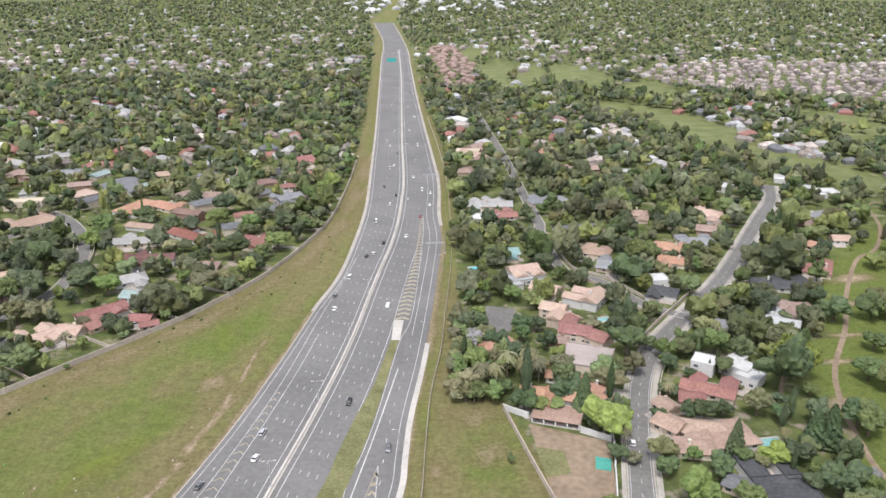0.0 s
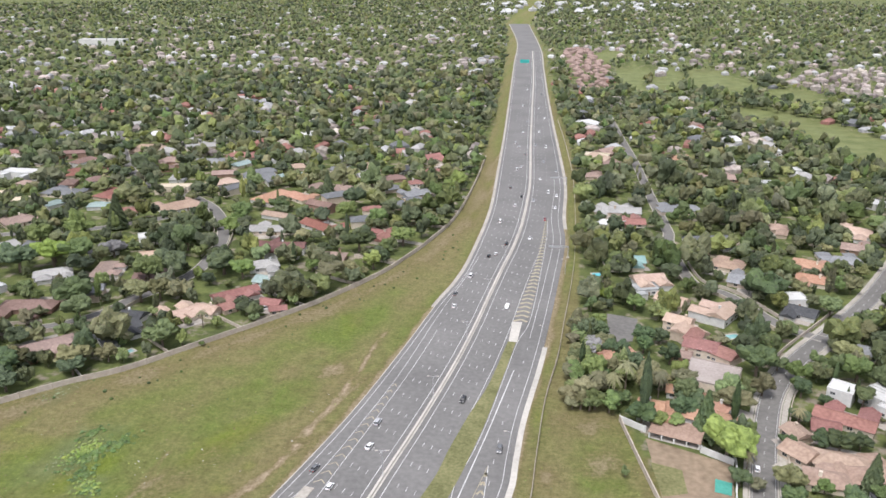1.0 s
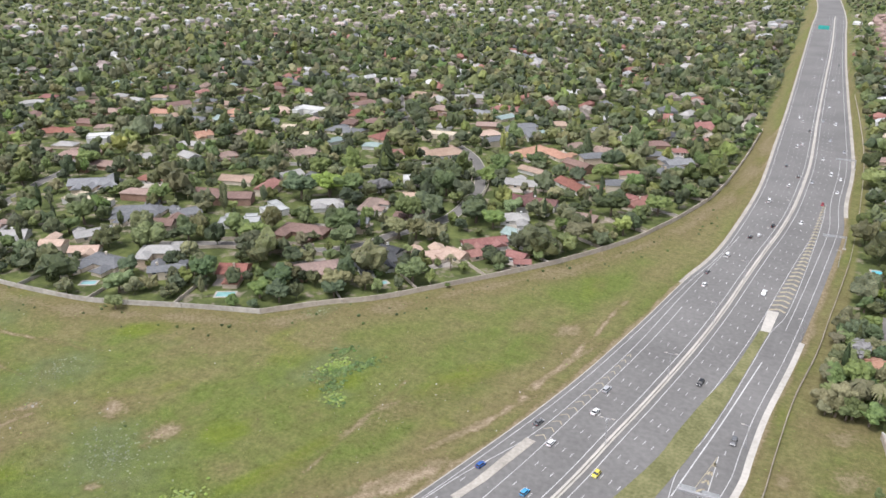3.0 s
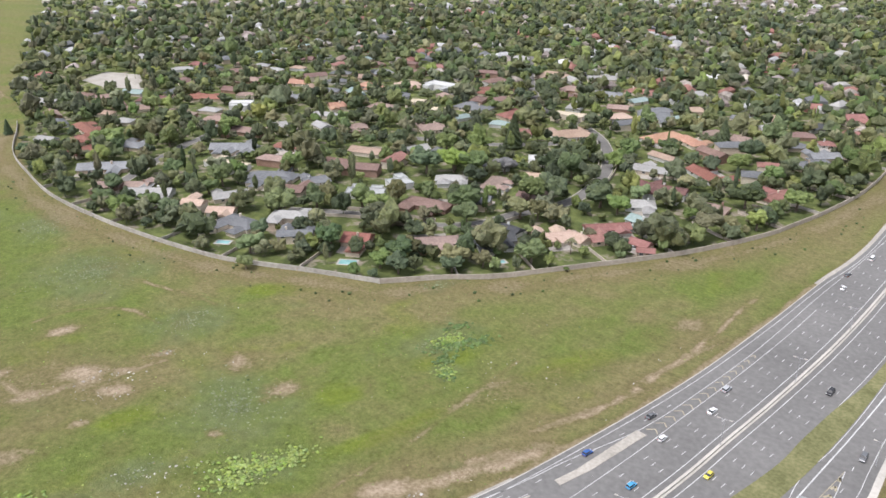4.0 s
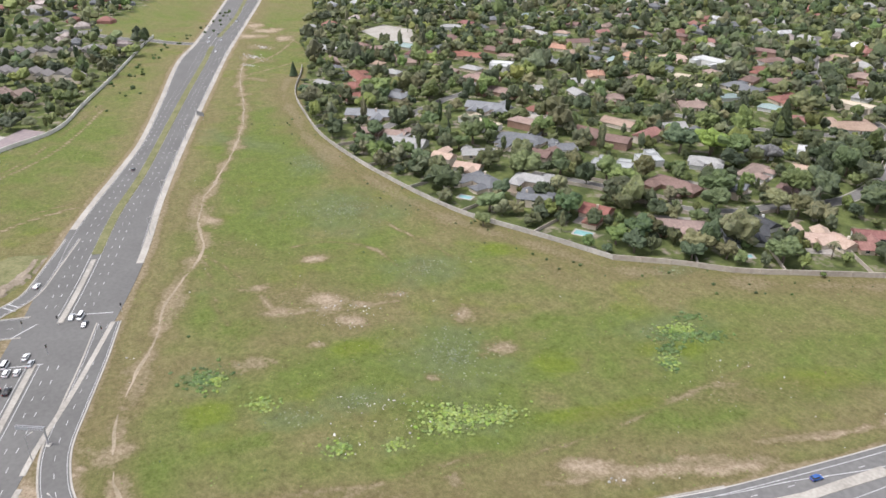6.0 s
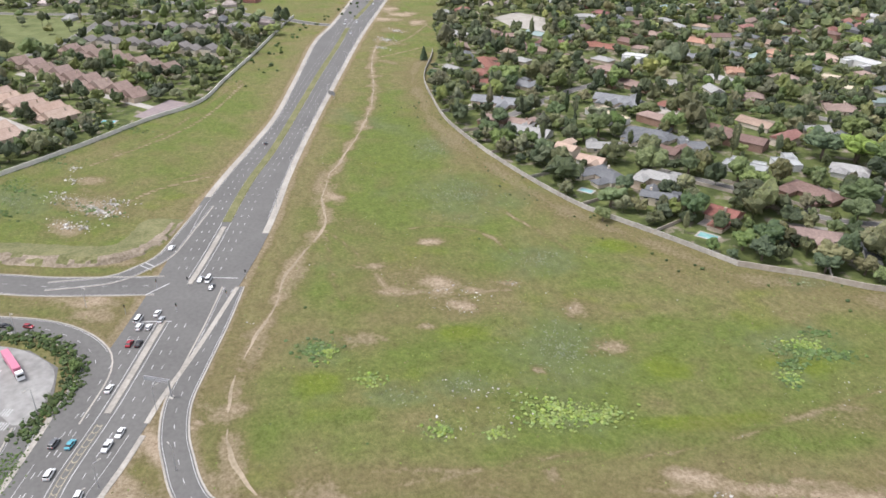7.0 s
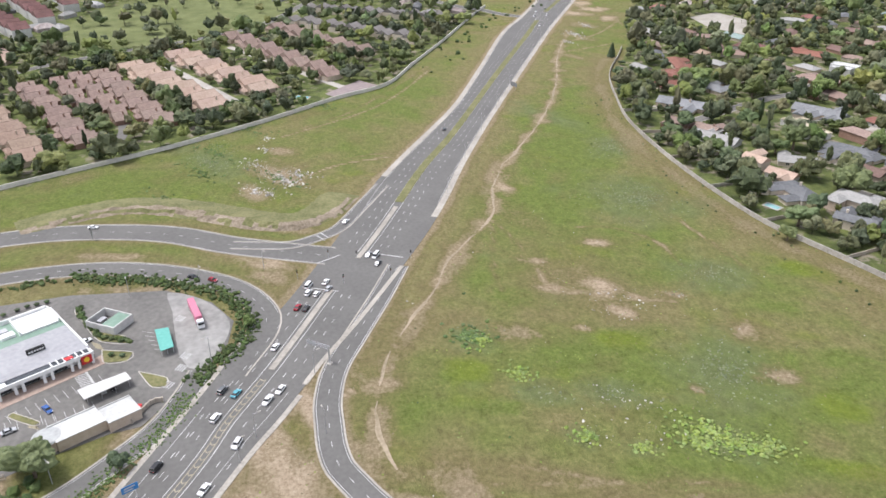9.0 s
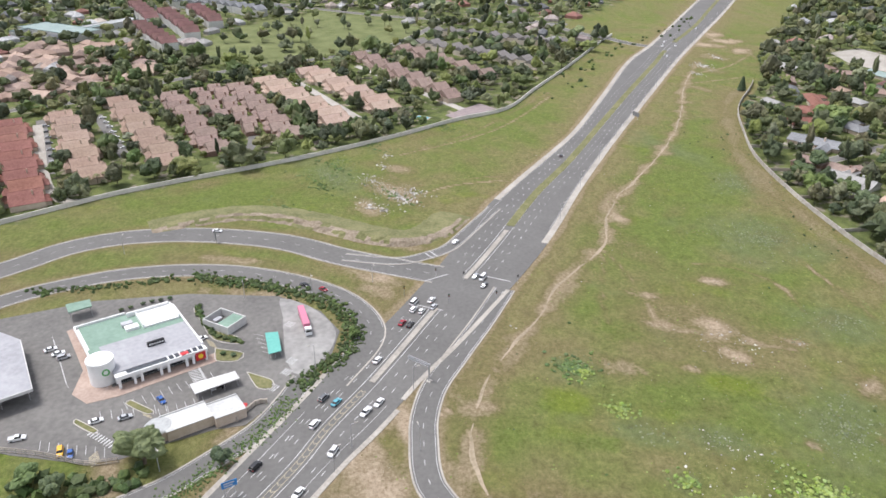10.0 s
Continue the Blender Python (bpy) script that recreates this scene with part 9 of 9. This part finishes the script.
RUBBLE = material("pale_rubble", (0.28, 0.26, 0.23), (0.6, 0.575, 0.53), 0.8, 0.1, 0.95, 0.3, vary=0.4, island=True)
rubble(((-400, -20, 17, 8, 30), (-380, -32, 11, 5, 30), (-441, -29, 7, 4, 20), (-460, -29, 5, 4, 20), (-390, -14, 9, 4, 40), (-418, -35, 12, 5, 40), (-700, 240, 16, 7, 25), (-672, 225, 9, 5, 25), (-735, 262, 12, 5, 25), (-398, -10, 10, 6, 60), (-376, -24, 9, 5, 30)), 2.4, 0.12, 0.8, 121, RUBBLE, "heaps of dumped pale builders' rubble")
rubble(((-252, 118, 14, 7, 60), (-250, 139, 5, 2.5, 60), (-237, 110, 8, 4, 50), (-300, 119, 6, 3, 60), (-230, 95, 3, 2, 60), (-190, 95, 20, 9, 60), (-178, 80, 14, 8, 60), (-174, 100, 12, 5, 60), (-256, 110, 8, 9, 67), (-242, 112, 7, 5, 67), (-120, 140, 20, 4, 62), (-182, -10, 6, 3, 20), (-177, -1, 3, 2, 20), (-262, 32, 4, 2, 20)), 0.3, 0.1, 0.6, 123, RUBBLE, "scattered pale stones on the veld")
rubble(((-150, 210, 90, 60, 40), (-250, 110, 110, 70, 40), (-90, 260, 60, 12, 70), (-420, 110, 120, 40, 22)), 0.012, 0.1, 0.32, 125, ROOF["white"], "scattered white litter on the grass")
ROCK = material("weathered_rock_bank", (0.15, 0.12, 0.082), (0.32, 0.265, 0.2), 0.9, 0.08, 0.95, 0.6)
bl = spline([(-346, -135), (-357, -112), (-362, -95), (-358, -73), (-343, -44), (-333, -22), (-334, -4), (-346, 10), (-366, 21)], 2.5)
st, q = len(bl), np.random.default_rng(131)
prof = ((-1.0, -0.2), (0.6, 0.9), (2.2, 2.0), (4.5, 2.5), (8.0, 2.2), (13.0, 1.2), (20.0, -0.15))
fade = np.sin(np.linspace(0, math.pi, st)) ** 0.5
V = [np.c_[side(bl, -d + q.normal(0, 0.35, st)), (h + q.normal(0, 0.28, st) * (0 < k < 4)) * fade if h > 0 else np.full(st, h)] for k, (d, h) in enumerate(prof)]
F = [np.c_[np.arange(st - 1) + k * st, np.arange(1, st) + k * st, np.arange(1, st) + (k + 1) * st, np.arange(st - 1) + (k + 1) * st] for k in range(len(prof) - 1)]
bank_me = mesh_np("rock_bank", np.concatenate(V), np.concatenate(F))
bank_me.materials.append(ROCK)
bank_me.materials.append(GRASSY)
bank_me.polygons.foreach_set("material_index", np.concatenate([np.where((np.convolve(q.normal(0, 1.6, st - 1), np.ones(7) / 7, "same") > -0.1 - 0.3 * (k == 0)) & (k < 3), 0, 1).astype(np.int32) for k in range(len(prof) - 1)]))
tagged(link("rock_bank", bank_me), "low eroded rocky bank with a grassy top above the ramp", "bank", kind="structure")
